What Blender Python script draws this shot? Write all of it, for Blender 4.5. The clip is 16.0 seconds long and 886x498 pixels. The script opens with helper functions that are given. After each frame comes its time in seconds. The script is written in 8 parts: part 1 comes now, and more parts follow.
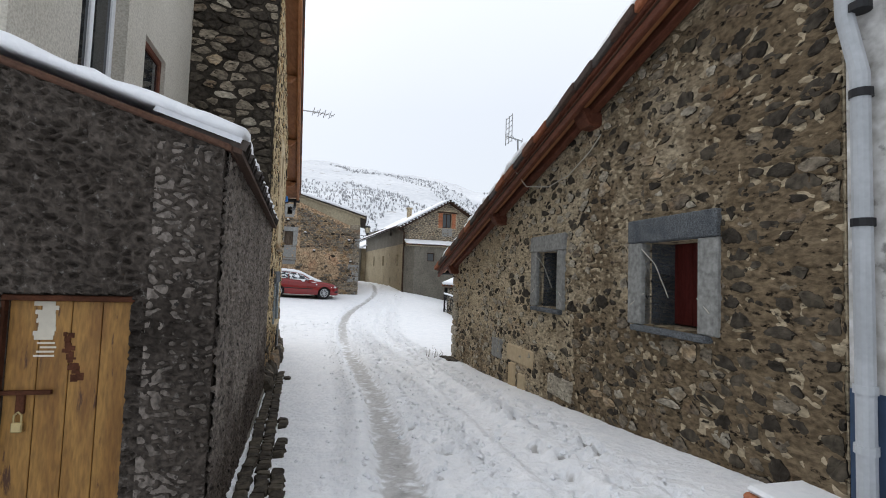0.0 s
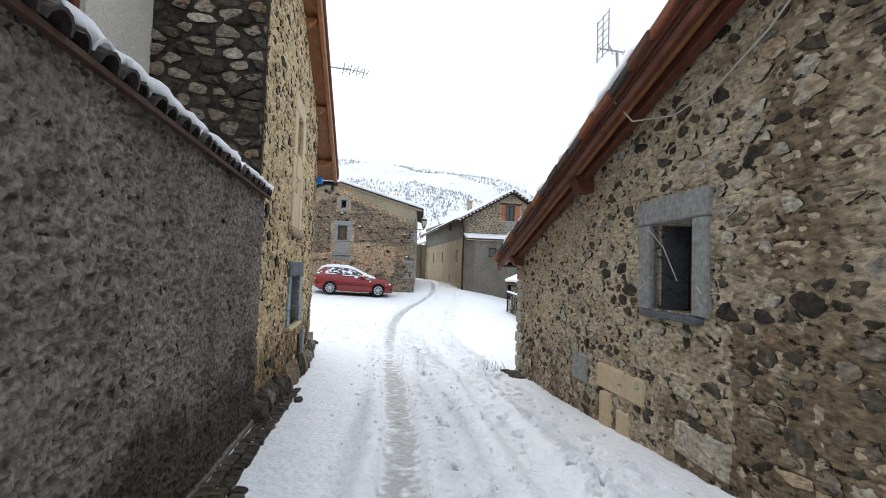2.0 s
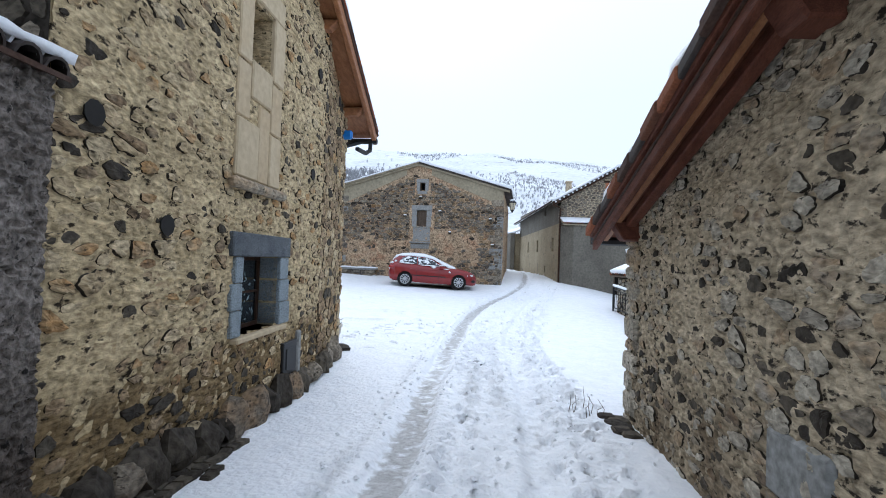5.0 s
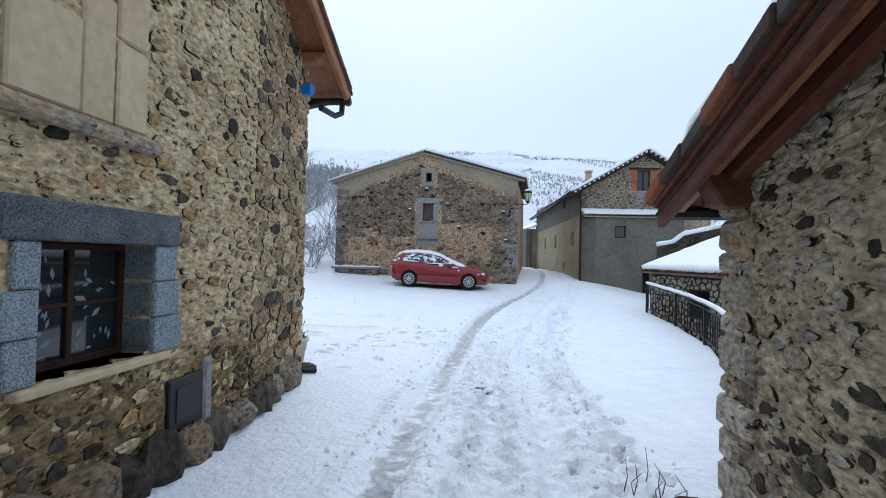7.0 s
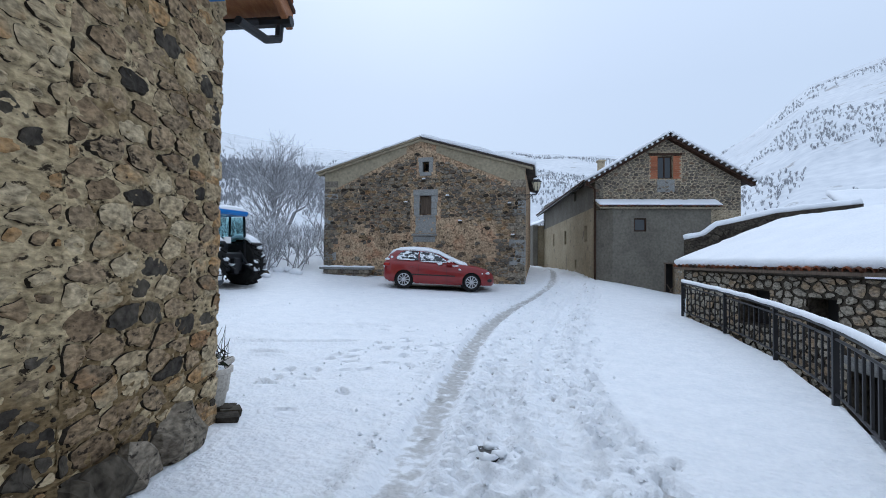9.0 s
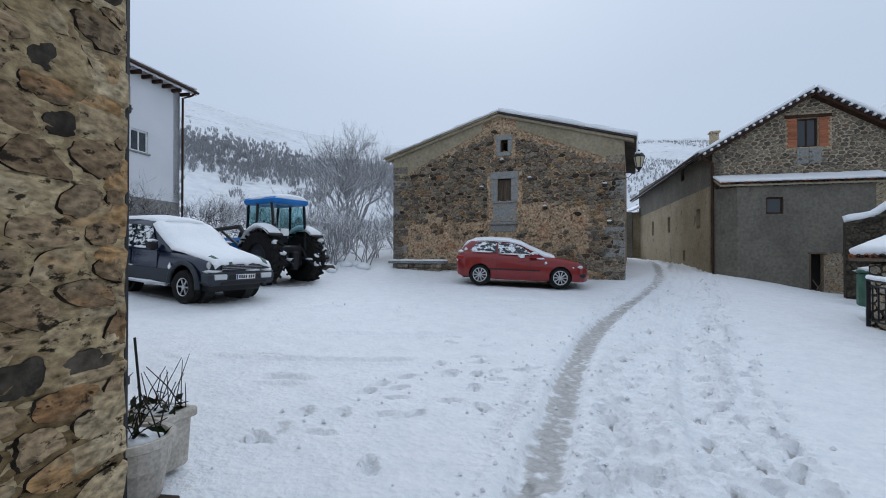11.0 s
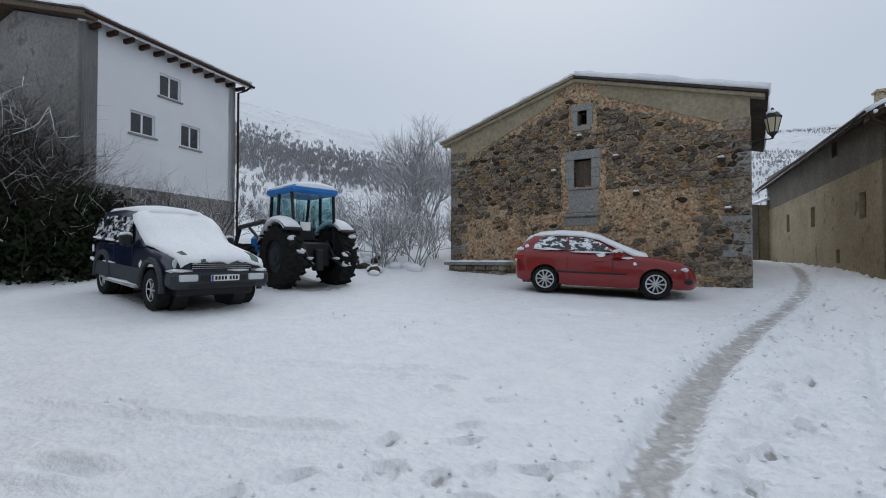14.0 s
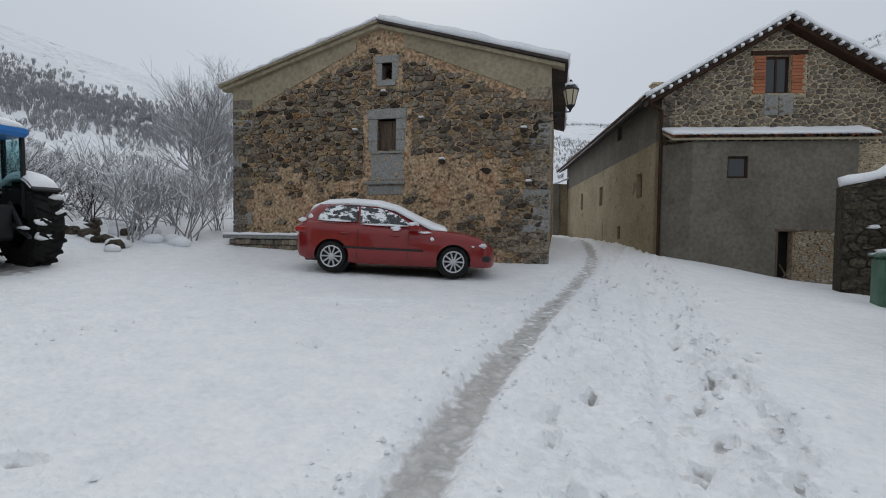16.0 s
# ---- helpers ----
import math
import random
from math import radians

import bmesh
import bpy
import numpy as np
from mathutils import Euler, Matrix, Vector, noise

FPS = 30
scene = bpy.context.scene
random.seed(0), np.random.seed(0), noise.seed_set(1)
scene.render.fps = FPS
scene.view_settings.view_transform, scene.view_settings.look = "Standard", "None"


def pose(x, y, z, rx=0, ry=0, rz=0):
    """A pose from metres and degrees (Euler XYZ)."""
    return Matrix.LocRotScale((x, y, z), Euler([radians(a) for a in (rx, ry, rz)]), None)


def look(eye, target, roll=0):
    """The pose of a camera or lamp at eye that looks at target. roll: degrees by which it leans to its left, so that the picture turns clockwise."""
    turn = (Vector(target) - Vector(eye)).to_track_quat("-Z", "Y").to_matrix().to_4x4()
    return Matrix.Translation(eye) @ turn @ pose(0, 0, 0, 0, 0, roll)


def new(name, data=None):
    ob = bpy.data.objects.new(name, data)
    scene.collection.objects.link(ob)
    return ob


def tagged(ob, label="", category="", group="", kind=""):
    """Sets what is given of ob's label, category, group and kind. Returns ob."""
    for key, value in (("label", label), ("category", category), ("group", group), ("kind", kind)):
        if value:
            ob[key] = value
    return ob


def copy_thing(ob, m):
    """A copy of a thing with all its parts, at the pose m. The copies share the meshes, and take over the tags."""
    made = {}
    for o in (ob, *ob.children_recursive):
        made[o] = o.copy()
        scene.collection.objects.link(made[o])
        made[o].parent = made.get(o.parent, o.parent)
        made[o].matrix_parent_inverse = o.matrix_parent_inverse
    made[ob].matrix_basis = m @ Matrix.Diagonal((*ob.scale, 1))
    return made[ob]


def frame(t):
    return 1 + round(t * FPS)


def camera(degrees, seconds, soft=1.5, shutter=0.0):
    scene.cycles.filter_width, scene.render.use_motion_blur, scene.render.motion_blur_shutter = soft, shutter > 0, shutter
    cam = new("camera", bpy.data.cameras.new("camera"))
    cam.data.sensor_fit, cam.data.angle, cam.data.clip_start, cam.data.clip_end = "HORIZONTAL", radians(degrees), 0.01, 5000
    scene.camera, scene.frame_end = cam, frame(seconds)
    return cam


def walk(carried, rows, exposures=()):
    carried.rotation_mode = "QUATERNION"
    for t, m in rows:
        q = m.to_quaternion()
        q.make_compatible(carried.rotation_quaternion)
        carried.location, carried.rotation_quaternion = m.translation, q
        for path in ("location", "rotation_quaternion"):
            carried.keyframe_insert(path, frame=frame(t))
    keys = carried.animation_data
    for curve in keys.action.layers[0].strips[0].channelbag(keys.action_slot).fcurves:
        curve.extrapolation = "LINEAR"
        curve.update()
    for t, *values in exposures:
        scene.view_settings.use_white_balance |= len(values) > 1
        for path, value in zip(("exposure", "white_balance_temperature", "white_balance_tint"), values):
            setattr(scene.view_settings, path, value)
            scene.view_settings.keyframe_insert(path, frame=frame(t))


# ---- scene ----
cam = camera(86.9, 16.0, 1.0)
PATH = [
    (0, (-0.026, 0.334, 1.568), (-0.016, 2.331, 1.679), 2.0),
    (0.5, (0.016, 0.954, 1.56), (-0.076, 2.95, 1.663), 1.7),
    (1, (0.015, 1.554, 1.539), (-0.154, 3.544, 1.645), 1.4),
    (1.5, (0.047, 2.184, 1.513), (-0.154, 4.172, 1.611), 2.1),
    (2, (0.051, 2.776, 1.441), (-0.209, 4.756, 1.537), 2.0),
    (2.5, (0.191, 3.341, 1.409), (-0.118, 5.317, 1.47), 2.8),
    (3, (0.263, 3.91, 1.391), (-0.128, 5.871, 1.433), 3.0),
    (3.5, (0.296, 4.495, 1.355), (-0.154, 6.444, 1.392), 2.8),
    (4, (0.247, 5.112, 1.352), (-0.286, 7.039, 1.396), 2.7),
    (4.2, (0.214, 5.352, 1.322), (-0.364, 7.266, 1.369), 2.4),
    (6.3, (-0.058, 7.787, 1.281), (-0.786, 9.649, 1.321), 1.7),
    (6.5, (-0.139, 7.99, 1.244), (-0.877, 9.849, 1.278), 1.4),
    (7, (-0.291, 8.553, 1.213), (-1.031, 10.41, 1.258), 1.3),
    (7.5, (-0.405, 9.149, 1.185), (-1.125, 11.014, 1.251), 1.7),
    (8, (-0.55, 9.717, 1.124), (-1.28, 11.578, 1.194), 1.3),
    (8.2, (-0.594, 9.941, 1.095), (-1.317, 11.805, 1.155), 1.0),
    (10.3, (-1.754, 12.348, 1.096), (-2.687, 14.117, 1.129), 0.3),
    (10.5, (-1.812, 12.579, 1.092), (-2.784, 14.327, 1.116), 0.4),
    (11, (-1.979, 13.092, 1.067), (-3.038, 14.788, 1.085), -0.0),
    (11.5, (-2.231, 13.566, 1.032), (-3.428, 15.168, 1.063), -0.7),
    (12, (-2.427, 14.093, 0.97), (-3.768, 15.576, 1.008), -1.0),
    (12.5, (-2.591, 14.578, 0.948), (-4.065, 15.929, 0.979), -0.8),
    (13, (-2.677, 15.139, 0.931), (-4.214, 16.417, 0.989), -0.1),
    (13.5, (-2.712, 15.767, 0.908), (-4.185, 17.12, 0.961), 0.8),
    (14, (-2.741, 16.361, 0.895), (-4.121, 17.808, 0.933), 0.0),
    (14.5, (-2.659, 16.952, 0.879), (-3.894, 18.525, 0.883), 0.0),
    (15, (-2.708, 17.541, 0.88), (-3.776, 19.232, 0.848), 0.2),
    (15.5, (-2.836, 18.118, 0.888), (-3.759, 19.891, 0.827), 0.4),
    (16, (-2.956, 18.715, 0.919), (-3.762, 20.543, 0.843), 0.7),
]
EXPOSURES = [(0.0, -0.08, 6500, 10), (1.5, 0.20, 6350, 10), (3.5, 0.34, 5950, 9), (4.2, 0.26, 5800, 9), (7.0, -0.16, 5500, 8), (8.2, -0.28, 5450, 8), (10.5, -0.62, 5680, 8), (12.5, -0.66, 5850, 8), (14.5, -0.74, 6200, 9), (16.0, -0.70, 6450, 9)]
walk(cam, [(t, look(eye, target, roll)) for t, eye, target, roll in PATH], EXPOSURES)

# ---- light: an overcast winter sky ----
world = bpy.data.worlds.new("overcast_sky")
scene.world = world
world.use_nodes = True
wn, wl = world.node_tree.nodes, world.node_tree.links
wn.clear()
w_out, w_bg = wn.new("ShaderNodeOutputWorld"), wn.new("ShaderNodeBackground")
w_sky = wn.new("ShaderNodeTexSky")
w_sky.sky_type, w_sky.sun_disc = "NISHITA", False
w_sky.sun_elevation, w_sky.sun_rotation = radians(41), radians(331)
w_co, w_sep, w_ramp = wn.new("ShaderNodeTexCoord"), wn.new("ShaderNodeSeparateXYZ"), wn.new("ShaderNodeValToRGB")
w_noise, w_add, w_mix = wn.new("ShaderNodeTexNoise"), wn.new("ShaderNodeMath"), wn.new("ShaderNodeMixRGB")
w_noise.inputs["Scale"].default_value, w_noise.inputs["Detail"].default_value = 2.2, 4.0
w_add.operation, w_add.inputs[2].default_value = "MULTIPLY_ADD", 0.0
w_add.inputs[1].default_value = 0.10
wl.new(w_co.outputs["Generated"], w_sep.inputs[0])
wl.new(w_co.outputs["Generated"], w_noise.inputs["Vector"])
wl.new(w_noise.outputs["Fac"], w_add.inputs[0])
wl.new(w_sep.outputs["Z"], w_add.inputs[2])
wl.new(w_add.outputs[0], w_ramp.inputs[0])
w_ramp.color_ramp.elements[0].position, w_ramp.color_ramp.elements[0].color = 0.05, (0.74, 0.775, 0.83, 1)
w_ramp.color_ramp.elements[1].position, w_ramp.color_ramp.elements[1].color = 0.95, (1.20, 1.24, 1.30, 1)
w_mid = w_ramp.color_ramp.elements.new(0.38)
w_mid.color = (0.82, 0.865, 0.93, 1)
w_mix.inputs[0].default_value = 0.02
wl.new(w_ramp.outputs[0], w_mix.inputs[1])
wl.new(w_sky.outputs[0], w_mix.inputs[2])
wl.new(w_mix.outputs[0], w_bg.inputs[0])
w_bg.inputs[1].default_value = 1.0
wl.new(w_bg.outputs[0], w_out.inputs[0])
sun = new("sun", bpy.data.lights.new("sun", "SUN"))
sun.data.energy, sun.data.angle, sun.data.color = 0.85, radians(32), (1.0, 0.98, 0.95)
sun.matrix_world = look((-5, 9, 9), (0, 0, 0))


# ---- materials ----
def shade(name, cols, scale=4.0, rough=0.85, bump=0.3, dist=0.02, fine=40.0, metal=0.0, stretch=(1, 1, 1), island=0.0, spots=None, spec=0.4, detail=6.0, punch=0.0):
    """A surface of mottled colours: broad noise picks the colour, fine noise adds grain and relief.
    island: share of the colour that differs from piece to piece. spots: (colour, scale, amount) of stains, flecks and
    painted crevice shade."""
    m = bpy.data.materials.new(name)
    m.use_nodes = True
    n, l = m.node_tree.nodes, m.node_tree.links
    b = n["Principled BSDF"]
    co, mp = n.new("ShaderNodeNewGeometry"), n.new("ShaderNodeMapping")
    mp.inputs["Scale"].default_value = stretch
    l.new(co.outputs["Position"], mp.inputs["Vector"])
    n1, n2 = n.new("ShaderNodeTexNoise"), n.new("ShaderNodeTexNoise")
    n1.inputs["Scale"].default_value, n1.inputs["Detail"].default_value = scale, detail
    n2.inputs["Scale"].default_value, n2.inputs["Detail"].default_value = fine, 5.0
    for q in (n1, n2):
        l.new(mp.outputs[0], q.inputs["Vector"])
    ramp = n.new("ShaderNodeValToRGB")
    e = ramp.color_ramp.elements
    e[0].position, e[1].position = 0.0, 1.0
    for i, c in enumerate(cols):
        p = 0.3 + 0.4 * i / max(1, len(cols) - 1)
        if island:
            p = 0.06 + 0.88 * i / max(1, len(cols) - 1)
        k = e[0] if i == 0 else (e[-1] if i == len(cols) - 1 else e.new(p))
        k.position, k.color = p, (*c, 1)
    fac = n1.outputs["Fac"]
    if island:
        oi, ge = n.new("ShaderNodeObjectInfo"), n.new("ShaderNodeNewGeometry")
        ad, fr, mx = n.new("ShaderNodeMath"), n.new("ShaderNodeMath"), n.new("ShaderNodeMix")
        fr.operation = "FRACT"
        l.new(oi.outputs["Random"], ad.inputs[0])
        l.new(ge.outputs["Random Per Island"], ad.inputs[1])
        l.new(ad.outputs[0], fr.inputs[0])
        mx.inputs[0].default_value = island
        l.new(fac, mx.inputs[2])
        l.new(fr.outputs[0], mx.inputs[3])
        fac = mx.outputs[0]
    l.new(fac, ramp.inputs[0])
    col = ramp.outputs[0]
    gr = n.new("ShaderNodeMixRGB")
    gr.blend_type, gr.inputs[0].default_value = "OVERLAY", 0.55
    l.new(col, gr.inputs[1])
    grain = n2.outputs["Fac"]
    if punch:
        mr = n.new("ShaderNodeMapRange")
        mr.inputs["From Min"].default_value, mr.inputs["From Max"].default_value = 0.5 - 0.2 / punch, 0.5 + 0.2 / punch
        mr.inputs["To Min"].default_value, mr.inputs["To Max"].default_value = 0.1, 0.85
        gr.inputs[0].default_value = 0.85
        l.new(grain, mr.inputs["Value"])
        grain = mr.outputs[0]
    l.new(grain, gr.inputs[2])
    col = gr.outputs[0]
    if spots:
        n3, r3, mx3 = n.new("ShaderNodeTexNoise"), n.new("ShaderNodeValToRGB"), n.new("ShaderNodeMixRGB")
        n3.inputs["Scale"].default_value, n3.inputs["Detail"].default_value = spots[1], 8.0
        n3.inputs["Roughness"].default_value = 0.65
        l.new(mp.outputs[0], n3.inputs["Vector"])
        r3.color_ramp.elements[0].position, r3.color_ramp.elements[1].position = 1 - spots[2], min(1, 1.06 - spots[2])
        l.new(n3.outputs["Fac"], r3.inputs[0])
        l.new(r3.outputs[0], mx3.inputs[0])
        l.new(col, mx3.inputs[1])
        mx3.inputs[2].default_value = (*spots[0], 1)
        col = mx3.outputs[0]
    l.new(col, b.inputs["Base Color"])
    b.inputs["Roughness"].default_value, b.inputs["Metallic"].default_value = rough, metal
    b.inputs["Specular IOR Level"].default_value = spec
    if bump:
        sm, bp = n.new("ShaderNodeMath"), n.new("ShaderNodeBump")
        l.new(n1.outputs["Fac"], sm.inputs[0])
        l.new(n2.outputs["Fac"], sm.inputs[1])
        l.new(sm.outputs[0], bp.inputs["Height"])
        bp.inputs["Strength"].default_value, bp.inputs["Distance"].default_value = bump, dist
        l.new(bp.outputs[0], b.inputs["Normal"])
    return m


def plain(name, col, rough=0.5, metal=0.0, coat=0.0, fine=30.0, vary=0.12, bump=0.0):
    """A nearly even paint, plastic or metal, with faint mottling."""
    lo, hi = [c * (1 - vary) for c in col], [min(1, c * (1 + vary)) for c in col]
    m = shade(name, [lo, hi], scale=3.0, rough=rough, metal=metal, bump=bump, fine=fine, dist=0.004)
    m.node_tree.nodes["Principled BSDF"].inputs["Coat Weight"].default_value = coat
    for q in m.node_tree.nodes:
        if q.type == "MIX_RGB" and q.blend_type == "OVERLAY":
            q.inputs[0].default_value = 0.15
    return m


def frosted(name, col, amount):
    """Dark glass with clinging snow."""
    return shade(name, [col, col], scale=2.0, rough=0.08, bump=0, fine=30, spots=((0.80, 0.82, 0.85), 5.5, amount), spec=0.6, stretch=(1, 1, 1.8))


def glass(name, col, rough=0.04):
    m = bpy.data.materials.new(name)
    m.use_nodes = True
    b = m.node_tree.nodes["Principled BSDF"]
    b.inputs["Base Color"].default_value, b.inputs["Roughness"].default_value = (*col, 1), rough
    b.inputs["Specular IOR Level"].default_value = 0.7
    return m


STONE_COLS = [(0.13, 0.11, 0.088), (0.23, 0.20, 0.16), (0.33, 0.295, 0.235), (0.43, 0.385, 0.305), (0.30, 0.27, 0.215), (0.36, 0.265, 0.165), (0.35, 0.31, 0.25), (0.20, 0.172, 0.135)]
WARM_COLS = [(0.21, 0.153, 0.09), (0.30, 0.226, 0.135), (0.40, 0.31, 0.185), (0.49, 0.395, 0.25), (0.35, 0.277, 0.17), (0.38, 0.228, 0.10), (0.38, 0.30, 0.19), (0.25, 0.187, 0.11)]
BARN_COLS = [(0.07, 0.06, 0.05), (0.14, 0.122, 0.102), (0.20, 0.175, 0.14), (0.26, 0.22, 0.165), (0.12, 0.105, 0.088), (0.26, 0.17, 0.105)]
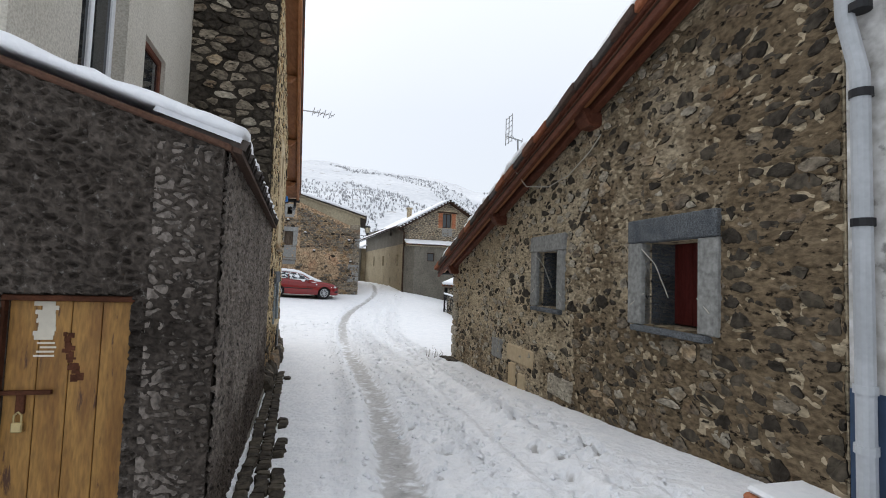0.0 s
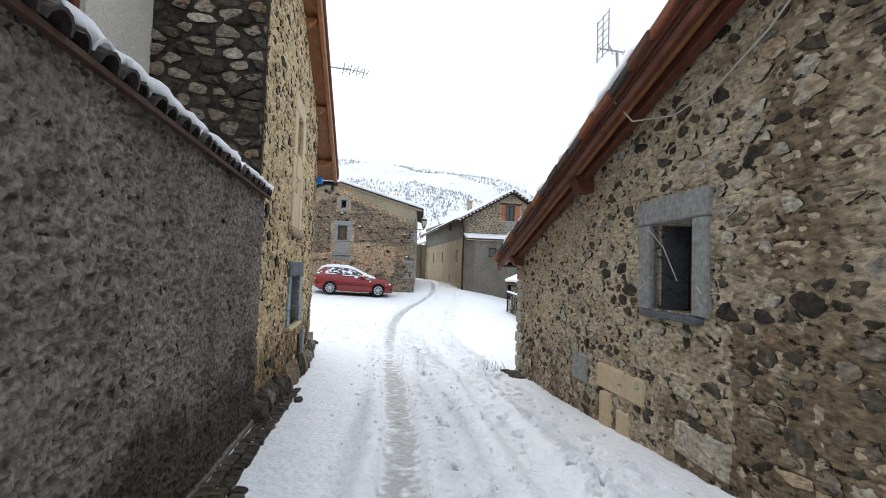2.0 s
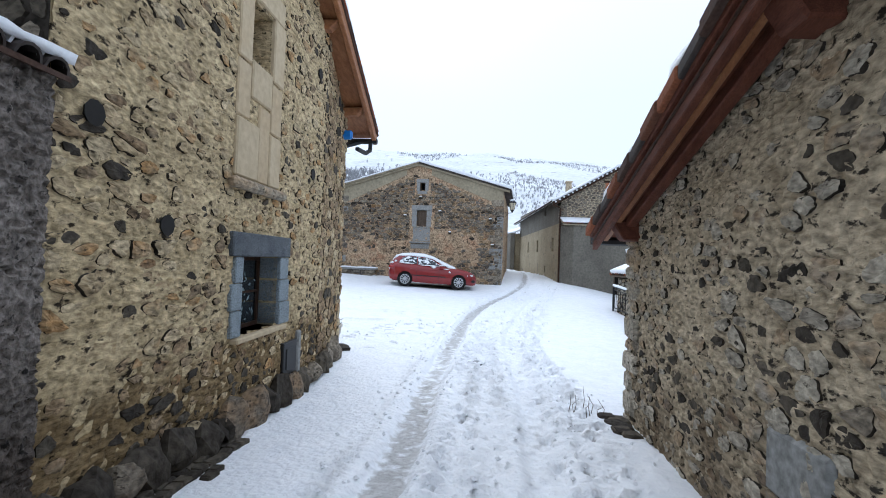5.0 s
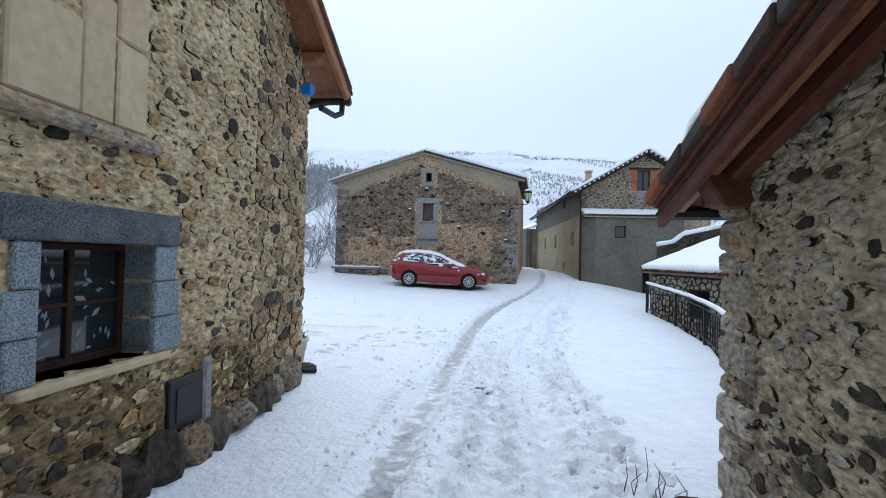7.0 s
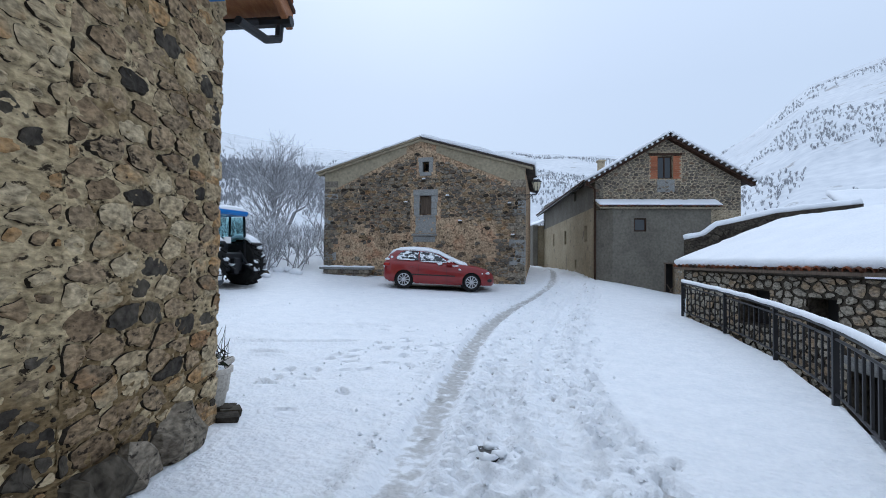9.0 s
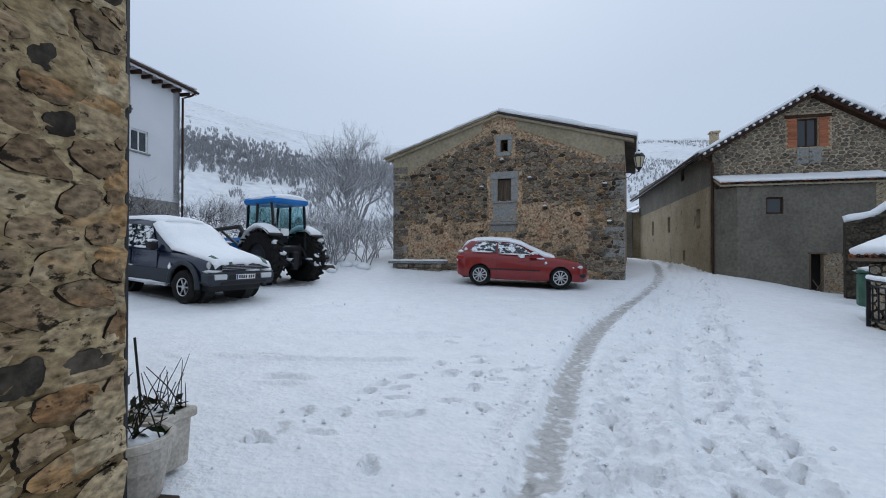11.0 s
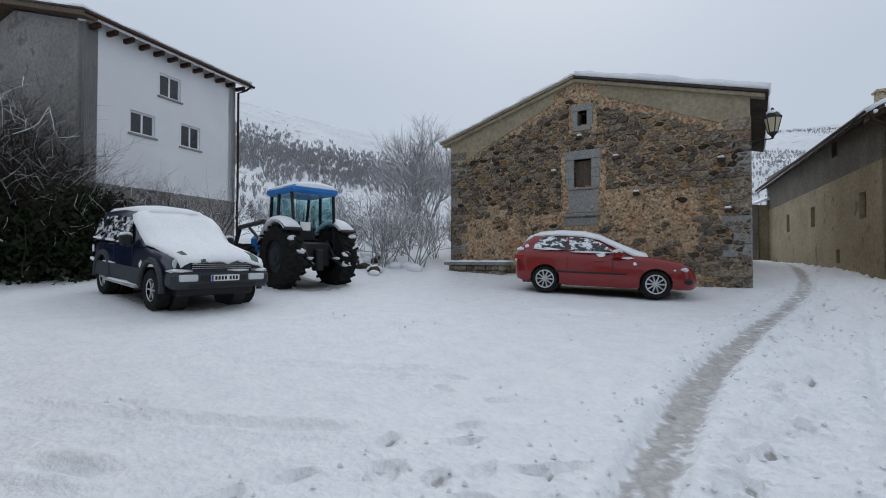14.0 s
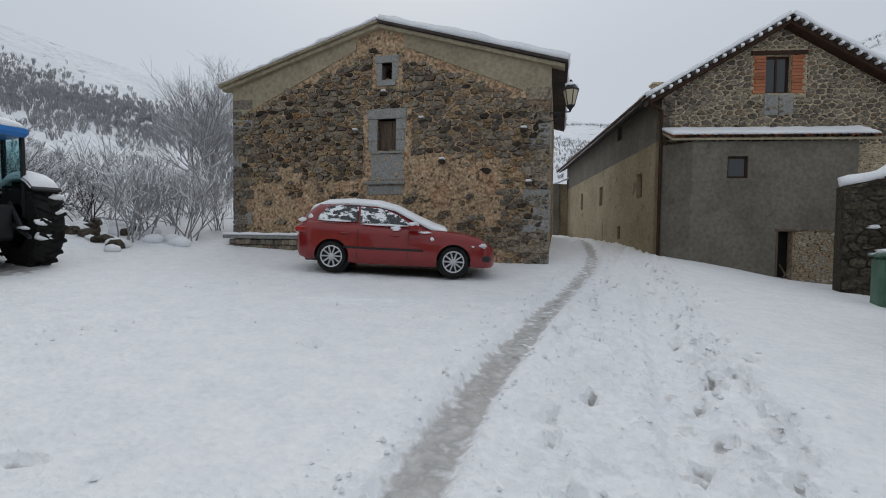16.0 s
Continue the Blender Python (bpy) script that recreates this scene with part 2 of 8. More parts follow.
M = {
    "snow": shade("snow", [(0.80, 0.82, 0.85), (0.86, 0.87, 0.89)], scale=1.3, rough=0.55, bump=0.35, dist=0.03, fine=22, spec=0.3),
    # Near-black spots on stones and mortar paint the shade of pits and crevices.
    "stone": shade("rubble_stone", STONE_COLS, scale=3.5, rough=0.9, bump=0.7, dist=0.02, fine=16, island=0.5, spots=((0.04, 0.033, 0.026), 9.0, 0.405), punch=0.75, spec=0.12, stretch=(1, 1, 1.9)),
    "warm": shade("warm_rubble_stone", WARM_COLS, scale=3.5, rough=0.9, bump=0.8, dist=0.02, fine=16, island=0.5, spots=((0.045, 0.033, 0.022), 9.0, 0.40), punch=0.85, spec=0.12, stretch=(1, 1, 1.9)),
    "dampstone": shade("damp_brown_rubble_stone", [(0.06, 0.048, 0.037), (0.12, 0.098, 0.074), (0.19, 0.16, 0.12), (0.26, 0.22, 0.165), (0.15, 0.125, 0.095), (0.21, 0.14, 0.08), (0.10, 0.085, 0.066)], scale=3.5, rough=0.8, bump=0.8, dist=0.02, fine=16, island=0.5, spots=((0.03, 0.024, 0.018), 9.0, 0.43), punch=0.8, spec=0.15, stretch=(1, 1, 1.9)),
    "oldwarm": shade("old_orange_brown_stone", [(0.09, 0.062, 0.038), (0.17, 0.118, 0.07), (0.27, 0.19, 0.11), (0.34, 0.25, 0.15), (0.20, 0.15, 0.095), (0.29, 0.165, 0.075), (0.14, 0.105, 0.07)], scale=3.5, rough=0.85, bump=0.9, dist=0.02, fine=16, island=0.5, spots=((0.035, 0.026, 0.018), 9.0, 0.43), punch=0.9, spec=0.12, stretch=(1, 1, 1.9)),
    "barnstone": shade("barn_rubble_stone", BARN_COLS, scale=3.0, rough=0.92, bump=0.7, dist=0.02, fine=14, island=0.7, spots=((0.03, 0.026, 0.022), 6.0, 0.40), punch=0.8, spec=0.12),
    # Near-black for stone skirts: the shadow in the joints, put in as colour.
    "joint_shade": shade("dark_joint_shade", [(0.016, 0.013, 0.010), (0.05, 0.042, 0.033)], scale=6, rough=0.95, bump=0.5, dist=0.01, fine=40, spec=0.1),
    # Serves dark stones, and in the street walls also painted recess shade.
    "darkstone": shade("dark_stone_and_recess", [(0.022, 0.018, 0.014), (0.05, 0.042, 0.033), (0.09, 0.076, 0.058), (0.06, 0.05, 0.034)], scale=3.0, rough=0.85, bump=0.8, dist=0.02, fine=15, island=0.6, punch=0.8, spec=0.12),
    # The dark spots in both mortars are painted pit shade too.
    "mortar": shade("grey_lime_mortar", [(0.38, 0.31, 0.21), (0.50, 0.418, 0.295)], scale=2.2, rough=0.95, bump=0.9, dist=0.03, fine=15, spots=((0.035, 0.029, 0.022), 9.0, 0.435), punch=0.7, spec=0.12, stretch=(1, 1, 1.9)),
    "warmmortar": shade("yellow_lime_mortar", [(0.43, 0.335, 0.192), (0.55, 0.437, 0.262)], scale=2.2, rough=0.95, bump=0.9, dist=0.03, fine=15, spots=((0.04, 0.03, 0.02), 9.0, 0.43), punch=0.7, spec=0.12, stretch=(1, 1, 1.9)),
    "barnrender": shade("crumbling_ochre_render", [(0.27, 0.19, 0.12), (0.42, 0.31, 0.20), (0.34, 0.20, 0.12)], scale=1.6, rough=0.95, bump=0.9, dist=0.03, fine=13, spots=((0.085, 0.062, 0.044), 6.0, 0.43), punch=0.9, spec=0.12),
    "beige": shade("weathered_beige_render", [(0.27, 0.232, 0.16), (0.36, 0.312, 0.22)], scale=0.9, rough=0.95, bump=0.4, dist=0.012, fine=9, spots=((0.18, 0.15, 0.105), 1.6, 0.38), punch=0.3, spec=0.12),
    "roughcast": shade("dark_roughcast_render", [(0.046, 0.038, 0.032), (0.088, 0.074, 0.063)], scale=1.3, rough=0.8, bump=0.8, dist=0.03, fine=30, spots=((0.16, 0.147, 0.133), 20.0, 0.40), detail=8, punch=0.7, spec=0.12),
    "smoothcast": shade("dark_scraped_render", [(0.17, 0.147, 0.128), (0.27, 0.238, 0.21)], scale=1.8, rough=0.95, bump=1.0, dist=0.04, fine=30, spots=((0.04, 0.037, 0.034), 15.0, 0.42), stretch=(1, 1, 0.8), punch=0.8, spec=0.12),
    "cream": shade("cream_render", [(0.44, 0.41, 0.35), (0.53, 0.50, 0.44)], scale=0.9, rough=0.9, bump=0.25, dist=0.01, fine=50, spec=0.12),
    "white": shade("white_wall_paint", [(0.70, 0.71, 0.73), (0.76, 0.77, 0.79)], scale=0.7, rough=0.85, bump=0.1, dist=0.01, fine=40),
    "peel": shade("peeling_white_paint", [(0.50, 0.49, 0.47), (0.62, 0.61, 0.59)], scale=2.0, rough=0.9, bump=0.6, dist=0.02, fine=10, spots=((0.26, 0.25, 0.235), 4.0, 0.43), punch=0.6, spec=0.12),
    "navy": plain("navy_skirting_paint", (0.035, 0.06, 0.11), 0.7, vary=0.3, bump=0.3),
    "grey": shade("grey_cement_render", [(0.14, 0.128, 0.106), (0.20, 0.184, 0.152)], scale=0.9, rough=0.95, bump=0.4, dist=0.02, fine=10, spots=((0.12, 0.11, 0.092), 1.6, 0.38), punch=0.3, spec=0.12),
    "grey2": shade("stained_grey_gable", [(0.22, 0.21, 0.20), (0.30, 0.29, 0.275)], scale=0.6, rough=0.95, bump=0.4, dist=0.02, fine=10, spots=((0.16, 0.15, 0.145), 1.2, 0.42), punch=0.3, spec=0.12),
    "ochre": shade("yellowed_render", [(0.29, 0.235, 0.15), (0.39, 0.33, 0.225)], scale=0.8, rough=0.95, bump=0.3, dist=0.02, fine=10, spots=((0.20, 0.165, 0.12), 1.4, 0.40), punch=0.3, spec=0.12),
    "dressed": shade("dressed_grey_stone", [(0.22, 0.22, 0.21), (0.30, 0.30, 0.285)], scale=4, rough=0.85, bump=0.5, dist=0.008, fine=22, island=0.3, punch=0.45, spec=0.12),
    "pale": shade("pale_dressed_stone", [(0.47, 0.375, 0.24), (0.53, 0.43, 0.285), (0.46, 0.335, 0.195)], scale=3, rough=0.85, bump=0.5, dist=0.01, fine=14, island=0.4, spots=((0.26, 0.20, 0.12), 3.0, 0.31), punch=0.15, spec=0.12),
    "blue": shade("blue_grey_hammered_stone", [(0.20, 0.235, 0.255), (0.30, 0.34, 0.36)], scale=5, rough=0.85, bump=1.0, dist=0.012, fine=85, island=0.3, punch=1.0, spec=0.12),
    "slate": shade("dark_hammered_lintel_stone", [(0.085, 0.095, 0.105), (0.15, 0.16, 0.17)], scale=6, rough=0.85, bump=1.0, dist=0.012, fine=85, punch=0.9, spec=0.12),
    "tile": shade("terracotta_roof_tile", [(0.16, 0.055, 0.03), (0.30, 0.11, 0.055), (0.09, 0.05, 0.035), (0.06, 0.05, 0.045)], scale=3, rough=0.85, bump=0.5, dist=0.01, fine=40, island=0.75, spec=0.12),
    "brick": shade("orange_brick", [(0.30, 0.10, 0.05), (0.40, 0.16, 0.085), (0.24, 0.09, 0.05)], scale=5, rough=0.9, bump=0.5, dist=0.006, fine=60, island=0.7, spec=0.12),
    "redwood": shade("red_brown_stained_timber", [(0.085, 0.030, 0.018), (0.15, 0.056, 0.034)], scale=3, rough=0.6, bump=0.5, dist=0.008, fine=22, stretch=(6, 0.8, 6), spec=0.12),
    "orangewood": shade("orange_varnished_timber", [(0.22, 0.085, 0.03), (0.34, 0.15, 0.06)], scale=3, rough=0.55, bump=0.4, dist=0.006, fine=22, stretch=(6, 0.8, 6)),
    "darkwood": shade("dark_brown_timber", [(0.03, 0.017, 0.011), (0.06, 0.032, 0.02)], scale=4, rough=0.6, bump=0.4, dist=0.006, fine=30, stretch=(5, 5, 0.8), spec=0.12),
    "oldwood": shade("weathered_brown_boards", [(0.10, 0.075, 0.055), (0.17, 0.13, 0.10)], scale=4, rough=0.85, bump=0.6, dist=0.01, fine=30, stretch=(7, 7, 0.7), spec=0.12),
    "redpaint": shade("dark_red_painted_shutter", [(0.07, 0.012, 0.010), (0.105, 0.022, 0.018)], scale=4, rough=0.6, bump=0.3, dist=0.005, fine=30, stretch=(5, 5, 1), spec=0.12),
    "yellowdoor": shade("worn_yellow_painted_door", [(0.20, 0.095, 0.022), (0.30, 0.16, 0.042), (0.16, 0.07, 0.018)], scale=1.6, rough=0.65, bump=0.35, dist=0.006, fine=18, stretch=(4, 4, 0.7), spots=((0.07, 0.03, 0.014), 4.0, 0.40), punch=0.4),
    "rust": shade("rusty_iron", [(0.045, 0.018, 0.010), (0.10, 0.04, 0.022)], scale=8, rough=0.9, bump=0.5, dist=0.004, fine=80, spec=0.12),
    "smear": plain("whitewash_smear", (0.50, 0.46, 0.38), 0.8, vary=0.2),
    "brass": plain("dull_brass", (0.45, 0.36, 0.18), 0.4, 0.8),
    "steel": plain("galvanised_steel", (0.42, 0.43, 0.44), 0.45, 0.8),
    "pvc": plain("light_grey_pvc", (0.42, 0.44, 0.46), 0.5),
    "blackmetal": plain("black_painted_iron", (0.014, 0.014, 0.016), 0.5, 0.2),
    "blackplastic": plain("black_plastic", (0.012, 0.012, 0.013), 0.55),
    "rubber": shade("tyre_rubber", [(0.012, 0.012, 0.012), (0.024, 0.023, 0.022)], scale=9, rough=0.9, bump=0.4, dist=0.006, fine=60, spec=0.12),
    # Puts the deep shade inside openings and small holes into the colour.
    "hole": plain("deep_shadow_black", (0.02, 0.018, 0.016), 0.95),
    "pane": glass("window_glass", (0.018, 0.022, 0.026)),
    "carglass": frosted("snow_flecked_car_glass", (0.02, 0.026, 0.03), 0.50),
    "bluepanel": frosted("snow_flecked_navy_paint", (0.010, 0.015, 0.040), 0.29),
    "tracglass": glass("pale_cab_glass", (0.07, 0.14, 0.15), 0.08),
    "curtain": plain("pale_teal_curtain_print", (0.20, 0.27, 0.28), 0.6, vary=0.3),
    "darktile": shade("dark_weathered_roof_tile", [(0.035, 0.028, 0.025), (0.075, 0.06, 0.052)], scale=3, rough=0.9, bump=0.4, dist=0.01, fine=30),
    "redcar": plain("red_car_paint", (0.20, 0.009, 0.009), 0.28, 0.1, 0.6, vary=0.06),
    "bluecar": plain("dark_navy_car_paint", (0.012, 0.017, 0.042), 0.28, 0.15, 0.7, vary=0.08),
    "greycar": plain("grey_lower_car_paint", (0.028, 0.033, 0.042), 0.6, 0.0, 0.0),
    "bluetrac": plain("bright_blue_tractor_paint", (0.012, 0.16, 0.50), 0.4, 0.0, 0.3),
    "alloy": plain("silver_alloy", (0.52, 0.53, 0.55), 0.35, 0.7),
    "lamplens": glass("clear_lamp_lens", (0.55, 0.57, 0.58), 0.1),
    "amber": glass("dirty_lantern_glass", (0.45, 0.40, 0.28), 0.25),
    "redlens": glass("red_lamp_lens", (0.30, 0.01, 0.01), 0.1),
    "orange": plain("orange_plastic", (0.55, 0.09, 0.03), 0.5),
    "platewhite": plain("white_plate", (0.72, 0.72, 0.70), 0.5),
    "plateblue": plain("plate_blue_strip", (0.02, 0.06, 0.35), 0.5),
    "tarp": plain("dull_green_tarpaulin", (0.06, 0.13, 0.09), 0.6, vary=0.3),
    "pot": shade("cream_plastic_planter", [(0.42, 0.38, 0.32), (0.54, 0.50, 0.44)], scale=5, rough=0.7, bump=0.3, dist=0.005, fine=40),
    "bark": shade("frosted_bark", [(0.055, 0.047, 0.042), (0.12, 0.105, 0.095)], scale=7, rough=0.9, bump=0.5, dist=0.01, fine=50, spec=0.12),
    "twig": shade("dark_wet_twigs", [(0.022, 0.018, 0.016), (0.05, 0.042, 0.038)], scale=7, rough=0.9, bump=0, fine=50, spec=0.12),
    "frost": shade("rime_covered_twigs", [(0.20, 0.195, 0.195), (0.40, 0.40, 0.41)], scale=5, rough=0.95, bump=0, fine=30, spec=0.1),
    # Frost grey, shifted further to put distant mist into the colour.
    "woods": shade("frosted_hazy_woodland", [(0.26, 0.26, 0.27), (0.36, 0.365, 0.38)], scale=0.05, rough=0.95, bump=0, fine=0.6, island=0.4),
    "leaf": shade("dark_evergreen_leaf", [(0.010, 0.015, 0.007), (0.030, 0.040, 0.018)], scale=9, rough=0.6, bump=0, fine=40, island=0.5, spec=0.12),
    "slush": shade("wet_grey_slush", [(0.20, 0.185, 0.165), (0.38, 0.37, 0.355)], scale=2.5, rough=0.45, bump=0.8, dist=0.02, fine=30),
    "cable": plain("pale_cable", (0.45, 0.42, 0.36), 0.6),
    "ceramic": plain("dark_cast_iron", (0.02, 0.02, 0.021), 0.6),
}


def snow_with_wear_shade(name):
    """Snow that turns to wet grey slush along the wheel ruts and in prints; the same attribute paints shadow under
    vehicles.
    """
    m = shade(name, [(0.78, 0.80, 0.83), (0.86, 0.87, 0.89)], scale=3.5, rough=0.55, bump=0.7, dist=0.05, fine=16, spec=0.3)
    n, l = m.node_tree.nodes, m.node_tree.links
    b = n["Principled BSDF"]
    base = b.inputs["Base Color"].links[0].from_socket
    at, nz, ad, rp, mx, cl = n.new("ShaderNodeAttribute"), n.new("ShaderNodeTexNoise"), n.new("ShaderNodeMath"), n.new("ShaderNodeValToRGB"), n.new("ShaderNodeMixRGB"), n.new("ShaderNodeValToRGB")
    at.attribute_name = "wear_shade"
    nz.inputs["Scale"].default_value, nz.inputs["Detail"].default_value = 7.0, 8.0
    l.new(n["Geometry"].outputs["Position"], nz.inputs["Vector"])
    ad.operation = "MULTIPLY_ADD"
    ad.inputs[1].default_value = 0.9
    l.new(nz.outputs["Fac"], ad.inputs[0])
    l.new(at.outputs["Fac"], ad.inputs[2])
    rp.color_ramp.elements[0].position, rp.color_ramp.elements[1].position = 0.82, 1.12
    rp.color_ramp.elements[1].position = 1.0
    l.new(ad.outputs[0], rp.inputs[0])
    cl.color_ramp.elements[0].position, cl.color_ramp.elements[1].position = 0.35, 0.7
    cl.color_ramp.elements[0].color, cl.color_ramp.elements[1].color = (0.27, 0.262, 0.25, 1), (0.56, 0.555, 0.55, 1)
    l.new(nz.outputs["Fac"], cl.inputs[0])
    l.new(rp.outputs[0], mx.inputs[0])
    l.new(base, mx.inputs[1])
    l.new(cl.outputs[0], mx.inputs[2])
    # Highest values go dark brown: rut puddles and the painted vehicle shadow.
    pd, wet = n.new("ShaderNodeValToRGB"), n.new("ShaderNodeMixRGB")
    pd.color_ramp.elements[0].position, pd.color_ramp.elements[1].position = 0.76, 0.98
    l.new(at.outputs["Fac"], pd.inputs[0])
    l.new(pd.outputs[0], wet.inputs[0])
    l.new(mx.outputs[0], wet.inputs[1])
    wet.inputs[2].default_value = (0.15, 0.14, 0.13, 1)
    l.new(wet.outputs[0], b.inputs["Base Color"])
    return m


def takes_damp(m, col):
    """Lets the "damp" attribute of a wall's skin soak its mortar to a darker, browner tone."""
    n, l = m.node_tree.nodes, m.node_tree.links
    b = n["Principled BSDF"]
    base = b.inputs["Base Color"].links[0].from_socket
    at, nz, ad, rp, mx = n.new("ShaderNodeAttribute"), n.new("ShaderNodeTexNoise"), n.new("ShaderNodeMath"), n.new("ShaderNodeValToRGB"), n.new("ShaderNodeMixRGB")
    at.attribute_name = "damp"
    nz.inputs["Scale"].default_value, nz.inputs["Detail"].default_value = 4.0, 8.0
    l.new(n["Geometry"].outputs["Position"], nz.inputs["Vector"])
    ad.operation, ad.inputs[1].default_value = "MULTIPLY_ADD", 0.9
    l.new(nz.outputs["Fac"], ad.inputs[0])
    l.new(at.outputs["Fac"], ad.inputs[2])
    rp.color_ramp.elements[0].position, rp.color_ramp.elements[1].position = 0.55, 1.25
    rp.color_ramp.elements[1].color = (0.9, 0.9, 0.9, 1)
    rp.color_ramp.elements[1].position = 1.0
    l.new(ad.outputs[0], rp.inputs[0])
    l.new(rp.outputs[0], mx.inputs[0])
    mx.blend_type = "MULTIPLY"
    l.new(base, mx.inputs[1])
    mx.inputs[2].default_value = (*col, 1)
    l.new(mx.outputs[0], b.inputs["Base Color"])


takes_damp(M["mortar"], (0.31, 0.27, 0.235))
takes_damp(M["smoothcast"], (0.30, 0.27, 0.25))
takes_damp(M["roughcast"], (0.45, 0.42, 0.40))
takes_damp(M["warmmortar"], (0.34, 0.29, 0.23))
for q in ("tracglass",):
    b = M[q].node_tree.nodes["Principled BSDF"]
    b.inputs["Base Color"].default_value, b.inputs["Transmission Weight"].default_value, b.inputs["IOR"].default_value = (0.62, 0.82, 0.84, 1), 1.0, 1.08
    b.inputs["Roughness"].default_value = 0.0
M["groundsnow"] = snow_with_wear_shade("trodden_snow")


# ---- builders ----
def mesh_of(bm, name, mats, smooth=False):
    me = bpy.data.meshes.new(name)
    bm.normal_update()
    bm.to_mesh(me)
    bm.free()
    for q in (mats if isinstance(mats, (list, tuple)) else [mats]):
        me.materials.append(M[q] if isinstance(q, str) else q)
    if smooth:
        me.polygons.foreach_set("use_smooth", [True] * len(me.polygons))
    return me


def part(name, bm, mats, parent=None, label="", smooth=False):
    ob = new(name, mesh_of(bm, name, mats, smooth))
    ob.parent = parent
    if label:
        ob["label"] = label
    return ob


def thing(name, label, category, group="", kind="", at=None):
    ob = new(name)
    if at is not None:
        ob.matrix_world = at
    return tagged(ob, label, category, group, kind)


def box(bm, lo, hi, bev=0.0, m=None, mat=0):
    c, s = [(a + b) / 2 for a, b in zip(lo, hi)], [abs(b - a) for a, b in zip(lo, hi)]
    r = bmesh.ops.create_cube(bm, size=1, matrix=Matrix.Translation(c) @ Matrix.Diagonal((*s, 1)))
    vs = r["verts"]
    if bev:
        es = list({e for v in vs for e in v.link_edges})
        g = bmesh.ops.bevel(bm, geom=es, offset=min(bev, min(s) * 0.45), segments=1, affect="EDGES", profile=0.5)
        vs = list({v for f in g["faces"] for v in f.verts} | {v for v in vs if v.is_valid})
    fs = {f for v in vs for f in v.link_faces}
    for f in fs:
        f.material_index = mat
    if m is not None:
        bmesh.ops.transform(bm, matrix=m, verts=list({v for f in fs for v in f.verts}))
    return bm


def boxes(*items, bev=0.0):
    bm = bmesh.new()
    for lo, hi in items:
        box(bm, lo, hi, bev)
    return bm


def tube(bm, pts, r, n=8, cap=True, taper=None, mat=0):
    """A round bar along pts; taper: the radius at its end."""
    pts = [Vector(p) for p in pts]
    rings, a = [], None
    for i, p in enumerate(pts):
        d = (pts[min(i + 1, len(pts) - 1)] - pts[max(i - 1, 0)]).normalized()
        if a is None:
            a = d.cross(Vector((0, 0, 1)) if abs(d.z) < 0.9 else Vector((1, 0, 0)))
        a = (a - d * a.dot(d)).normalized()
        b = d.cross(a)
        k = r if taper is None else r + (taper - r) * i / (len(pts) - 1)
        rings.append([bm.verts.new(p + a * k * math.cos(2 * math.pi * j / n) + b * k * math.sin(2 * math.pi * j / n)) for j in range(n)])
    for q0, q1 in zip(rings, rings[1:]):
        for j in range(n):
            bm.faces.new((q0[j], q0[(j + 1) % n], q1[(j + 1) % n], q1[j])).material_index = mat
    if cap and n > 2:
        bm.faces.new(rings[0][::-1]).material_index = mat
        bm.faces.new(rings[-1]).material_index = mat
    return bm


def lathe(bm, prof, n=24, m=None, mat=0):
    """Turns (radius, z) pairs about z."""
    rings = []
    for r, z in prof:
        rings.append([bm.verts.new((r * math.cos(2 * math.pi * j / n), r * math.sin(2 * math.pi * j / n), z)) for j in range(n)])
    fs = []
    for q0, q1 in zip(rings, rings[1:]):
        for j in range(n):
            fs.append(bm.faces.new((q0[j], q0[(j + 1) % n], q1[(j + 1) % n], q1[j])))
    fs += [bm.faces.new(rings[0][::-1]), bm.faces.new(rings[-1])]
    for f in fs:
        f.material_index = mat
    if m is not None:
        bmesh.ops.transform(bm, matrix=m, verts=[v for q in rings for v in q])
    return bm


class Face:
    """A wall's plane: u along it, v up (world z), w out of it."""

    def __init__(self, p, d, out):
        k = math.hypot(*d)
        self.p, self.d = Vector((p[0], p[1], 0)), Vector((d[0] / k, d[1] / k, 0))
        n = Vector((-self.d.y, self.d.x, 0))
        self.n = n if n.x * out[0] + n.y * out[1] > 0 else -n

    def at(self, u, v, w=0.0):
        return self.p + self.d * u + self.n * w + Vector((0, 0, v))

    def matrix(self):
        m = Matrix.Identity(4)
        for i in range(3):
            m[i][0], m[i][1], m[i][2], m[i][3] = self.d[i], self.n[i], (0, 0, 1)[i], self.p[i]
        return m

    def box(self, bm, u, v, w, bev=0.0, mat=0):
        return box(bm, (u[0], w[0], v[0]), (u[1], w[1], v[1]), bev, self.matrix(), mat)


def slab(face, outline, holes, front, back):
    """A wall of that outline, in (u, v), with holes cut through, from w = front to w = back."""
    bm = bmesh.new()
    for loop in [outline] + [[(a, c), (b, c), (b, d), (a, d)] for a, b, c, d in holes]:
        vs = [bm.verts.new(face.at(u, v, front)) for u, v in loop]
        for a, b in zip(vs, vs[1:] + vs[:1]):
            bm.edges.new((a, b))
    bmesh.ops.triangle_fill(bm, use_beauty=True, use_dissolve=False, edges=bm.edges[:])
    g = bmesh.ops.extrude_face_region(bm, geom=bm.faces[:])
    bmesh.ops.translate(bm, vec=face.n * (back - front), verts=[q for q in g["geom"] if isinstance(q, bmesh.types.BMVert)])
    bmesh.ops.recalc_face_normals(bm, faces=bm.faces[:])
    return bm


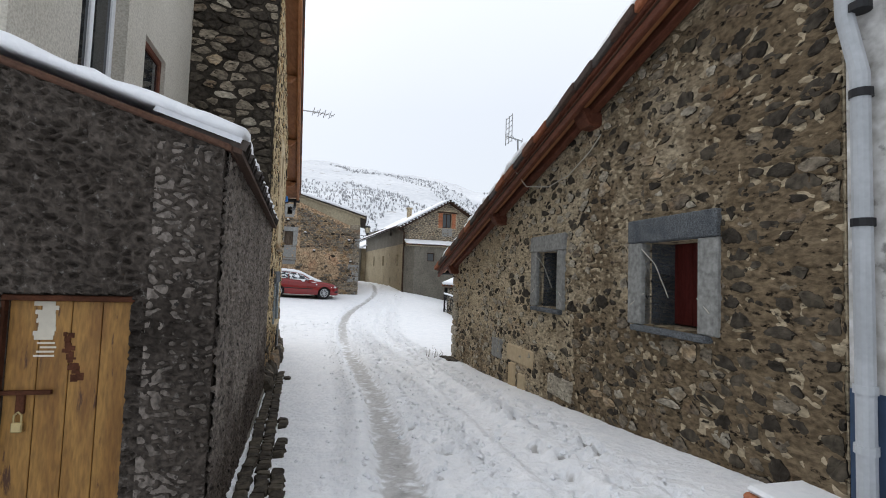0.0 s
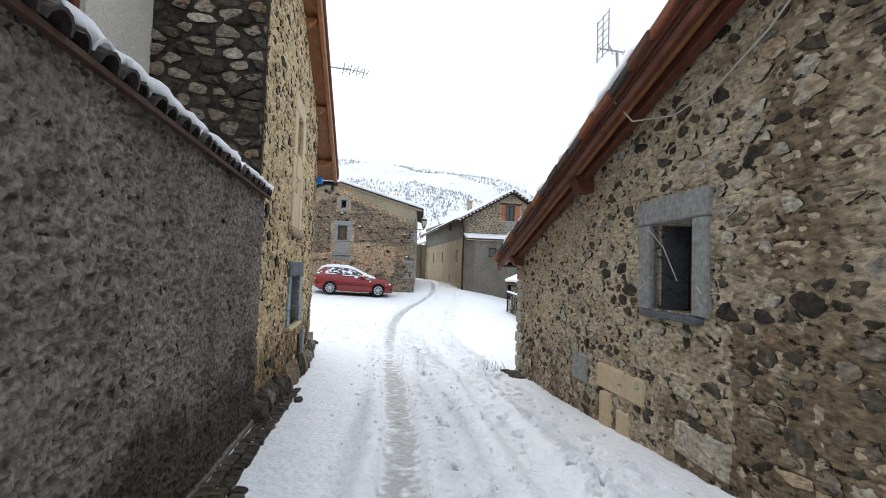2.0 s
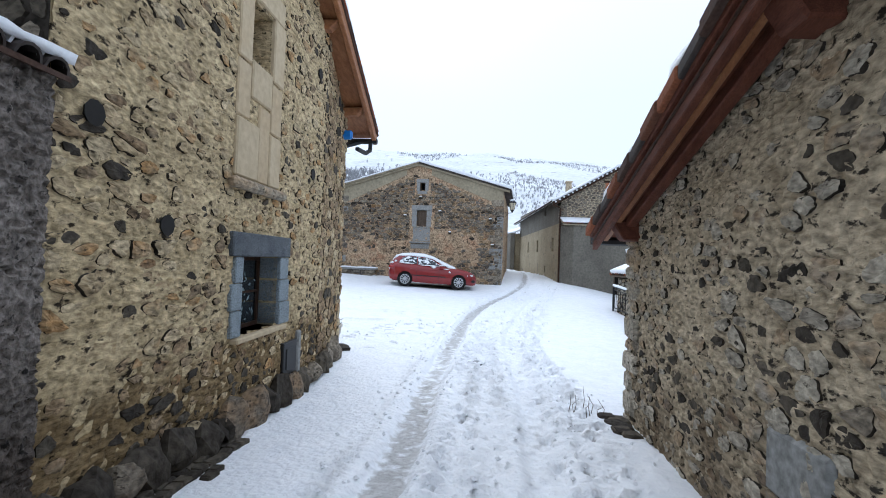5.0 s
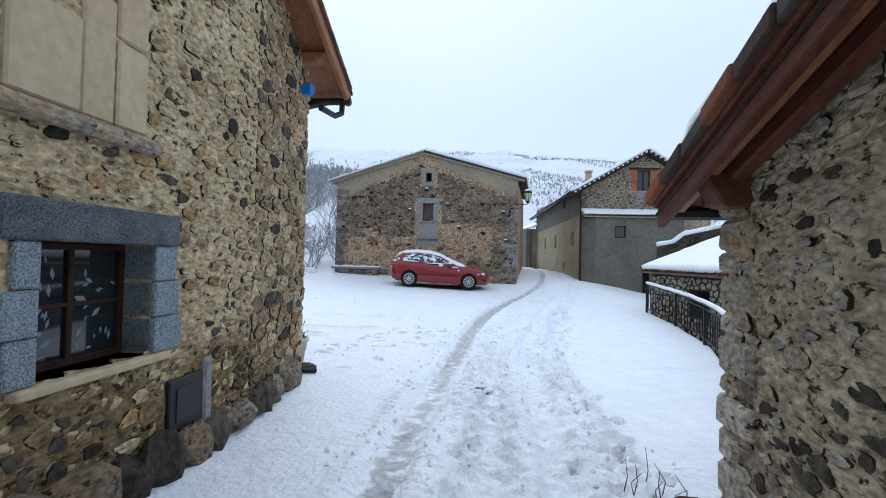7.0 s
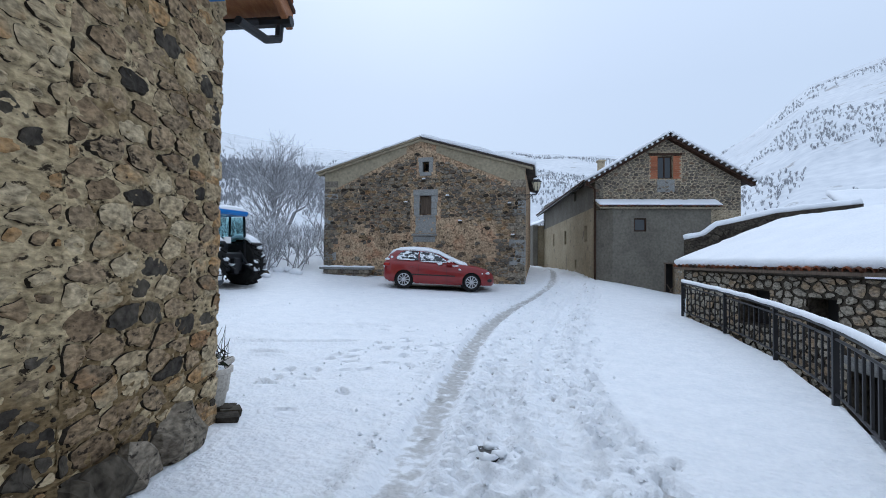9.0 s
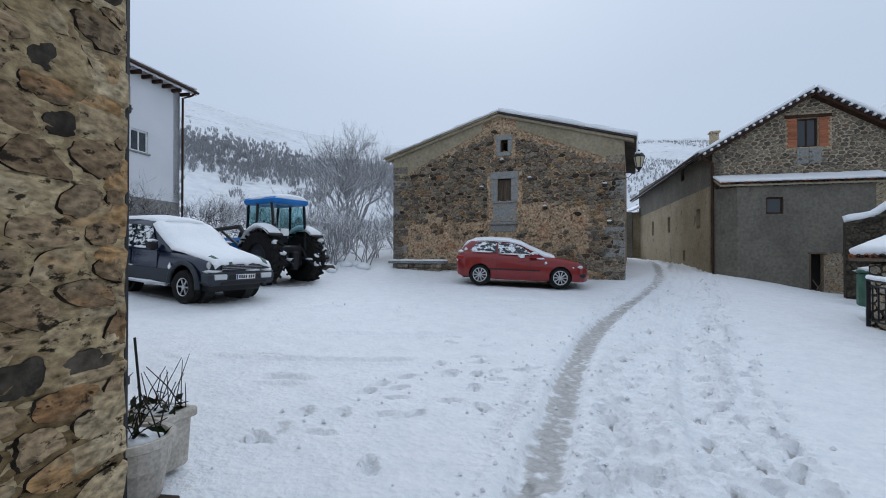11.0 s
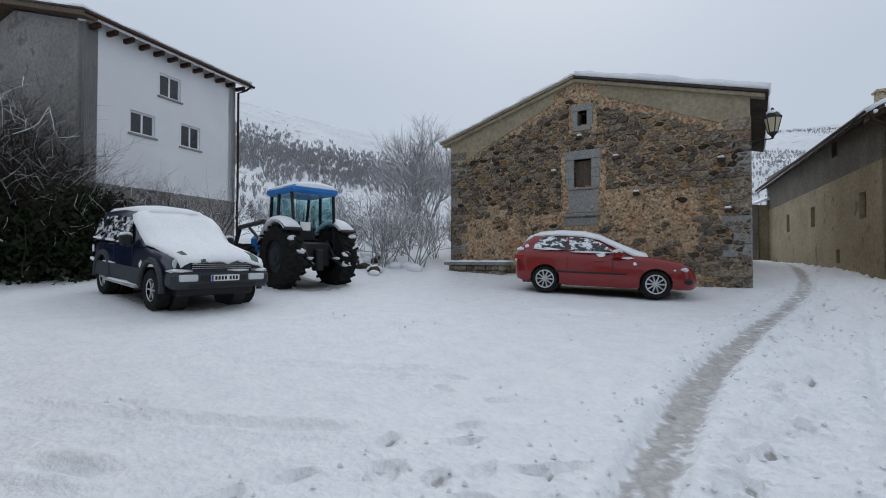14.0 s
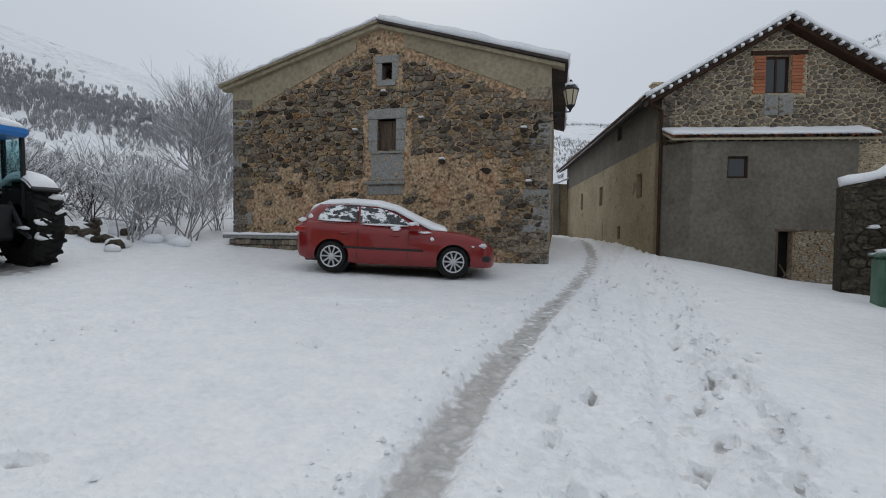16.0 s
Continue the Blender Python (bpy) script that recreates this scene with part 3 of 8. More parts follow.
def clip(poly, a, b, c):
    """The part of poly where a*x + b*y <= c."""
    out = []
    for (x0, y0), (x1, y1) in zip(poly, poly[1:] + poly[:1]):
        s0, s1 = a * x0 + b * y0 - c, a * x1 + b * y1 - c
        if s0 <= 0:
            out.append((x0, y0))
        if s0 * s1 < 0:
            k = s0 / (s0 - s1)
            out.append((x0 + (x1 - x0) * k, y0 + (y1 - y0) * k))
    return out


def cells(outline, holes, su, sv, seed, jit=0.44):
    """Irregular stone outlines that fill a convex outline round its holes."""
    rnd = random.Random(seed)
    u0, u1 = min(p[0] for p in outline), max(p[0] for p in outline)
    v0, v1 = min(p[1] for p in outline), max(p[1] for p in outline)
    nu, nv = int((u1 - u0) / su) + 3, int((v1 - v0) / sv) + 3
    pts = {}
    for j in range(-1, nv):
        for i in range(-1, nu):
            pts[i, j] = (u0 + (i + 0.5 * (j % 2) + rnd.uniform(-jit, jit)) * su, v0 + (j + rnd.uniform(-jit, jit)) * sv)
    area = sum(a[0] * b[1] - b[0] * a[1] for a, b in zip(outline, outline[1:] + outline[:1]))
    loop = outline if area > 0 else outline[::-1]
    k = (su / sv) ** 2
    for (i, j), (x, y) in pts.items():
        poly = [(x - 2 * su, y - 2 * sv), (x + 2 * su, y - 2 * sv), (x + 2 * su, y + 2 * sv), (x - 2 * su, y + 2 * sv)]
        for dj in (-2, -1, 0, 1, 2):
            for di in (-2, -1, 0, 1, 2):
                q = pts.get((i + di, j + dj))
                if q is None or (di == 0 and dj == 0):
                    continue
                a, b = q[0] - x, (q[1] - y) * k
                poly = clip(poly, a, b, a * (x + q[0]) / 2 + b * (y + q[1]) / 2)
                if len(poly) < 3:
                    break
            if len(poly) < 3:
                break
        for (ax, ay), (bx, by) in zip(loop, loop[1:] + loop[:1]):
            if len(poly) > 2:
                poly = clip(poly, by - ay, ax - bx, (by - ay) * ax + (ax - bx) * ay)
        for a, b, c, d in holes:
            if len(poly) < 3:
                break
            if max(p[0] for p in poly) > a and min(p[0] for p in poly) < b and max(p[1] for p in poly) > c and min(p[1] for p in poly) < d:
                cuts = [(1, 0, a), (-1, 0, -b), (0, 1, c), (0, -1, -d)]
                poly = max((clip(poly, *q) for q in cuts), key=size_of)
        if len(poly) > 2 and size_of(poly) > 0.10 * su * sv:
            yield poly


def size_of(poly):
    return abs(sum(a[0] * b[1] - b[0] * a[1] for a, b in zip(poly, poly[1:] + poly[:1]))) / 2 if len(poly) > 2 else 0


def stone_mesh(face, poly, proud, gap, rnd, origin=None):
    """Verts and faces of one rough stone: a rounded outline, sunk edges and an uneven front."""
    cx, cy = sum(p[0] for p in poly) / len(poly), sum(p[1] for p in poly) / len(poly)
    ring = poly
    for cut in (0.22, 0.25):
        ring = [(x0 + (x1 - x0) * k, y0 + (y1 - y0) * k) for (x0, y0), (x1, y1) in zip(ring, ring[1:] + ring[:1]) for k in (cut, 1 - cut)]
    r = math.sqrt(size_of(poly) / math.pi) + 1e-6
    g, lump, sh = max(0.4, 1 - gap / r), [], rnd.uniform(0, 50)
    for x, y in ring:
        t = math.atan2(y - cy, x - cx)
        q = g * (1.0 + 0.20 * noise.noise((1.3 * math.cos(t), 1.3 * math.sin(t), sh)) + 0.16 * noise.noise((3.2 * math.cos(t), 3.2 * math.sin(t), sh + 9))) * rnd.uniform(0.95, 1.04)
        lump.append((cx + (x - cx) * q, cy + (y - cy) * q))
    ring = lump
    n, tu, tv = len(ring), rnd.uniform(-0.35, 0.35) * proud / r, rnd.uniform(-0.35, 0.35) * proud / r
    o = Vector((0, 0, 0)) if origin is None else origin
    vs = [face.at(x, y, -0.03) - o for x, y in ring]
    # Widens the dark skirt mostly on the lower side, as painted shadow.
    lean, shade_width = rnd.gauss(-1.57, 0.9), (rnd.uniform(0.08, 0.42) if rnd.random() < 0.62 else 0.0)
    for x, y in ring:
        k = 0.975 - shade_width * (0.5 + 0.5 * math.cos(math.atan2(y - cy, x - cx) - lean)) ** 1.5 * rnd.uniform(0.5, 1.0)
        vs.append(face.at(cx + (x - cx) * k, cy + (y - cy) * k, proud * rnd.uniform(0.5, 0.95)) - o)
    vs += [face.at(cx + (x - cx) * 0.66, cy + (y - cy) * 0.66, proud * rnd.uniform(0.85, 1.15) + tu * (x - cx) + tv * (y - cy)) - o for x, y in ring]
    vs.append(face.at(cx, cy, proud * rnd.uniform(0.9, 1.1)) - o)
    right = (face.d.cross(Vector((0, 0, 1)))).dot(face.n) > 0
    fs = []
    for k in (0, n):
        for j in range(n):
            fs.append((k + j, k + (j + 1) % n, k + n + (j + 1) % n, k + n + j))
    fs += [(2 * n + j, 2 * n + (j + 1) % n, 3 * n) for j in range(n)]
    area = sum(a[0] * b[1] - b[0] * a[1] for a, b in zip(ring, ring[1:] + ring[:1]))
    if (area > 0) != right:
        fs = [f[::-1] for f in fs]
    return vs, fs


def pydata(name, vs, fs, mats):
    me = bpy.data.meshes.new(name)
    me.from_pydata(vs, [], fs)
    for q in (mats if isinstance(mats, (list, tuple)) else [mats]):
        me.materials.append(M[q] if isinstance(q, str) else q)
    return me


def rubble(parent, face, outline, holes, su, sv, mat, seed, proud=(0.008, 0.04), gap=(0.012, 0.03), near=None, singles=300, keep=None, jit=0.44):
    """Rubble stones over a wall. near: a (u, v) round which the first stones stand as pieces of their own; the rest is one part."""
    rnd = random.Random(seed)
    polys = [p for p in cells(outline, holes, su, sv, seed, jit) if keep is None or keep(sum(q[0] for q in p) / len(p), sum(q[1] for q in p) / len(p), rnd)]
    if near is None:
        singles = 0
    else:
        polys.sort(key=lambda p: (p[0][0] - near[0]) ** 2 + (p[0][1] - near[1]) ** 2)
    V, F, K = [], [], []
    kinds = mat if isinstance(mat, list) else [(mat, None)]
    for i, p in enumerate(polys):
        cu, cv = sum(q[0] for q in p) / len(p), sum(q[1] for q in p) / len(p)
        kind = 0
        for j, (_, chance) in enumerate(kinds[1:], 1):
            if rnd.random() < chance(cu, cv):
                kind = j
        pr, gp = rnd.uniform(*proud), rnd.uniform(*gap)
        if kind:
            pr, gp = pr * 0.75, gp + rnd.uniform(0.0, 0.006)
        if i < singles:
            c = face.at(sum(q[0] for q in p) / len(p), sum(q[1] for q in p) / len(p))
            vs, fs = stone_mesh(face, p, pr, gp, rnd, c)
            # Second slot colours the skirt faces with the painted joint shadow.
            me = pydata("stone", vs, fs, [kinds[kind][0], "joint_shade"])
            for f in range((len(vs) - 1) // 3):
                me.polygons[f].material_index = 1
            ob = new("stone", me)
            ob.location, ob.parent = c, parent
        else:
            vs, fs = stone_mesh(face, p, pr, gp, rnd)
            k = len(V)
            V += vs
            F += [tuple(q + k for q in f) for f in fs]
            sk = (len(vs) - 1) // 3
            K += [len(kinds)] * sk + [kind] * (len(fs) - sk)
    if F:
        me = pydata("rubble", V, F, [q[0] for q in kinds] + ["joint_shade"])
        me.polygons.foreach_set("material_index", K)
        ob = new("rubble", me)
        ob.parent = parent
        ob["kind"] = "stuff"


def snow_slab(name, corners, thick, parent, seed=0, step=0.22, rough=0.03, edge=0.06, label=""):
    """Snow on a four-cornered slope: uneven, thinner and wavy at its edges. corners run round the slope."""
    a, b, c, d = [Vector(q) for q in corners]
    nu, nv = max(3, int((b - a).length / step)), max(3, int((d - a).length / step))
    up = (b - a).cross(d - a).normalized()
    if up.z < 0:
        up = -up
    V, F = [], []
    for top in (1, 0):
        for j in range(nv + 1):
            for i in range(nu + 1):
                s, t = i / nu, j / nv
                p = (a * (1 - s) + b * s) * (1 - t) + (d * (1 - s) + c * s) * t
                rim = min(i, nu - i, j, nv - j)
                wob = noise.noise(p * 1.7 + Vector((seed, 0, 0)))
                fine_w = noise.noise(p * 6.0 + Vector((0, seed, 0)))
                out = Vector((0, 0, 0))
                if rim == 0:
                    ctr = (a + b + c + d) / 4
                    out = (p - ctr).normalized() * edge * (wob + 0.6 * fine_w)
                    out.z = min(0, out.z)
                h = thick * (0.8 if rim == 0 else (0.97 if rim == 1 else 1)) * (1 + 0.25 * wob) + rough * fine_w
                V.append(p + out + (up * max(0.012, h) if top else up * 0.004))
    w, tot = nu + 1, (nu + 1) * (nv + 1)
    flip = (b - a).cross(d - a).z < 0
    for j in range(nv):
        for i in range(nu):
            q = (j * w + i, j * w + i + 1, (j + 1) * w + i + 1, (j + 1) * w + i)
            F.append(q[::-1] if flip else q)
            q = tuple(tot + k for k in q)
            F.append(q if flip else q[::-1])
    ring = [i for i in range(w)] + [j * w + nu for j in range(1, nv + 1)] + [nv * w + i for i in range(nu - 1, -1, -1)] + [j * w for j in range(nv - 1, 0, -1)]
    for p, q in zip(ring, ring[1:] + ring[:1]):
        f = (p, tot + p, tot + q, q)
        F.append(f[::-1] if flip else f)
    me = pydata(name, V, F, "snow")
    me.polygons.foreach_set("use_smooth", [True] * len(me.polygons))
    ob = new(name, me)
    ob.parent = parent
    if label:
        ob["label"] = label
    return ob


# ---- ground: one sheet of snow from the street to the hills ----
LOW = [(-1.5, 0, 0.08), (2.6, 0, 0.34), (0, -12, 0.5), (2.5, 3.5, 0.16), (-1.7, 4, -0.16), (0.3, 4.5, -0.06), (1.4, 7.9, -0.26), (-2.9, 8.1, -0.43), (-0.7, 8, -0.3),
       (0.4, 12.5, -0.53), (-3.85, 11.4, -0.6), (-4.6, 14, -0.55), (-1.8, 12.4, -0.52), (-2.5, 15.9, -0.64), (-2.9, 18.7, -0.62), (1.1, 15.9, -0.62), (1.3, 21.5, -0.6)]
HIGH = [(0.3, 25.5, -0.40), (-6.5, 24.4, -0.17), (-9.4, 27.1, 0.02), (-7, 28.3, -0.1), (-14.4, 29, 0.48), (-5.3, 30.7, 0.08), (-2.7, 34.2, 0.26), (-1.9, 33.8, 0.17), (0.9, 34.6, -0.37),
        (-12.4, 18.9, -0.06), (-15.1, 18.7, 0.13), (-14.1, 23.0, 0.12), (-19, 16, 0.1), (-4, 38.7, 0.5), (-8, 50, 0.4), (-25, 24, 1.6), (-9, 13, -0.3), (8, 34, -0.4), (6, 10, -0.4), (-17, 40, 2.0)]
CTRL = np.array(LOW + HIGH, float)


def tps(r):
    return r * r * np.log(np.maximum(r, 1e-6))


K = tps(np.hypot(CTRL[:, None, 0] - CTRL[None, :, 0], CTRL[:, None, 1] - CTRL[None, :, 1])) + 0.02 * np.eye(len(CTRL))
P1 = np.c_[np.ones(len(CTRL)), CTRL[:, :2]]
SOL = np.linalg.solve(np.block([[K, P1], [P1.T, np.zeros((3, 3))]]), np.r_[CTRL[:, 2], np.zeros(3)])
RAIL = [(0.92, 15.4), (1.33, 18.1), (1.36, 20.9), (0.95, 23.3), (0.27, 25.5)]
RUTS = [  # wheel tracks: half width, depth, points along
    (0.19, 0.065, [(0.55, -3), (0.15, 1.5), (-0.28, 4.3), (-0.85, 7.4), (-1.7, 10.5), (-2.78, 14.4), (-3.62, 18.2), (-4.1, 20.5), (-4.28, 23), (-4.38, 26), (-4.36, 29), (-4.3, 32), (-5.2, 37.5), (-8, 47), (-12, 60)]),
    (0.16, 0.040, [(1.7, -3), (1.35, 1.5), (0.85, 4.8), (0.35, 7.4), (-0.2, 9.8), (-1.1, 14), (-2.1, 17.2), (-2.5, 20), (-2.72, 23), (-2.85, 26), (-2.95, 29), (-3.1, 32), (-4.2, 37.5), (-7, 47), (-11, 60)]),
]


# fainter marks across the yard: from, to, depth
YARD = [((-8.3, 16.6), (-5.6, 18.7), 0.04), ((-8.6, 18.4), (-6.2, 20.3), 0.035), ((-9.8, 18.9), (-7.0, 21.6), 0.03), ((-6.9, 16.6), (-6.2, 17.2), 0.06), ((-10.5, 20.2), (-7.8, 22.9), 0.03), ((-8.0, 24.2), (-5.5, 25.4), 0.03)]


def smooth01(x, a, b):
    t = np.clip((x - a) / (b - a), 0, 1)
    return t * t * (3 - 2 * t)


def base_height(x, y):
    """The lie of the land near the street, without marks in the snow."""
    x, y = np.atleast_1d(np.asarray(x, float)), np.atleast_1d(np.asarray(y, float))
    cx, cy = np.clip(x, -26, 9), np.clip(y, -12, 50)
    z = np.full(x.shape, SOL[-3]) + SOL[-2] * cx + SOL[-1] * cy
    for k in range(len(CTRL)):
        z = z + SOL[k] * tps(np.hypot(cx - CTRL[k, 0], cy - CTRL[k, 1]))
    rx = np.interp(y, [p[1] for p in RAIL], [p[0] for p in RAIL])
    return z - 1.25 * smooth01(x, rx + 0.05, rx + 0.5) * smooth01(y, 12.6, 14.0) * (1 - smooth01(y, 26.0, 27.5))


def height_at(x, y):
    return float(base_height(x, y)[0])


def wobble(x, y, s, seed):
    """Cheap smooth noise made of a few waves."""
    r = np.random.RandomState(seed)
    z = 0
    for _ in range(7):
        a, p, k = r.uniform(0, 6.283), r.uniform(0, 6.283), s * r.uniform(0.6, 1.7)
        z = z + np.sin((x * np.cos(a) + y * np.sin(a)) * k + p)
    return z / 4.0


def rut_distance(x, y, pts):
    px, py = np.array([p[0] for p in pts]), np.array([p[1] for p in pts])
    yy = np.linspace(py[0], py[-1], 400)
    co = np.interp(yy, py, px)
    ker = np.ones(25) / 25
    co = np.convolve(np.pad(co, 12, mode="edge"), ker, mode="valid")
    cx = np.interp(y, yy, co)
    sl = np.interp(y, yy, np.gradient(co, yy))
    return (x - cx) / np.sqrt(1 + sl * sl), (y > py[0]) & (y < py[-1])


def tread_marks(x, y):
    """Tyre lug prints in bands beside the ruts, from -1 in the pits to 1 on the ridges."""
    z = 0
    for _, _, pts in RUTS:
        d, ok = rut_distance(x, y, pts)
        for side, way in ((-0.46, 1), (0.40, -1), (0.64, 1)):
            lug = np.tanh(2.4 * np.sin(y * 44 + way * d * 20 + 1.2 * wobble(x, y, 2.0, 14))) * np.exp(-((d - side) / 0.12) ** 4)
            z = z + np.where(ok, lug * np.clip(0.45 + 0.7 * np.tanh(3 * wobble(x, y, 0.9, 12 + way)), 0, 1), 0)
    return z


def snow_height(x, y):
    z = base_height(x, y)
    z = z + 0.012 * wobble(x, y, 1.6, 3) + 0.008 * wobble(x, y, 5.0, 4) + 0.004 * wobble(x, y, 13.0, 5)
    near = (np.abs(x) < 40) & (y < 70)
    for hw, dep, pts in RUTS:
        d, ok = rut_distance(x, y, pts)
        d = d + 0.02 * wobble(x, y, 1.4, 8)
        z = z - np.where(ok & near, dep * (1 - smooth01(np.abs(d), hw * 0.75, hw * 1.25)), 0)
        z = z + np.where(ok & near, 0.025 * np.exp(-((np.abs(d) - hw * 1.7) / 0.09) ** 2), 0)
    z = z + 0.032 * np.where(near, tread_marks(x, y), 0)
    d, ok = rut_distance(x, y, RUTS[0][2])
    churn = np.where(ok & near, smooth01(d, 0.1, 0.5) * (1 - smooth01(d, 1.9, 2.5)), 0)
    rough = wobble(x, y, 21.0, 41) * wobble(x, y, 9.0, 42) + 0.7 * wobble(x, y, 38.0, 43)
    for p, q, dep in YARD:
        dx, dy = q[0] - p[0], q[1] - p[1]
        ln = math.hypot(dx, dy)
        s, d = ((x - p[0]) * dx + (y - p[1]) * dy) / ln, ((x - p[0]) * -dy + (y - p[1]) * dx) / ln
        d = d + 0.05 * np.sin(s * 1.3) + 0.02 * wobble(x, y, 3.0, 9)
        on = smooth01(s, 0, 0.4) * (1 - smooth01(s, ln - 0.4, ln))
        z = z - on * dep * np.exp(-(d / 0.08) ** 4) + on * dep * 0.7 * np.exp(-((np.abs(d) - 0.15) / 0.06) ** 2)
    return z + 0.034 * churn * (0.35 + 0.65 * smooth01(y, 8, 14)) * np.tanh(2.2 * rough) + 0.003 * wobble(x, y, 27.0, 44) * np.where(near, 1, 0)


PRINT_R = random.Random(7)
PRINTS = []
for lane, off in ((-0.8, 0.0), (0.5, 0.3), (0.72, 0.9), (0.15, 0.6)):
    yy = -1.0 + off
    while yy < 33:
        d0 = np.interp(yy, [p[1] for p in RUTS[1][2]], [p[0] for p in RUTS[1][2]])
        PRINTS.append((d0 + lane + PRINT_R.uniform(-0.16, 0.16), yy, PRINT_R.uniform(-0.25, 0.25), PRINT_R.uniform(0.04, 0.085)))
        yy += PRINT_R.uniform(0.33, 0.7)
for _ in range(26):
    PRINTS.append((PRINT_R.uniform(-10, -3.8), PRINT_R.uniform(14.8, 26), PRINT_R.uniform(-1.6, 1.6), PRINT_R.uniform(0.03, 0.06)))
for _ in range(26):
    PRINTS.append((PRINT_R.uniform(-5.6, -4.2), PRINT_R.uniform(15.5, 19.5), PRINT_R.uniform(-1, 1), PRINT_R.uniform(0.04, 0.08)))


PUDDLES = []
yy = 4.0
while yy < 30:
    PUDDLES.append((float(np.interp(yy, [p[1] for p in RUTS[0][2]], [p[0] for p in RUTS[0][2]])) + PRINT_R.uniform(-0.07, 0.07), yy))
    yy += PRINT_R.choice((0.38, 0.45, 0.7, 0.75, 1.3, 2.2))


def spaced(lo, hi, fine, far, grow):
    out, s = list(np.arange(lo, hi + fine / 2, fine)), fine
    while out[-1] < far[1]:
        s *= grow
        out.append(out[-1] + s)
    s = fine
    while out[0] > far[0]:
        s *= grow
        out.insert(0, out[0] - s)
    return np.array(out)


GX, GY = spaced(-6.3, 2.0, 0.04, (-2500, 2500), 1.06), spaced(0.8, 24.0, 0.042, (-2500, 3000), 1.05)
XX, YY = np.meshgrid(GX, GY)
ZZ = snow_height(XX.ravel(), YY.ravel()).reshape(XX.shape)
for px, py, pa, dep in PRINTS:
    i0, i1 = np.searchsorted(GX, (px - 0.35, px + 0.35))
    j0, j1 = np.searchsorted(GY, (py - 0.35, py + 0.35))
    dx, dy = XX[j0:j1, i0:i1] - px, YY[j0:j1, i0:i1] - py
    a, b = (dx * math.cos(pa) + dy * math.sin(pa)) / 0.058, (dy * math.cos(pa) - dx * math.sin(pa)) / 0.135
    q = a * a + b * b
    ZZ[j0:j1, i0:i1] += np.where(q < 1.0, -dep, 0) + 0.012 * np.exp(-((np.sqrt(q) - 1.35) / 0.25) ** 2)
# Packed-snow grey in each print, plus painted shade to bring out its hollow.
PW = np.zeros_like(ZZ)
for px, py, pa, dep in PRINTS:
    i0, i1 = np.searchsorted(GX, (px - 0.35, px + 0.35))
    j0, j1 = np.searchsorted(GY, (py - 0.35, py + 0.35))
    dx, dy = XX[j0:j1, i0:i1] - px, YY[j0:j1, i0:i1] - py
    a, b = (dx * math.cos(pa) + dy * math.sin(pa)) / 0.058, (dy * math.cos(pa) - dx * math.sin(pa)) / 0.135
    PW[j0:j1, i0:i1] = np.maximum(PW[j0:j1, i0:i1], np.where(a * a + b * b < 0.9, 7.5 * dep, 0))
gv = np.c_[XX.ravel(), YY.ravel(), ZZ.ravel()]
nx, ny = len(GX), len(GY)
ii = (np.arange(ny - 1)[:, None] * nx + np.arange(nx - 1)[None, :]).ravel()
gf = np.c_[ii, ii + 1, ii + nx + 1, ii + nx]
gme = bpy.data.meshes.new("ground")
gme.from_pydata(gv.tolist(), [], gf.tolist())
gme.polygons.foreach_set("use_smooth", [True] * len(gf))
gme.materials.append(M["groundsnow"])
d0, ok0 = rut_distance(gv[:, 0], gv[:, 1], RUTS[0][2])
d1, ok1 = rut_distance(gv[:, 0], gv[:, 1], RUTS[1][2])
wb = wobble(gv[:, 0], gv[:, 1], 1.1, 21)
wear_shade = np.where(ok0, 0.60 * np.exp(-((d0 + 0.02 * wobble(gv[:, 0], gv[:, 1], 1.4, 8)) / 0.215) ** 4) * (0.86 + 0.14 * wobble(gv[:, 0], gv[:, 1], 0.7, 61)), 0) + np.where(ok1, (0.20 + 0.10 * wb) * np.exp(-(d1 / 0.30) ** 2), 0)
wear_shade = wear_shade + np.where(ok0, 0.06 * np.exp(-((d0 - 0.8) / 0.9) ** 2), 0)
# Tread pits are darkened in colour too, so the relief's shade shows.
wear_shade = wear_shade + 0.20 * np.clip(-tread_marks(gv[:, 0], gv[:, 1]), 0, 1)
wear_shade = np.maximum(wear_shade, PW.ravel())
for px, py in PUDDLES:
    wear_shade = np.maximum(wear_shade, (0.80 + 0.12 * math.sin(py * 7)) * np.exp(-(((gv[:, 0] - px + 0.3 * (gv[:, 1] - py)) / 0.10) ** 2 + ((gv[:, 1] - py) / 0.17) ** 2)))
# Dark ellipses under the three vehicles: painted ground shadow over snowless ground.
for px, py, ha, hl, hw in ((-13.85, 19.58, 4.9, 1.9, 0.75), (-8.3, 28.1, 24.4, 1.8, 0.62), (-15.0, 23.1, 0.0, 1.8, 0.7)):
    ca, sa = math.cos(radians(ha)), math.sin(radians(ha))
    dx, dy = gv[:, 0] - px, gv[:, 1] - py
    wear_shade = np.maximum(wear_shade, 1.1 * np.exp(-(((dx * ca + dy * sa) / hl) ** 4 + ((dy * ca - dx * sa) / hw) ** 4)))
wear_shade = wear_shade * (gv[:, 1] > -5) * (gv[:, 1] < 60)
gme.attributes.new("wear_shade", "FLOAT", "POINT").data.foreach_set("value", wear_shade.astype(np.float32))
tagged(new("ground", gme), "snow-covered village street and yard with slushy wheel ruts", "snowy ground", kind="structure")

# loose clods of snow beside the ruts and footprints
ck = random.Random(19)
CV, CF = [], []
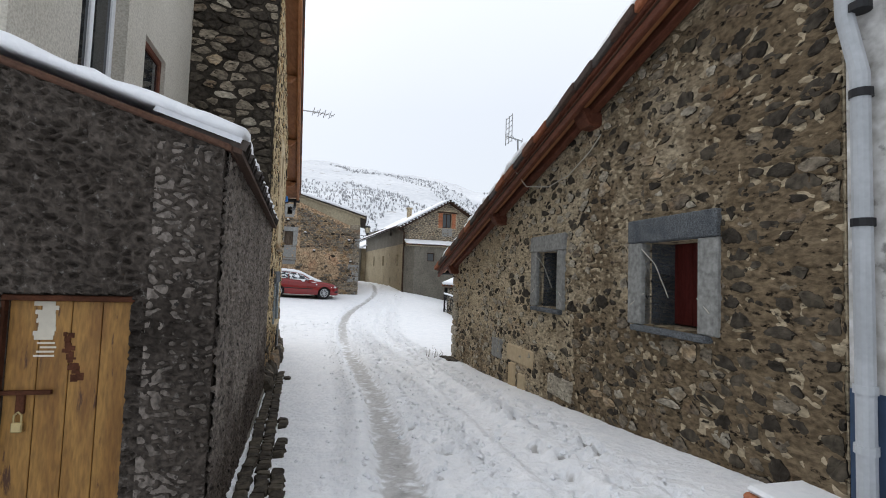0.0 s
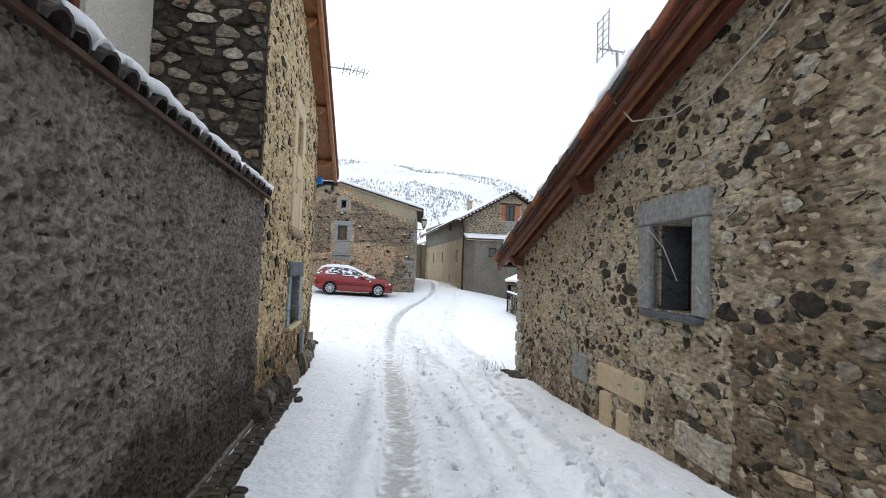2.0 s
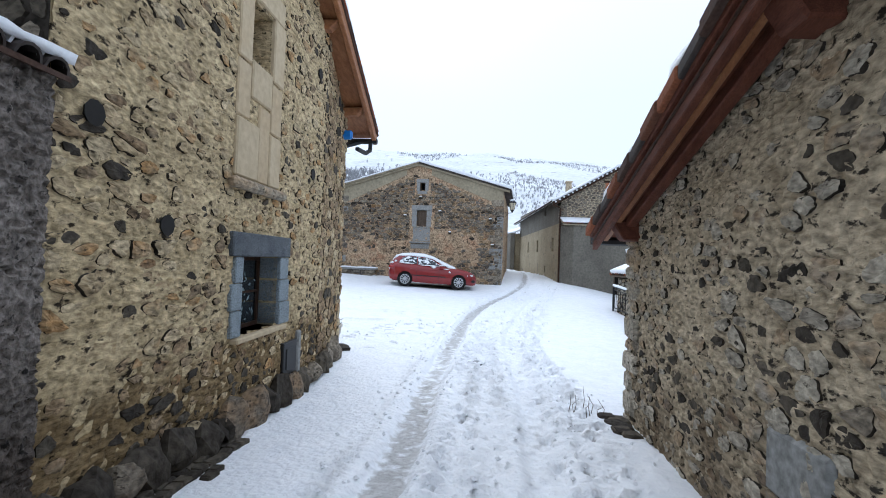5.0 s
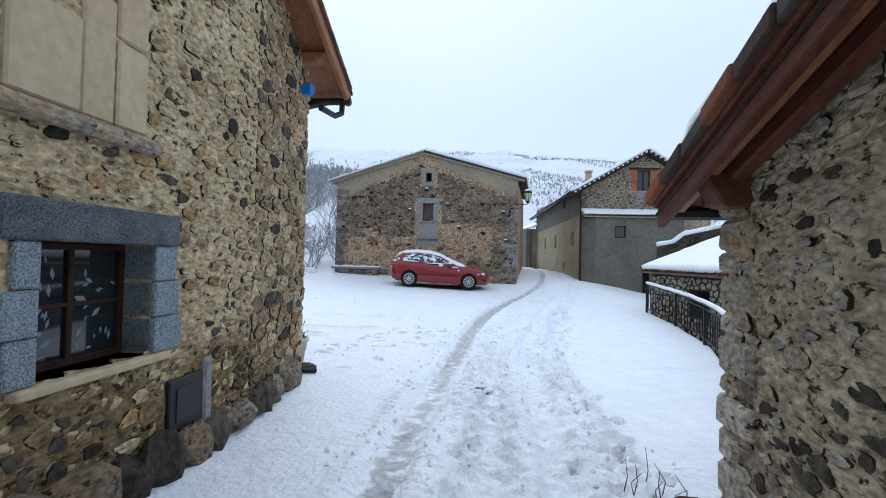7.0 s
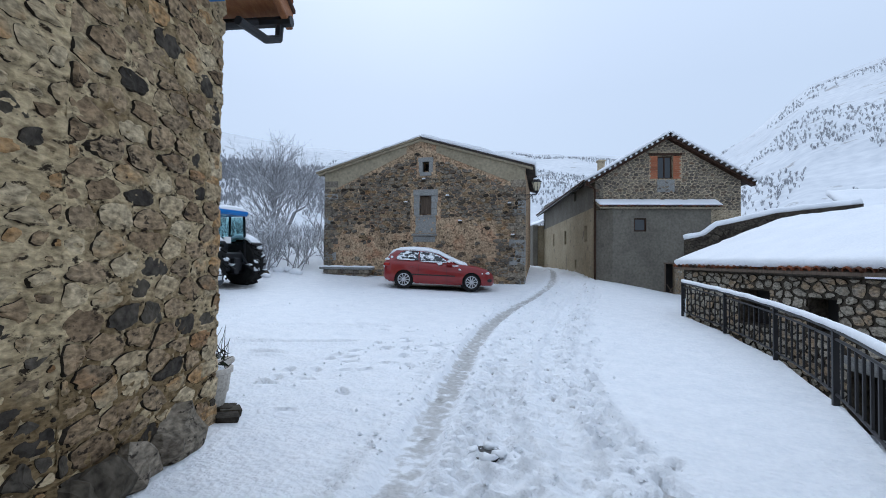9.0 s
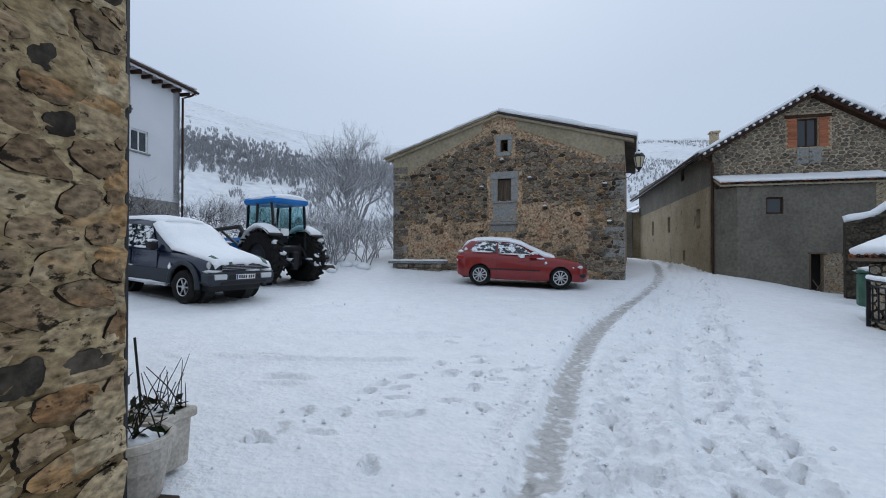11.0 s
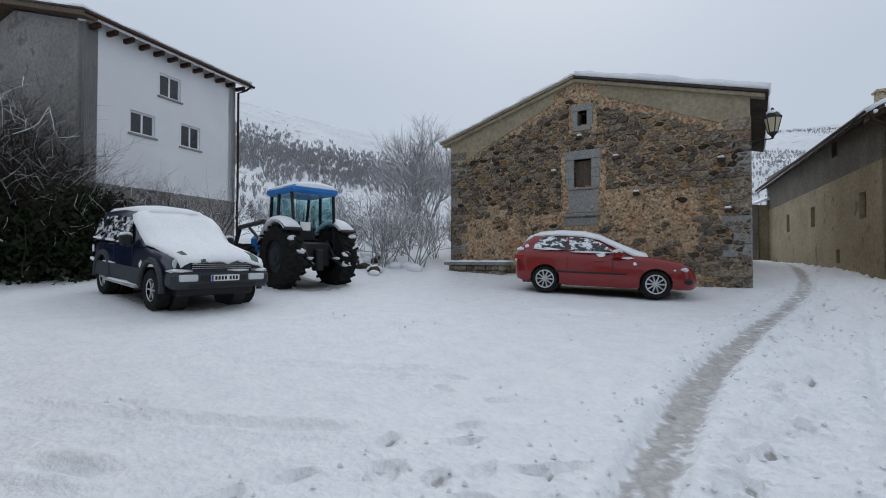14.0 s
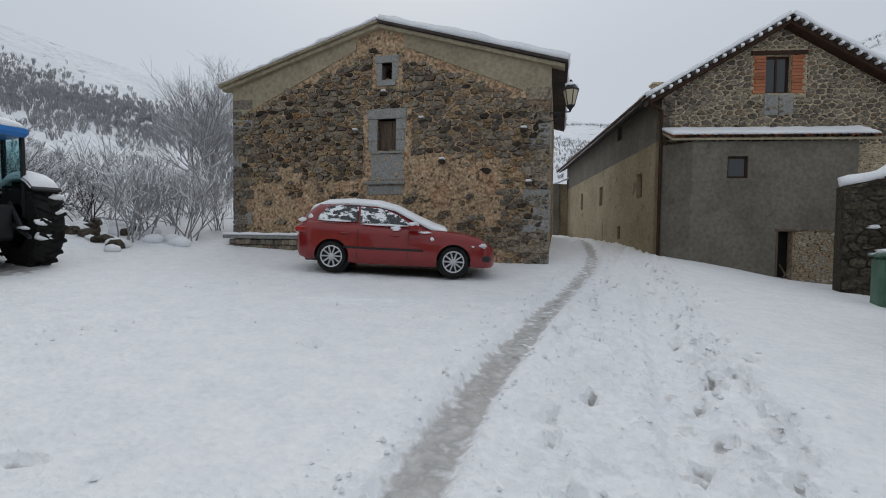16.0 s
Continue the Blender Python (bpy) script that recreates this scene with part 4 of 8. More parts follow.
for k in range(1900):
    if k % 3:
        yy = ck.uniform(2, 31)
        rut = RUTS[0][2] if ck.random() < 0.6 else RUTS[1][2]
        xx = float(np.interp(yy, [p[1] for p in rut], [p[0] for p in rut])) + ck.choice((-1, 1)) * (0.2 + abs(ck.gauss(0.08, 0.25)))
    else:
        px, py, _, _ = ck.choice(PRINTS)
        xx, yy = px + ck.gauss(0, 0.2), py + ck.gauss(0, 0.2)
    s, zz, q = ck.uniform(0.008, 0.032), float(snow_height(np.array([xx]), np.array([yy]))[0]), len(CV)
    for dx, dy, dz in ((1, 0, 0), (0, 1, 0), (-1, 0, 0), (0, -1, 0), (0, 0, 1), (0, 0, -1)):
        t = ck.uniform(0.7, 1.3)
        CV.append((xx + dx * s * t, yy + dy * s * t, zz + s * 0.4 + dz * s * t * 0.8))
    CF += [(q + i, q + (i + 1) % 4, q + 4) for i in range(4)] + [(q + (i + 1) % 4, q + i, q + 5) for i in range(4)]
tagged(new("snow_clods", pydata("snow_clods", CV, CF, "snow")), "loose clods of snow beside ruts and footprints", "snow clods", kind="stuff")

# ---- far hills ----
SKY_YAW = [-60, -40, -24, -16, -11, -7, -4.5, 0, 6, 13, 20, 36, 46, 52, 59, 66, 80, 100, 130]
SKY_ELEV = [9, 14, 19, 17, 13, 10.6, 10.6, 12.0, 12.7, 13.4, 13.5, 13.2, 13.6, 14.6, 15.9, 17.4, 18, 14, 9]
HC = (-1.5, 12.0)


def hill_height(yaw, r):
    el = np.interp(yaw, SKY_YAW, SKY_ELEV)
    top = 560 * np.tan(np.radians(el))
    t = np.clip((r - 55) / (560 - 55), 0, None)
    prof = np.where(t < 0.22, 0.35 * t, 0.077 + 1.183 * (t - 0.22))
    prof = np.where(t > 1, 1 - 0.5 * (t - 1), prof)
    x, y = HC[0] - r * np.sin(np.radians(yaw)), HC[1] + r * np.cos(np.radians(yaw))
    rough = 3.2 * wobble(x, y, 0.022, 31) + 1.3 * wobble(x, y, 0.08, 32) + 0.6 * wobble(x, y, 0.3, 33)
    return 0.2 + top * prof + rough * np.clip(t * 2.5, 0, 1)


HY, HR = np.linspace(-60, 130, 380), 55 * (760 / 55) ** np.linspace(0, 1, 120)
hy, hr = np.meshgrid(HY, HR)
hz = hill_height(hy.ravel(), hr.ravel()).reshape(hy.shape)
hz[0, :] = -3.0
hv = np.c_[(HC[0] - hr * np.sin(np.radians(hy))).ravel(), (HC[1] + hr * np.cos(np.radians(hy))).ravel(), hz.ravel()]
ii = (np.arange(119)[:, None] * 380 + np.arange(379)[None, :]).ravel()
# Duller than the street's snow: distance haze is put into its colour.
M["hillsnow"] = shade("snowy_heath_in_haze", [(0.62, 0.64, 0.67), (0.74, 0.755, 0.78)], scale=0.02, rough=0.9, bump=0, fine=0.25, spots=((0.40, 0.39, 0.385), 0.09, 0.40))
hme = pydata("hillside", hv.tolist(), np.c_[ii, ii + 380, ii + 381, ii + 1].tolist(), "hillsnow")
hme.polygons.foreach_set("use_smooth", [True] * len(hme.polygons))
tagged(new("hillside", hme), "snowy hillside with rocks and heath behind the village", "hill", kind="structure")

# far woodland: thin frosted trees, greyed to paint haze, and scrub on the upper slopes
rw = random.Random(11)
WV, WF = [], []


def far_tree(x, y, z, h):
    k = len(WV)
    a = rw.uniform(0, 3.1)
    for s in range(5):
        b, t = a + s * 1.26, rw.uniform(0.45, 1.0)
        w, lean = h * 0.016, h * 0.28 * rw.uniform(0.3, 1)
        q = len(WV)
        ca, sa = math.cos(b), math.sin(b)
        WV.extend([(x - sa * w, y + ca * w, z - 1), (x + sa * w, y - ca * w, z - 1), (x + ca * lean * 1.0 + sa * w, y + sa * lean - ca * w, z + h * t * 0.7), (x + ca * lean * 0.6, y + sa * lean * 0.6, z + h * t)])
        WF.append((q, q + 1, q + 2, q + 3))
        for _ in range(3):
            q, c, f = len(WV), rw.uniform(0, 6.28), rw.uniform(0.3, 0.8)
            bx, by, bz = x + ca * lean * f, y + sa * lean * f, z + h * t * f
            WV.extend([(bx, by, bz), (bx + math.cos(c) * h * 0.2, by + math.sin(c) * h * 0.2, bz + h * 0.26), (bx + math.cos(c) * h * 0.16, by + math.sin(c) * h * 0.16, bz + h * 0.29)])
            WF.append((q, q + 1, q + 2))


for _ in range(17000):
    yaw = rw.uniform(-30, 85)
    el = float(np.interp(yaw, SKY_YAW, SKY_ELEV))
    if yaw > 26:
        t = rw.gauss(0.46, 0.065) if rw.random() < 0.88 else rw.uniform(0.16, 0.36)
        if t < 0.36 and noise.noise((yaw * 0.2, t * 9, 2)) < 0.05:
            continue
    else:
        t = rw.uniform(0.2, 0.9)
        if noise.noise((yaw * 0.16, t * 5, 7)) < 0.02:
            continue
    r = 55 + t * 505
    z = float(hill_height(np.array([yaw]), np.array([r]))[0])
    far_tree(HC[0] - r * math.sin(radians(yaw)), HC[1] + r * math.cos(radians(yaw)), z, rw.uniform(1.9, 4.3) * (0.6 if yaw < 26 else 1))
tagged(new("woodland", pydata("woodland", WV, WF, "woods")), "bare frosted trees in bands across the hillside, greyed for haze", "woodland", kind="stuff")


# ---- buildings ----
def window(parent, f, u, v, w, frame_mat, pane_mat="pane", cols=2, bar=0.05, name="window", rows=1):
    """A framed window in an opening (u, v), set back at w."""
    bm = bmesh.new()
    f.box(bm, (u[0], u[1]), (v[0], v[0] + bar), (w - 0.05, w), 0.006)
    f.box(bm, (u[0], u[1]), (v[1] - bar, v[1]), (w - 0.05, w), 0.006)
    for i in range(cols + 1):
        x = u[0] + (u[1] - u[0] - bar) * i / cols
        f.box(bm, (x, x + bar), (v[0] + bar, v[1] - bar), (w - 0.05, w), 0.006)
    for j in range(1, rows):
        z = v[0] + (v[1] - v[0]) * j / rows
        f.box(bm, (u[0] + bar, u[1] - bar), (z - bar / 4, z + bar / 4), (w - 0.045, w - 0.005))
    ob = part(name, bm, frame_mat, parent)
    for i in range(cols):
        x0, x1 = u[0] + (u[1] - u[0] - bar) * i / cols + bar, u[0] + (u[1] - u[0] - bar) * (i + 1) / cols
        bm = bmesh.new()
        f.box(bm, (x0, x1), (v[0] + bar, v[1] - bar), (w - 0.035, w - 0.025))
        part("pane", bm, pane_mat, ob)
    return ob


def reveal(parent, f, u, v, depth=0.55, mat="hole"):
    """A near-black board behind an opening; its colour stands in for the unlit inside."""
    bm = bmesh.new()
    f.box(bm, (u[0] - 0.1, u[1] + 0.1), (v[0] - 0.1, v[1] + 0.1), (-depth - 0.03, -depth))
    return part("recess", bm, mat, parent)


def surround(parent, f, u, v, side, top, mats=("dressed", "dressed"), w=(-0.28, 0.035), sill="dressed", quoins=3, seed=1, sillh=0.06, uneven=0.1):
    """Stone jambs in blocks, a lintel and a sill round an opening."""
    r = random.Random(seed)
    bm = bmesh.new()
    f.box(bm, (u[0] - side, u[1] + side), (v[1], v[1] + top), (w[0], w[1] + 0.012), 0.012)
    part("lintel", bm, mats[1], parent)
    for s in (0, 1):
        z = v[0]
        for k in range(quoins):
            h = (v[1] - v[0]) / quoins
            x = (u[0] - side * r.uniform(0.95 - uneven, 0.95 + uneven), u[0]) if s == 0 else (u[1], u[1] + side * r.uniform(0.95 - uneven, 0.95 + uneven))
            bm = bmesh.new()
            f.box(bm, x, (z + 0.004, z + h - 0.004), (w[0], w[1] * r.uniform(0.85, 1.1)), 0.01)
            part("jamb_stone", bm, mats[0], parent)
            z += h
    if sill:
        bm = bmesh.new()
        f.box(bm, (u[0] - side * 0.6, u[1] + side * 0.6), (v[0] - sillh, v[0]), (w[0], w[1] + 0.04), 0.012)
        part("sill", bm, sill, parent)


def beam_end(parent, f, u, v, reach, s=0.16, mat="redwood"):
    bm = bmesh.new()
    f.box(bm, (u - s / 2, u + s / 2), (v - s, v), (-0.25, reach), 0.02)
    lo = [q for q in bm.verts if (q.co - f.p).dot(f.n) > reach - 0.05 and q.co.z < v - s * 0.4]
    bmesh.ops.translate(bm, vec=f.n * (-0.12) + Vector((0, 0, 0.02)), verts=lo)
    part("purlin_end", bm, mat, parent)


def sloped(f, u, z, w, thick, bev=0.01):
    """A board or slab that follows a slope along u: u and z give its ends, z its underside."""
    bm = bmesh.new()
    vs = [bm.verts.new(f.at(a, b + c, e)) for e in w for a, b, c in ((u[0], z[0], 0), (u[1], z[1], 0), (u[1], z[1], thick), (u[0], z[0], thick))]
    for q in ((0, 1, 2, 3), (7, 6, 5, 4), (0, 4, 5, 1), (1, 5, 6, 2), (2, 6, 7, 3), (3, 7, 4, 0)):
        bm.faces.new([vs[k] for k in q])
    bmesh.ops.recalc_face_normals(bm, faces=bm.faces[:])
    if bev:
        bmesh.ops.bevel(bm, geom=bm.edges[:], offset=bev, segments=1, affect="EDGES", profile=0.5)
    return bm


def barrel_tiles(parent, a, b, slope, length, r=0.09, gap=0.2, mat="tile", seed=0, name="roof_tile"):
    """A row of half-round tiles along an eave from a to b; slope: unit vector up the roof."""
    a, b, s = Vector(a), Vector(b), Vector(slope).normalized()
    n = max(1, int((b - a).length / gap))
    d = (b - a) / n
    e = d.normalized()
    up = e.cross(s)
    up = up if up.z > 0 else -up
    V, F = [], []
    for j in range(7):
        t = math.pi * j / 6
        for q, ro in ((0, r), (1, r * 0.85)):
            p = e * ro * math.cos(t) + up * ro * math.sin(t)
            V.append(p + s * length * q)
        p = e * (r - 0.016) * math.cos(t) + up * (r - 0.016) * math.sin(t)
        V.append(p)
    for j in range(6):
        k = 3 * j
        F += [(k, k + 3, k + 4, k + 1), (k + 2, k + 5, k + 3, k)]
    me = pydata(name, V, F, mat)
    rnd = random.Random(seed)
    for i in range(n):
        ob = new(name, me)
        ob.parent = parent
        ob.location = a + d * (i + 0.5) + s * rnd.uniform(-0.03, 0.02)


def rough_skin(name, f, u0, u1, v0, top, step, amp, mat, parent, holes=(), seed=0, freq=17.0, lift=0.012, damp=None):
    """A skin of thrown render with real lumps. top: height along u."""
    nu, nv = int((u1 - u0) / step), int((max(top(u0), top(u1)) - v0) / step)
    uu, vv = np.meshgrid(np.linspace(u0, u1, nu + 1), np.linspace(0, 1, nv + 1))
    vv = v0 + vv * (top(uu) - v0)
    vals = np.array([(1.1 - 3.2 * abs(noise.noise((a * freq, b * freq * 1.5, seed)))) + 0.7 * noise.noise((a * freq * 2.2, b * freq * 3, seed + 3)) + 0.5 * noise.noise((a * 4, b * 4, seed + 7)) for a, b in zip(uu.ravel(), vv.ravel())])
    ww = lift + amp * np.abs(vals) ** 0.8 * np.sign(vals)
    V = [f.at(a, b, w) for a, b, w in zip(uu.ravel(), vv.ravel(), ww)]
    F = []
    for j in range(nv):
        for i in range(nu):
            k = j * (nu + 1) + i
            a, b = uu[j, i], vv[j, i]
            if any(h[0] - 0.01 < a < h[1] and h[2] < b < h[3] for h in holes):
                continue
            F.append((k, k + 1, k + nu + 2, k + nu + 1))
    me = pydata(name, V, F, mat)
    if damp:
        me.attributes.new("damp", "FLOAT", "POINT").data.foreach_set("value", [damp(a, b) + 0.35 * noise.noise((a * 1.6, b * 2.2, seed)) for a, b in zip(uu.ravel(), vv.ravel())])
    ob = new(name, me)
    ob.parent = parent
    return ob


# -- left stone house on the street --
LEFT_D = (-0.275, 0.9614)
FL = Face((-2.87, 8.01), LEFT_D, (1, 0))
left_house = thing("stone_house", "rubble stone house with yellow mortar and orange timber eaves", "house")
L_TOP = lambda u: 6.95 - 0.45 * u
l_damp = lambda u, v: (0.75 if v < 0.05 else max(0.0, 0.75 - 1.3 * (v - 0.05))) + (0.3 if u > 4.9 else 0)
L_HOLES = [(2.28, 3.22, 0.43, 1.27), (2.3, 2.78, 3.38, 4.02)]
l_out = [(0, -1.2), (4.75, -1.2), (4.75, L_TOP(4.75)), (0, L_TOP(0))]
# the last stretch of the wall, up to the yard's corner, bends back a little
FK = Face(FL.at(4.75, 0, 0)[:2], (FL.at(6.68, 0, -0.2) - FL.at(4.75, 0, 0))[:2], (1, 0))
K_LEN, K_TOP = 1.94, lambda u: L_TOP(4.75 + u)
k_out = [(0, -1.2), (K_LEN, -1.2), (K_LEN, K_TOP(K_LEN)), (0, K_TOP(0))]
part("wall", slab(FL, l_out, L_HOLES, 0, -0.6), "warmmortar", left_house)
part("corner_wall", slab(FK, k_out, [], 0, -0.6), "warmmortar", left_house)
wide = [(2.0, 3.5, 0.36, 1.56), (2.02, 3.08, 2.05, 4.2), (3.22, 4.0, -0.3, 0.2)]
rough_skin("mortar_skin", FK, 0.0, K_LEN - 0.01, -0.9, lambda u: K_TOP(u) - 0.02, 0.036, 0.016, "warmmortar", left_house, (), 13, 8.0, 0.001, lambda u, v: l_damp(u + 4.75, v))
rough_skin("mortar_skin", FL, 0.0, 4.76, -0.9, lambda u: 6.93 - 0.45 * u, 0.036, 0.016, "warmmortar", left_house, L_HOLES, 12, 8.0, 0.001, l_damp)
l_near = [(0, -1.2), (4.75, -1.2), (4.75, L_TOP(4.75)), (0, L_TOP(0))]
l_far = [(0.0, -1.2), (K_LEN - 0.02, -1.2), (K_LEN - 0.02, K_TOP(K_LEN)), (0.0, K_TOP(0))]
# The near-black kind mixes dark stones with recess shade put in as colour.
L_KINDS = [("warm", None), ("oldwarm", lambda u, v: 0.75 if v < 0.5 else 0.16), ("darkstone", lambda u, v: 0.55 if v < 0.25 else 0.16)]
l_keep = lambda u, v, r: r.random() < (0.92 if v < 0.6 else 0.66) and noise.noise((u * 1.2, v * 1.4, 9)) > -0.4
rubble(left_house, FL, l_near, wide, 0.22, 0.12, L_KINDS, 5, proud=(0.012, 0.038), gap=(0.000, 0.045), near=(3.6, 0.2), singles=140, keep=l_keep)
rubble(left_house, FK, l_far, [], 0.36, 0.17, [("oldwarm", None), ("warm", lambda u, v: 0.3), ("darkstone", lambda u, v: 0.5 if v < -0.05 else 0.10)], 6, proud=(0.014, 0.042), gap=(0.006, 0.02), near=(1.25, 1.0), singles=160, jit=0.30)
# footing of bigger boulders
foot = random.Random(3)
u = 0.1
while u < 6.2:
    r = foot.uniform(0.15, 0.33)
    bm = bmesh.new()
    bmesh.ops.create_icosphere(bm, subdivisions=2, radius=1)
    fk, uk = (FL, u) if u < 4.75 else (FK, u - 4.75)
    gz = height_at(*fk.at(uk, 0, 0.1)[:2])
    for q in bm.verts:
        q.co *= 1 + 0.5 * noise.noise(q.co * 1.3 + Vector((u * 7, 0, 0))) + 0.2 * noise.noise(q.co * 3.5)
        q.co = fk.at(uk + q.co.x * r, gz + 0.12 + foot.uniform(-0.01, 0.01) + q.co.z * r * 0.85, 0.02 + q.co.y * 0.17)
    part("footing_boulder", bm, "darkstone" if foot.random() < 0.4 else "dampstone", left_house)
    u += r * 1.35
# corner quoins
z, k = -0.7, 0
while z < 4.0:
    h = foot.uniform(0.13, 0.26)
    ln = foot.uniform(0.26, 0.5) if k % 2 else foot.uniform(0.15, 0.26)
    bm = bmesh.new()
    FK.box(bm, (K_LEN + 0.01 - ln, K_LEN + 0.02), (z, z + h - 0.03), (-0.45, 0.015 + foot.uniform(0, 0.02)), 0.03)
    for q in bm.verts:
        q.co += Vector((noise.noise(q.co * 5), noise.noise(q.co * 5 + Vector((9, 0, 0))), 0)) * 0.025
    part("quoin", bm, "warm", left_house)
    z, k = z + h, k + 1
# lower window
pc = random.Random(44)
lw = thing("window_1", "small window with blue-grey hammered stone surround and brown frame", "window", kind="structure")
surround(lw, FL, (2.28, 3.22), (0.43, 1.27), 0.25, 0.25, ("blue", "slate"), w=(-0.26, 0.05), sill="pale", quoins=3, seed=4, uneven=0.35)
window(lw, FL, (2.28, 3.22), (0.43, 1.27), -0.22, "darkwood", cols=2, rows=2, name="window_frame")
bm = bmesh.new()
for k in range(46):
    cu, cv = pc.uniform(2.36, 3.14), pc.uniform(0.52, 1.18)
    if abs((cu - 2.28) % 0.47 - 0.235) > 0.16:
        continue
    ln, an = pc.uniform(0.02, 0.05), pc.uniform(0, 3.1)
    vs = [bm.verts.new(FL.at(cu + ln * math.cos(an + t) * (1 if j % 2 else 0.4), cv + ln * math.sin(an + t) * (1 if j % 2 else 0.4), -0.2435)) for j, t in enumerate((0, 1.57, 3.14, 4.71))]
    bm.faces.new(vs)
part("curtain_print", bm, "curtain", lw, "pale leaf print of the curtain against the panes")
# upper slit window with pale dressed panel
lu = thing("window_2", "narrow upper window in a pale dressed stone panel", "window", kind="structure")
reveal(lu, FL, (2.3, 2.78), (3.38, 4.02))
pr = random.Random(8)
for (a, b, c, d) in [(2.02, 2.3, 3.3, 4.05), (2.78, 3.08, 3.3, 4.05), (2.02, 3.08, 4.05, 4.35), (2.3, 2.78, 2.95, 3.37), (2.02, 2.3, 2.7, 3.29), (2.78, 3.08, 2.7, 3.29), (2.02, 2.5, 2.08, 2.69), (2.5, 2.78, 2.08, 2.94), (2.78, 3.08, 2.08, 2.69)]:
    bm = bmesh.new()
    FL.box(bm, (a + 0.006, b - 0.006), (c + 0.006, d - 0.006), (-0.2, 0.03 + pr.uniform(0, 0.02)), 0.015)
    part("dressed_block", bm, "pale", lu)
bm = bmesh.new()
FL.box(bm, (1.95, 3.2), (1.96, 2.07), (-0.1, 0.10), 0.03)
part("ledge", bm, "stone", lu)
# little meter hatch
bm = bmesh.new()
FL.box(bm, (3.42, 3.86), (-0.28, 0.16), (-0.1, 0.05), 0.012)
hatch = part("meter_hatch", bm, "blackplastic")
tagged(hatch, "black plastic meter hatch low in the stone wall", "meter box")
bm = bmesh.new()
FL.box(bm, (3.5, 3.78), (-0.2, 0.08), (0.05, 0.062), 0.006)
part("hatch_door", bm, "ceramic", hatch)
bm = bmesh.new()
FL.box(bm, (3.88, 4.0), (-0.34, 0.26), (-0.1, 0.06), 0.02)
FL.box(bm, (3.36, 4.0), (-0.38, -0.29), (-0.1, 0.05), 0.02)
part("hatch_surround", bm, "dressed", hatch)
# putlog holes
for a, b in ((1.05, 1.5), (4.25, 2.5), (4.4, 4.05), (5.75, 4.1), (0.3, 2.15)):
    bm = bmesh.new()
    lathe(bm, [(0.03, -0.12), (0.065, 0.012), (0.085, 0.04)], 9, (FL.matrix() @ Matrix.Translation((a, 0, b)) if a < 4.75 else FK.matrix() @ Matrix.Translation((a - 4.75, 0, b))) @ pose(0, 0, 0, -90))
    part("putlog_hole", bm, "hole", left_house)
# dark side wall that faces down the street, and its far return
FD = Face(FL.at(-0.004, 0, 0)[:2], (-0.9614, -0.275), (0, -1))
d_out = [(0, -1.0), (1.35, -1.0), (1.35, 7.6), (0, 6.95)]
part("side_wall", slab(FD, d_out, [], 0.004, -0.001), "darkstone", left_house, "dark rubble side wall")
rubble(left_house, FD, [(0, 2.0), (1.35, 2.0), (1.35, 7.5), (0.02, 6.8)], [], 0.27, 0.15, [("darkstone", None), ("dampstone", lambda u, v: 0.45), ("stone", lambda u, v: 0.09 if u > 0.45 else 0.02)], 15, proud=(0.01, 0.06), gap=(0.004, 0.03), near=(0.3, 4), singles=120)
FE = Face(FK.at(K_LEN, 0, 0)[:2], (-0.9614, -0.275), (0, 1))
part("end_wall", slab(FE, [(0, -1.2), (7, -1.2), (7, 3.9), (0, 3.9)], [], 0.0, -0.5), "warmmortar", left_house)
# roof
for nm, w, dz, th, mt in (("soffit_board", (-0.6, 0.28), 0.10, 0.03, "orangewood"), ("barge_board", (0.24, 0.32), -0.04, 0.20, "orangewood"), ("roof_slab", (-5.5, 0.35), 0.135, 0.05, "tile")):
    part(nm, sloped(FL, (-0.6, 7.2), (L_TOP(-0.6) + dz, L_TOP(7.2) + dz), w, th), mt, left_house)
for uu in (0.6, 2.6, 4.6, 6.35):
    beam_end(left_house, FL, uu, L_TOP(uu) + 0.08, 0.24, 0.17, "orangewood")
bm = bmesh.new()
tube(bm, [FL.at(7.12, L_TOP(7.2) + 0.02, w) for w in (-3, 0.34)], 0.06, 8)
tube(bm, [FL.at(7.12, L_TOP(7.2) - 0.02, 0.2), FL.at(7.1, L_TOP(7.2) - 0.18, 0.2), FL.at(6.9, L_TOP(7.2) - 0.28, 0.16), FL.at(6.45, L_TOP(7.2) - 0.3, 0.1)], 0.045, 8)
part("gutter", bm, "blackplastic", left_house)
bm = bmesh.new()
FL.box(bm, (6.3, 6.42), (3.57, 3.74), (-0.25, 0.02), 0.03)
part("blue_bracket", bm, "bluetrac", left_house, "bright blue plastic wrap")
k = 0
for i in range(38):
    uu = -0.5 + i * 0.2
    bm = sloped(FL, (uu, uu + 0.19), (L_TOP(uu) + 0.16, L_TOP(uu + 0.19) + 0.15), (0.16, 0.37), 0.035, 0.006)
    part("verge_tile", bm, "tile", left_house)
snow_slab("roof_snow", [FL.at(-0.55, L_TOP(-0.55) + 0.19, 0.33), FL.at(7.15, L_TOP(7.15) + 0.19, 0.33), FL.at(7.15, L_TOP(7.15) + 0.19, -4.5), FL.at(-0.55, L_TOP(-0.55) + 0.19, -4.5)], 0.1, left_house, 2)

drain = thing("corner_downpipe", "black rainwater downpipe standing at the house corner", "downpipe")
bm = bmesh.new()
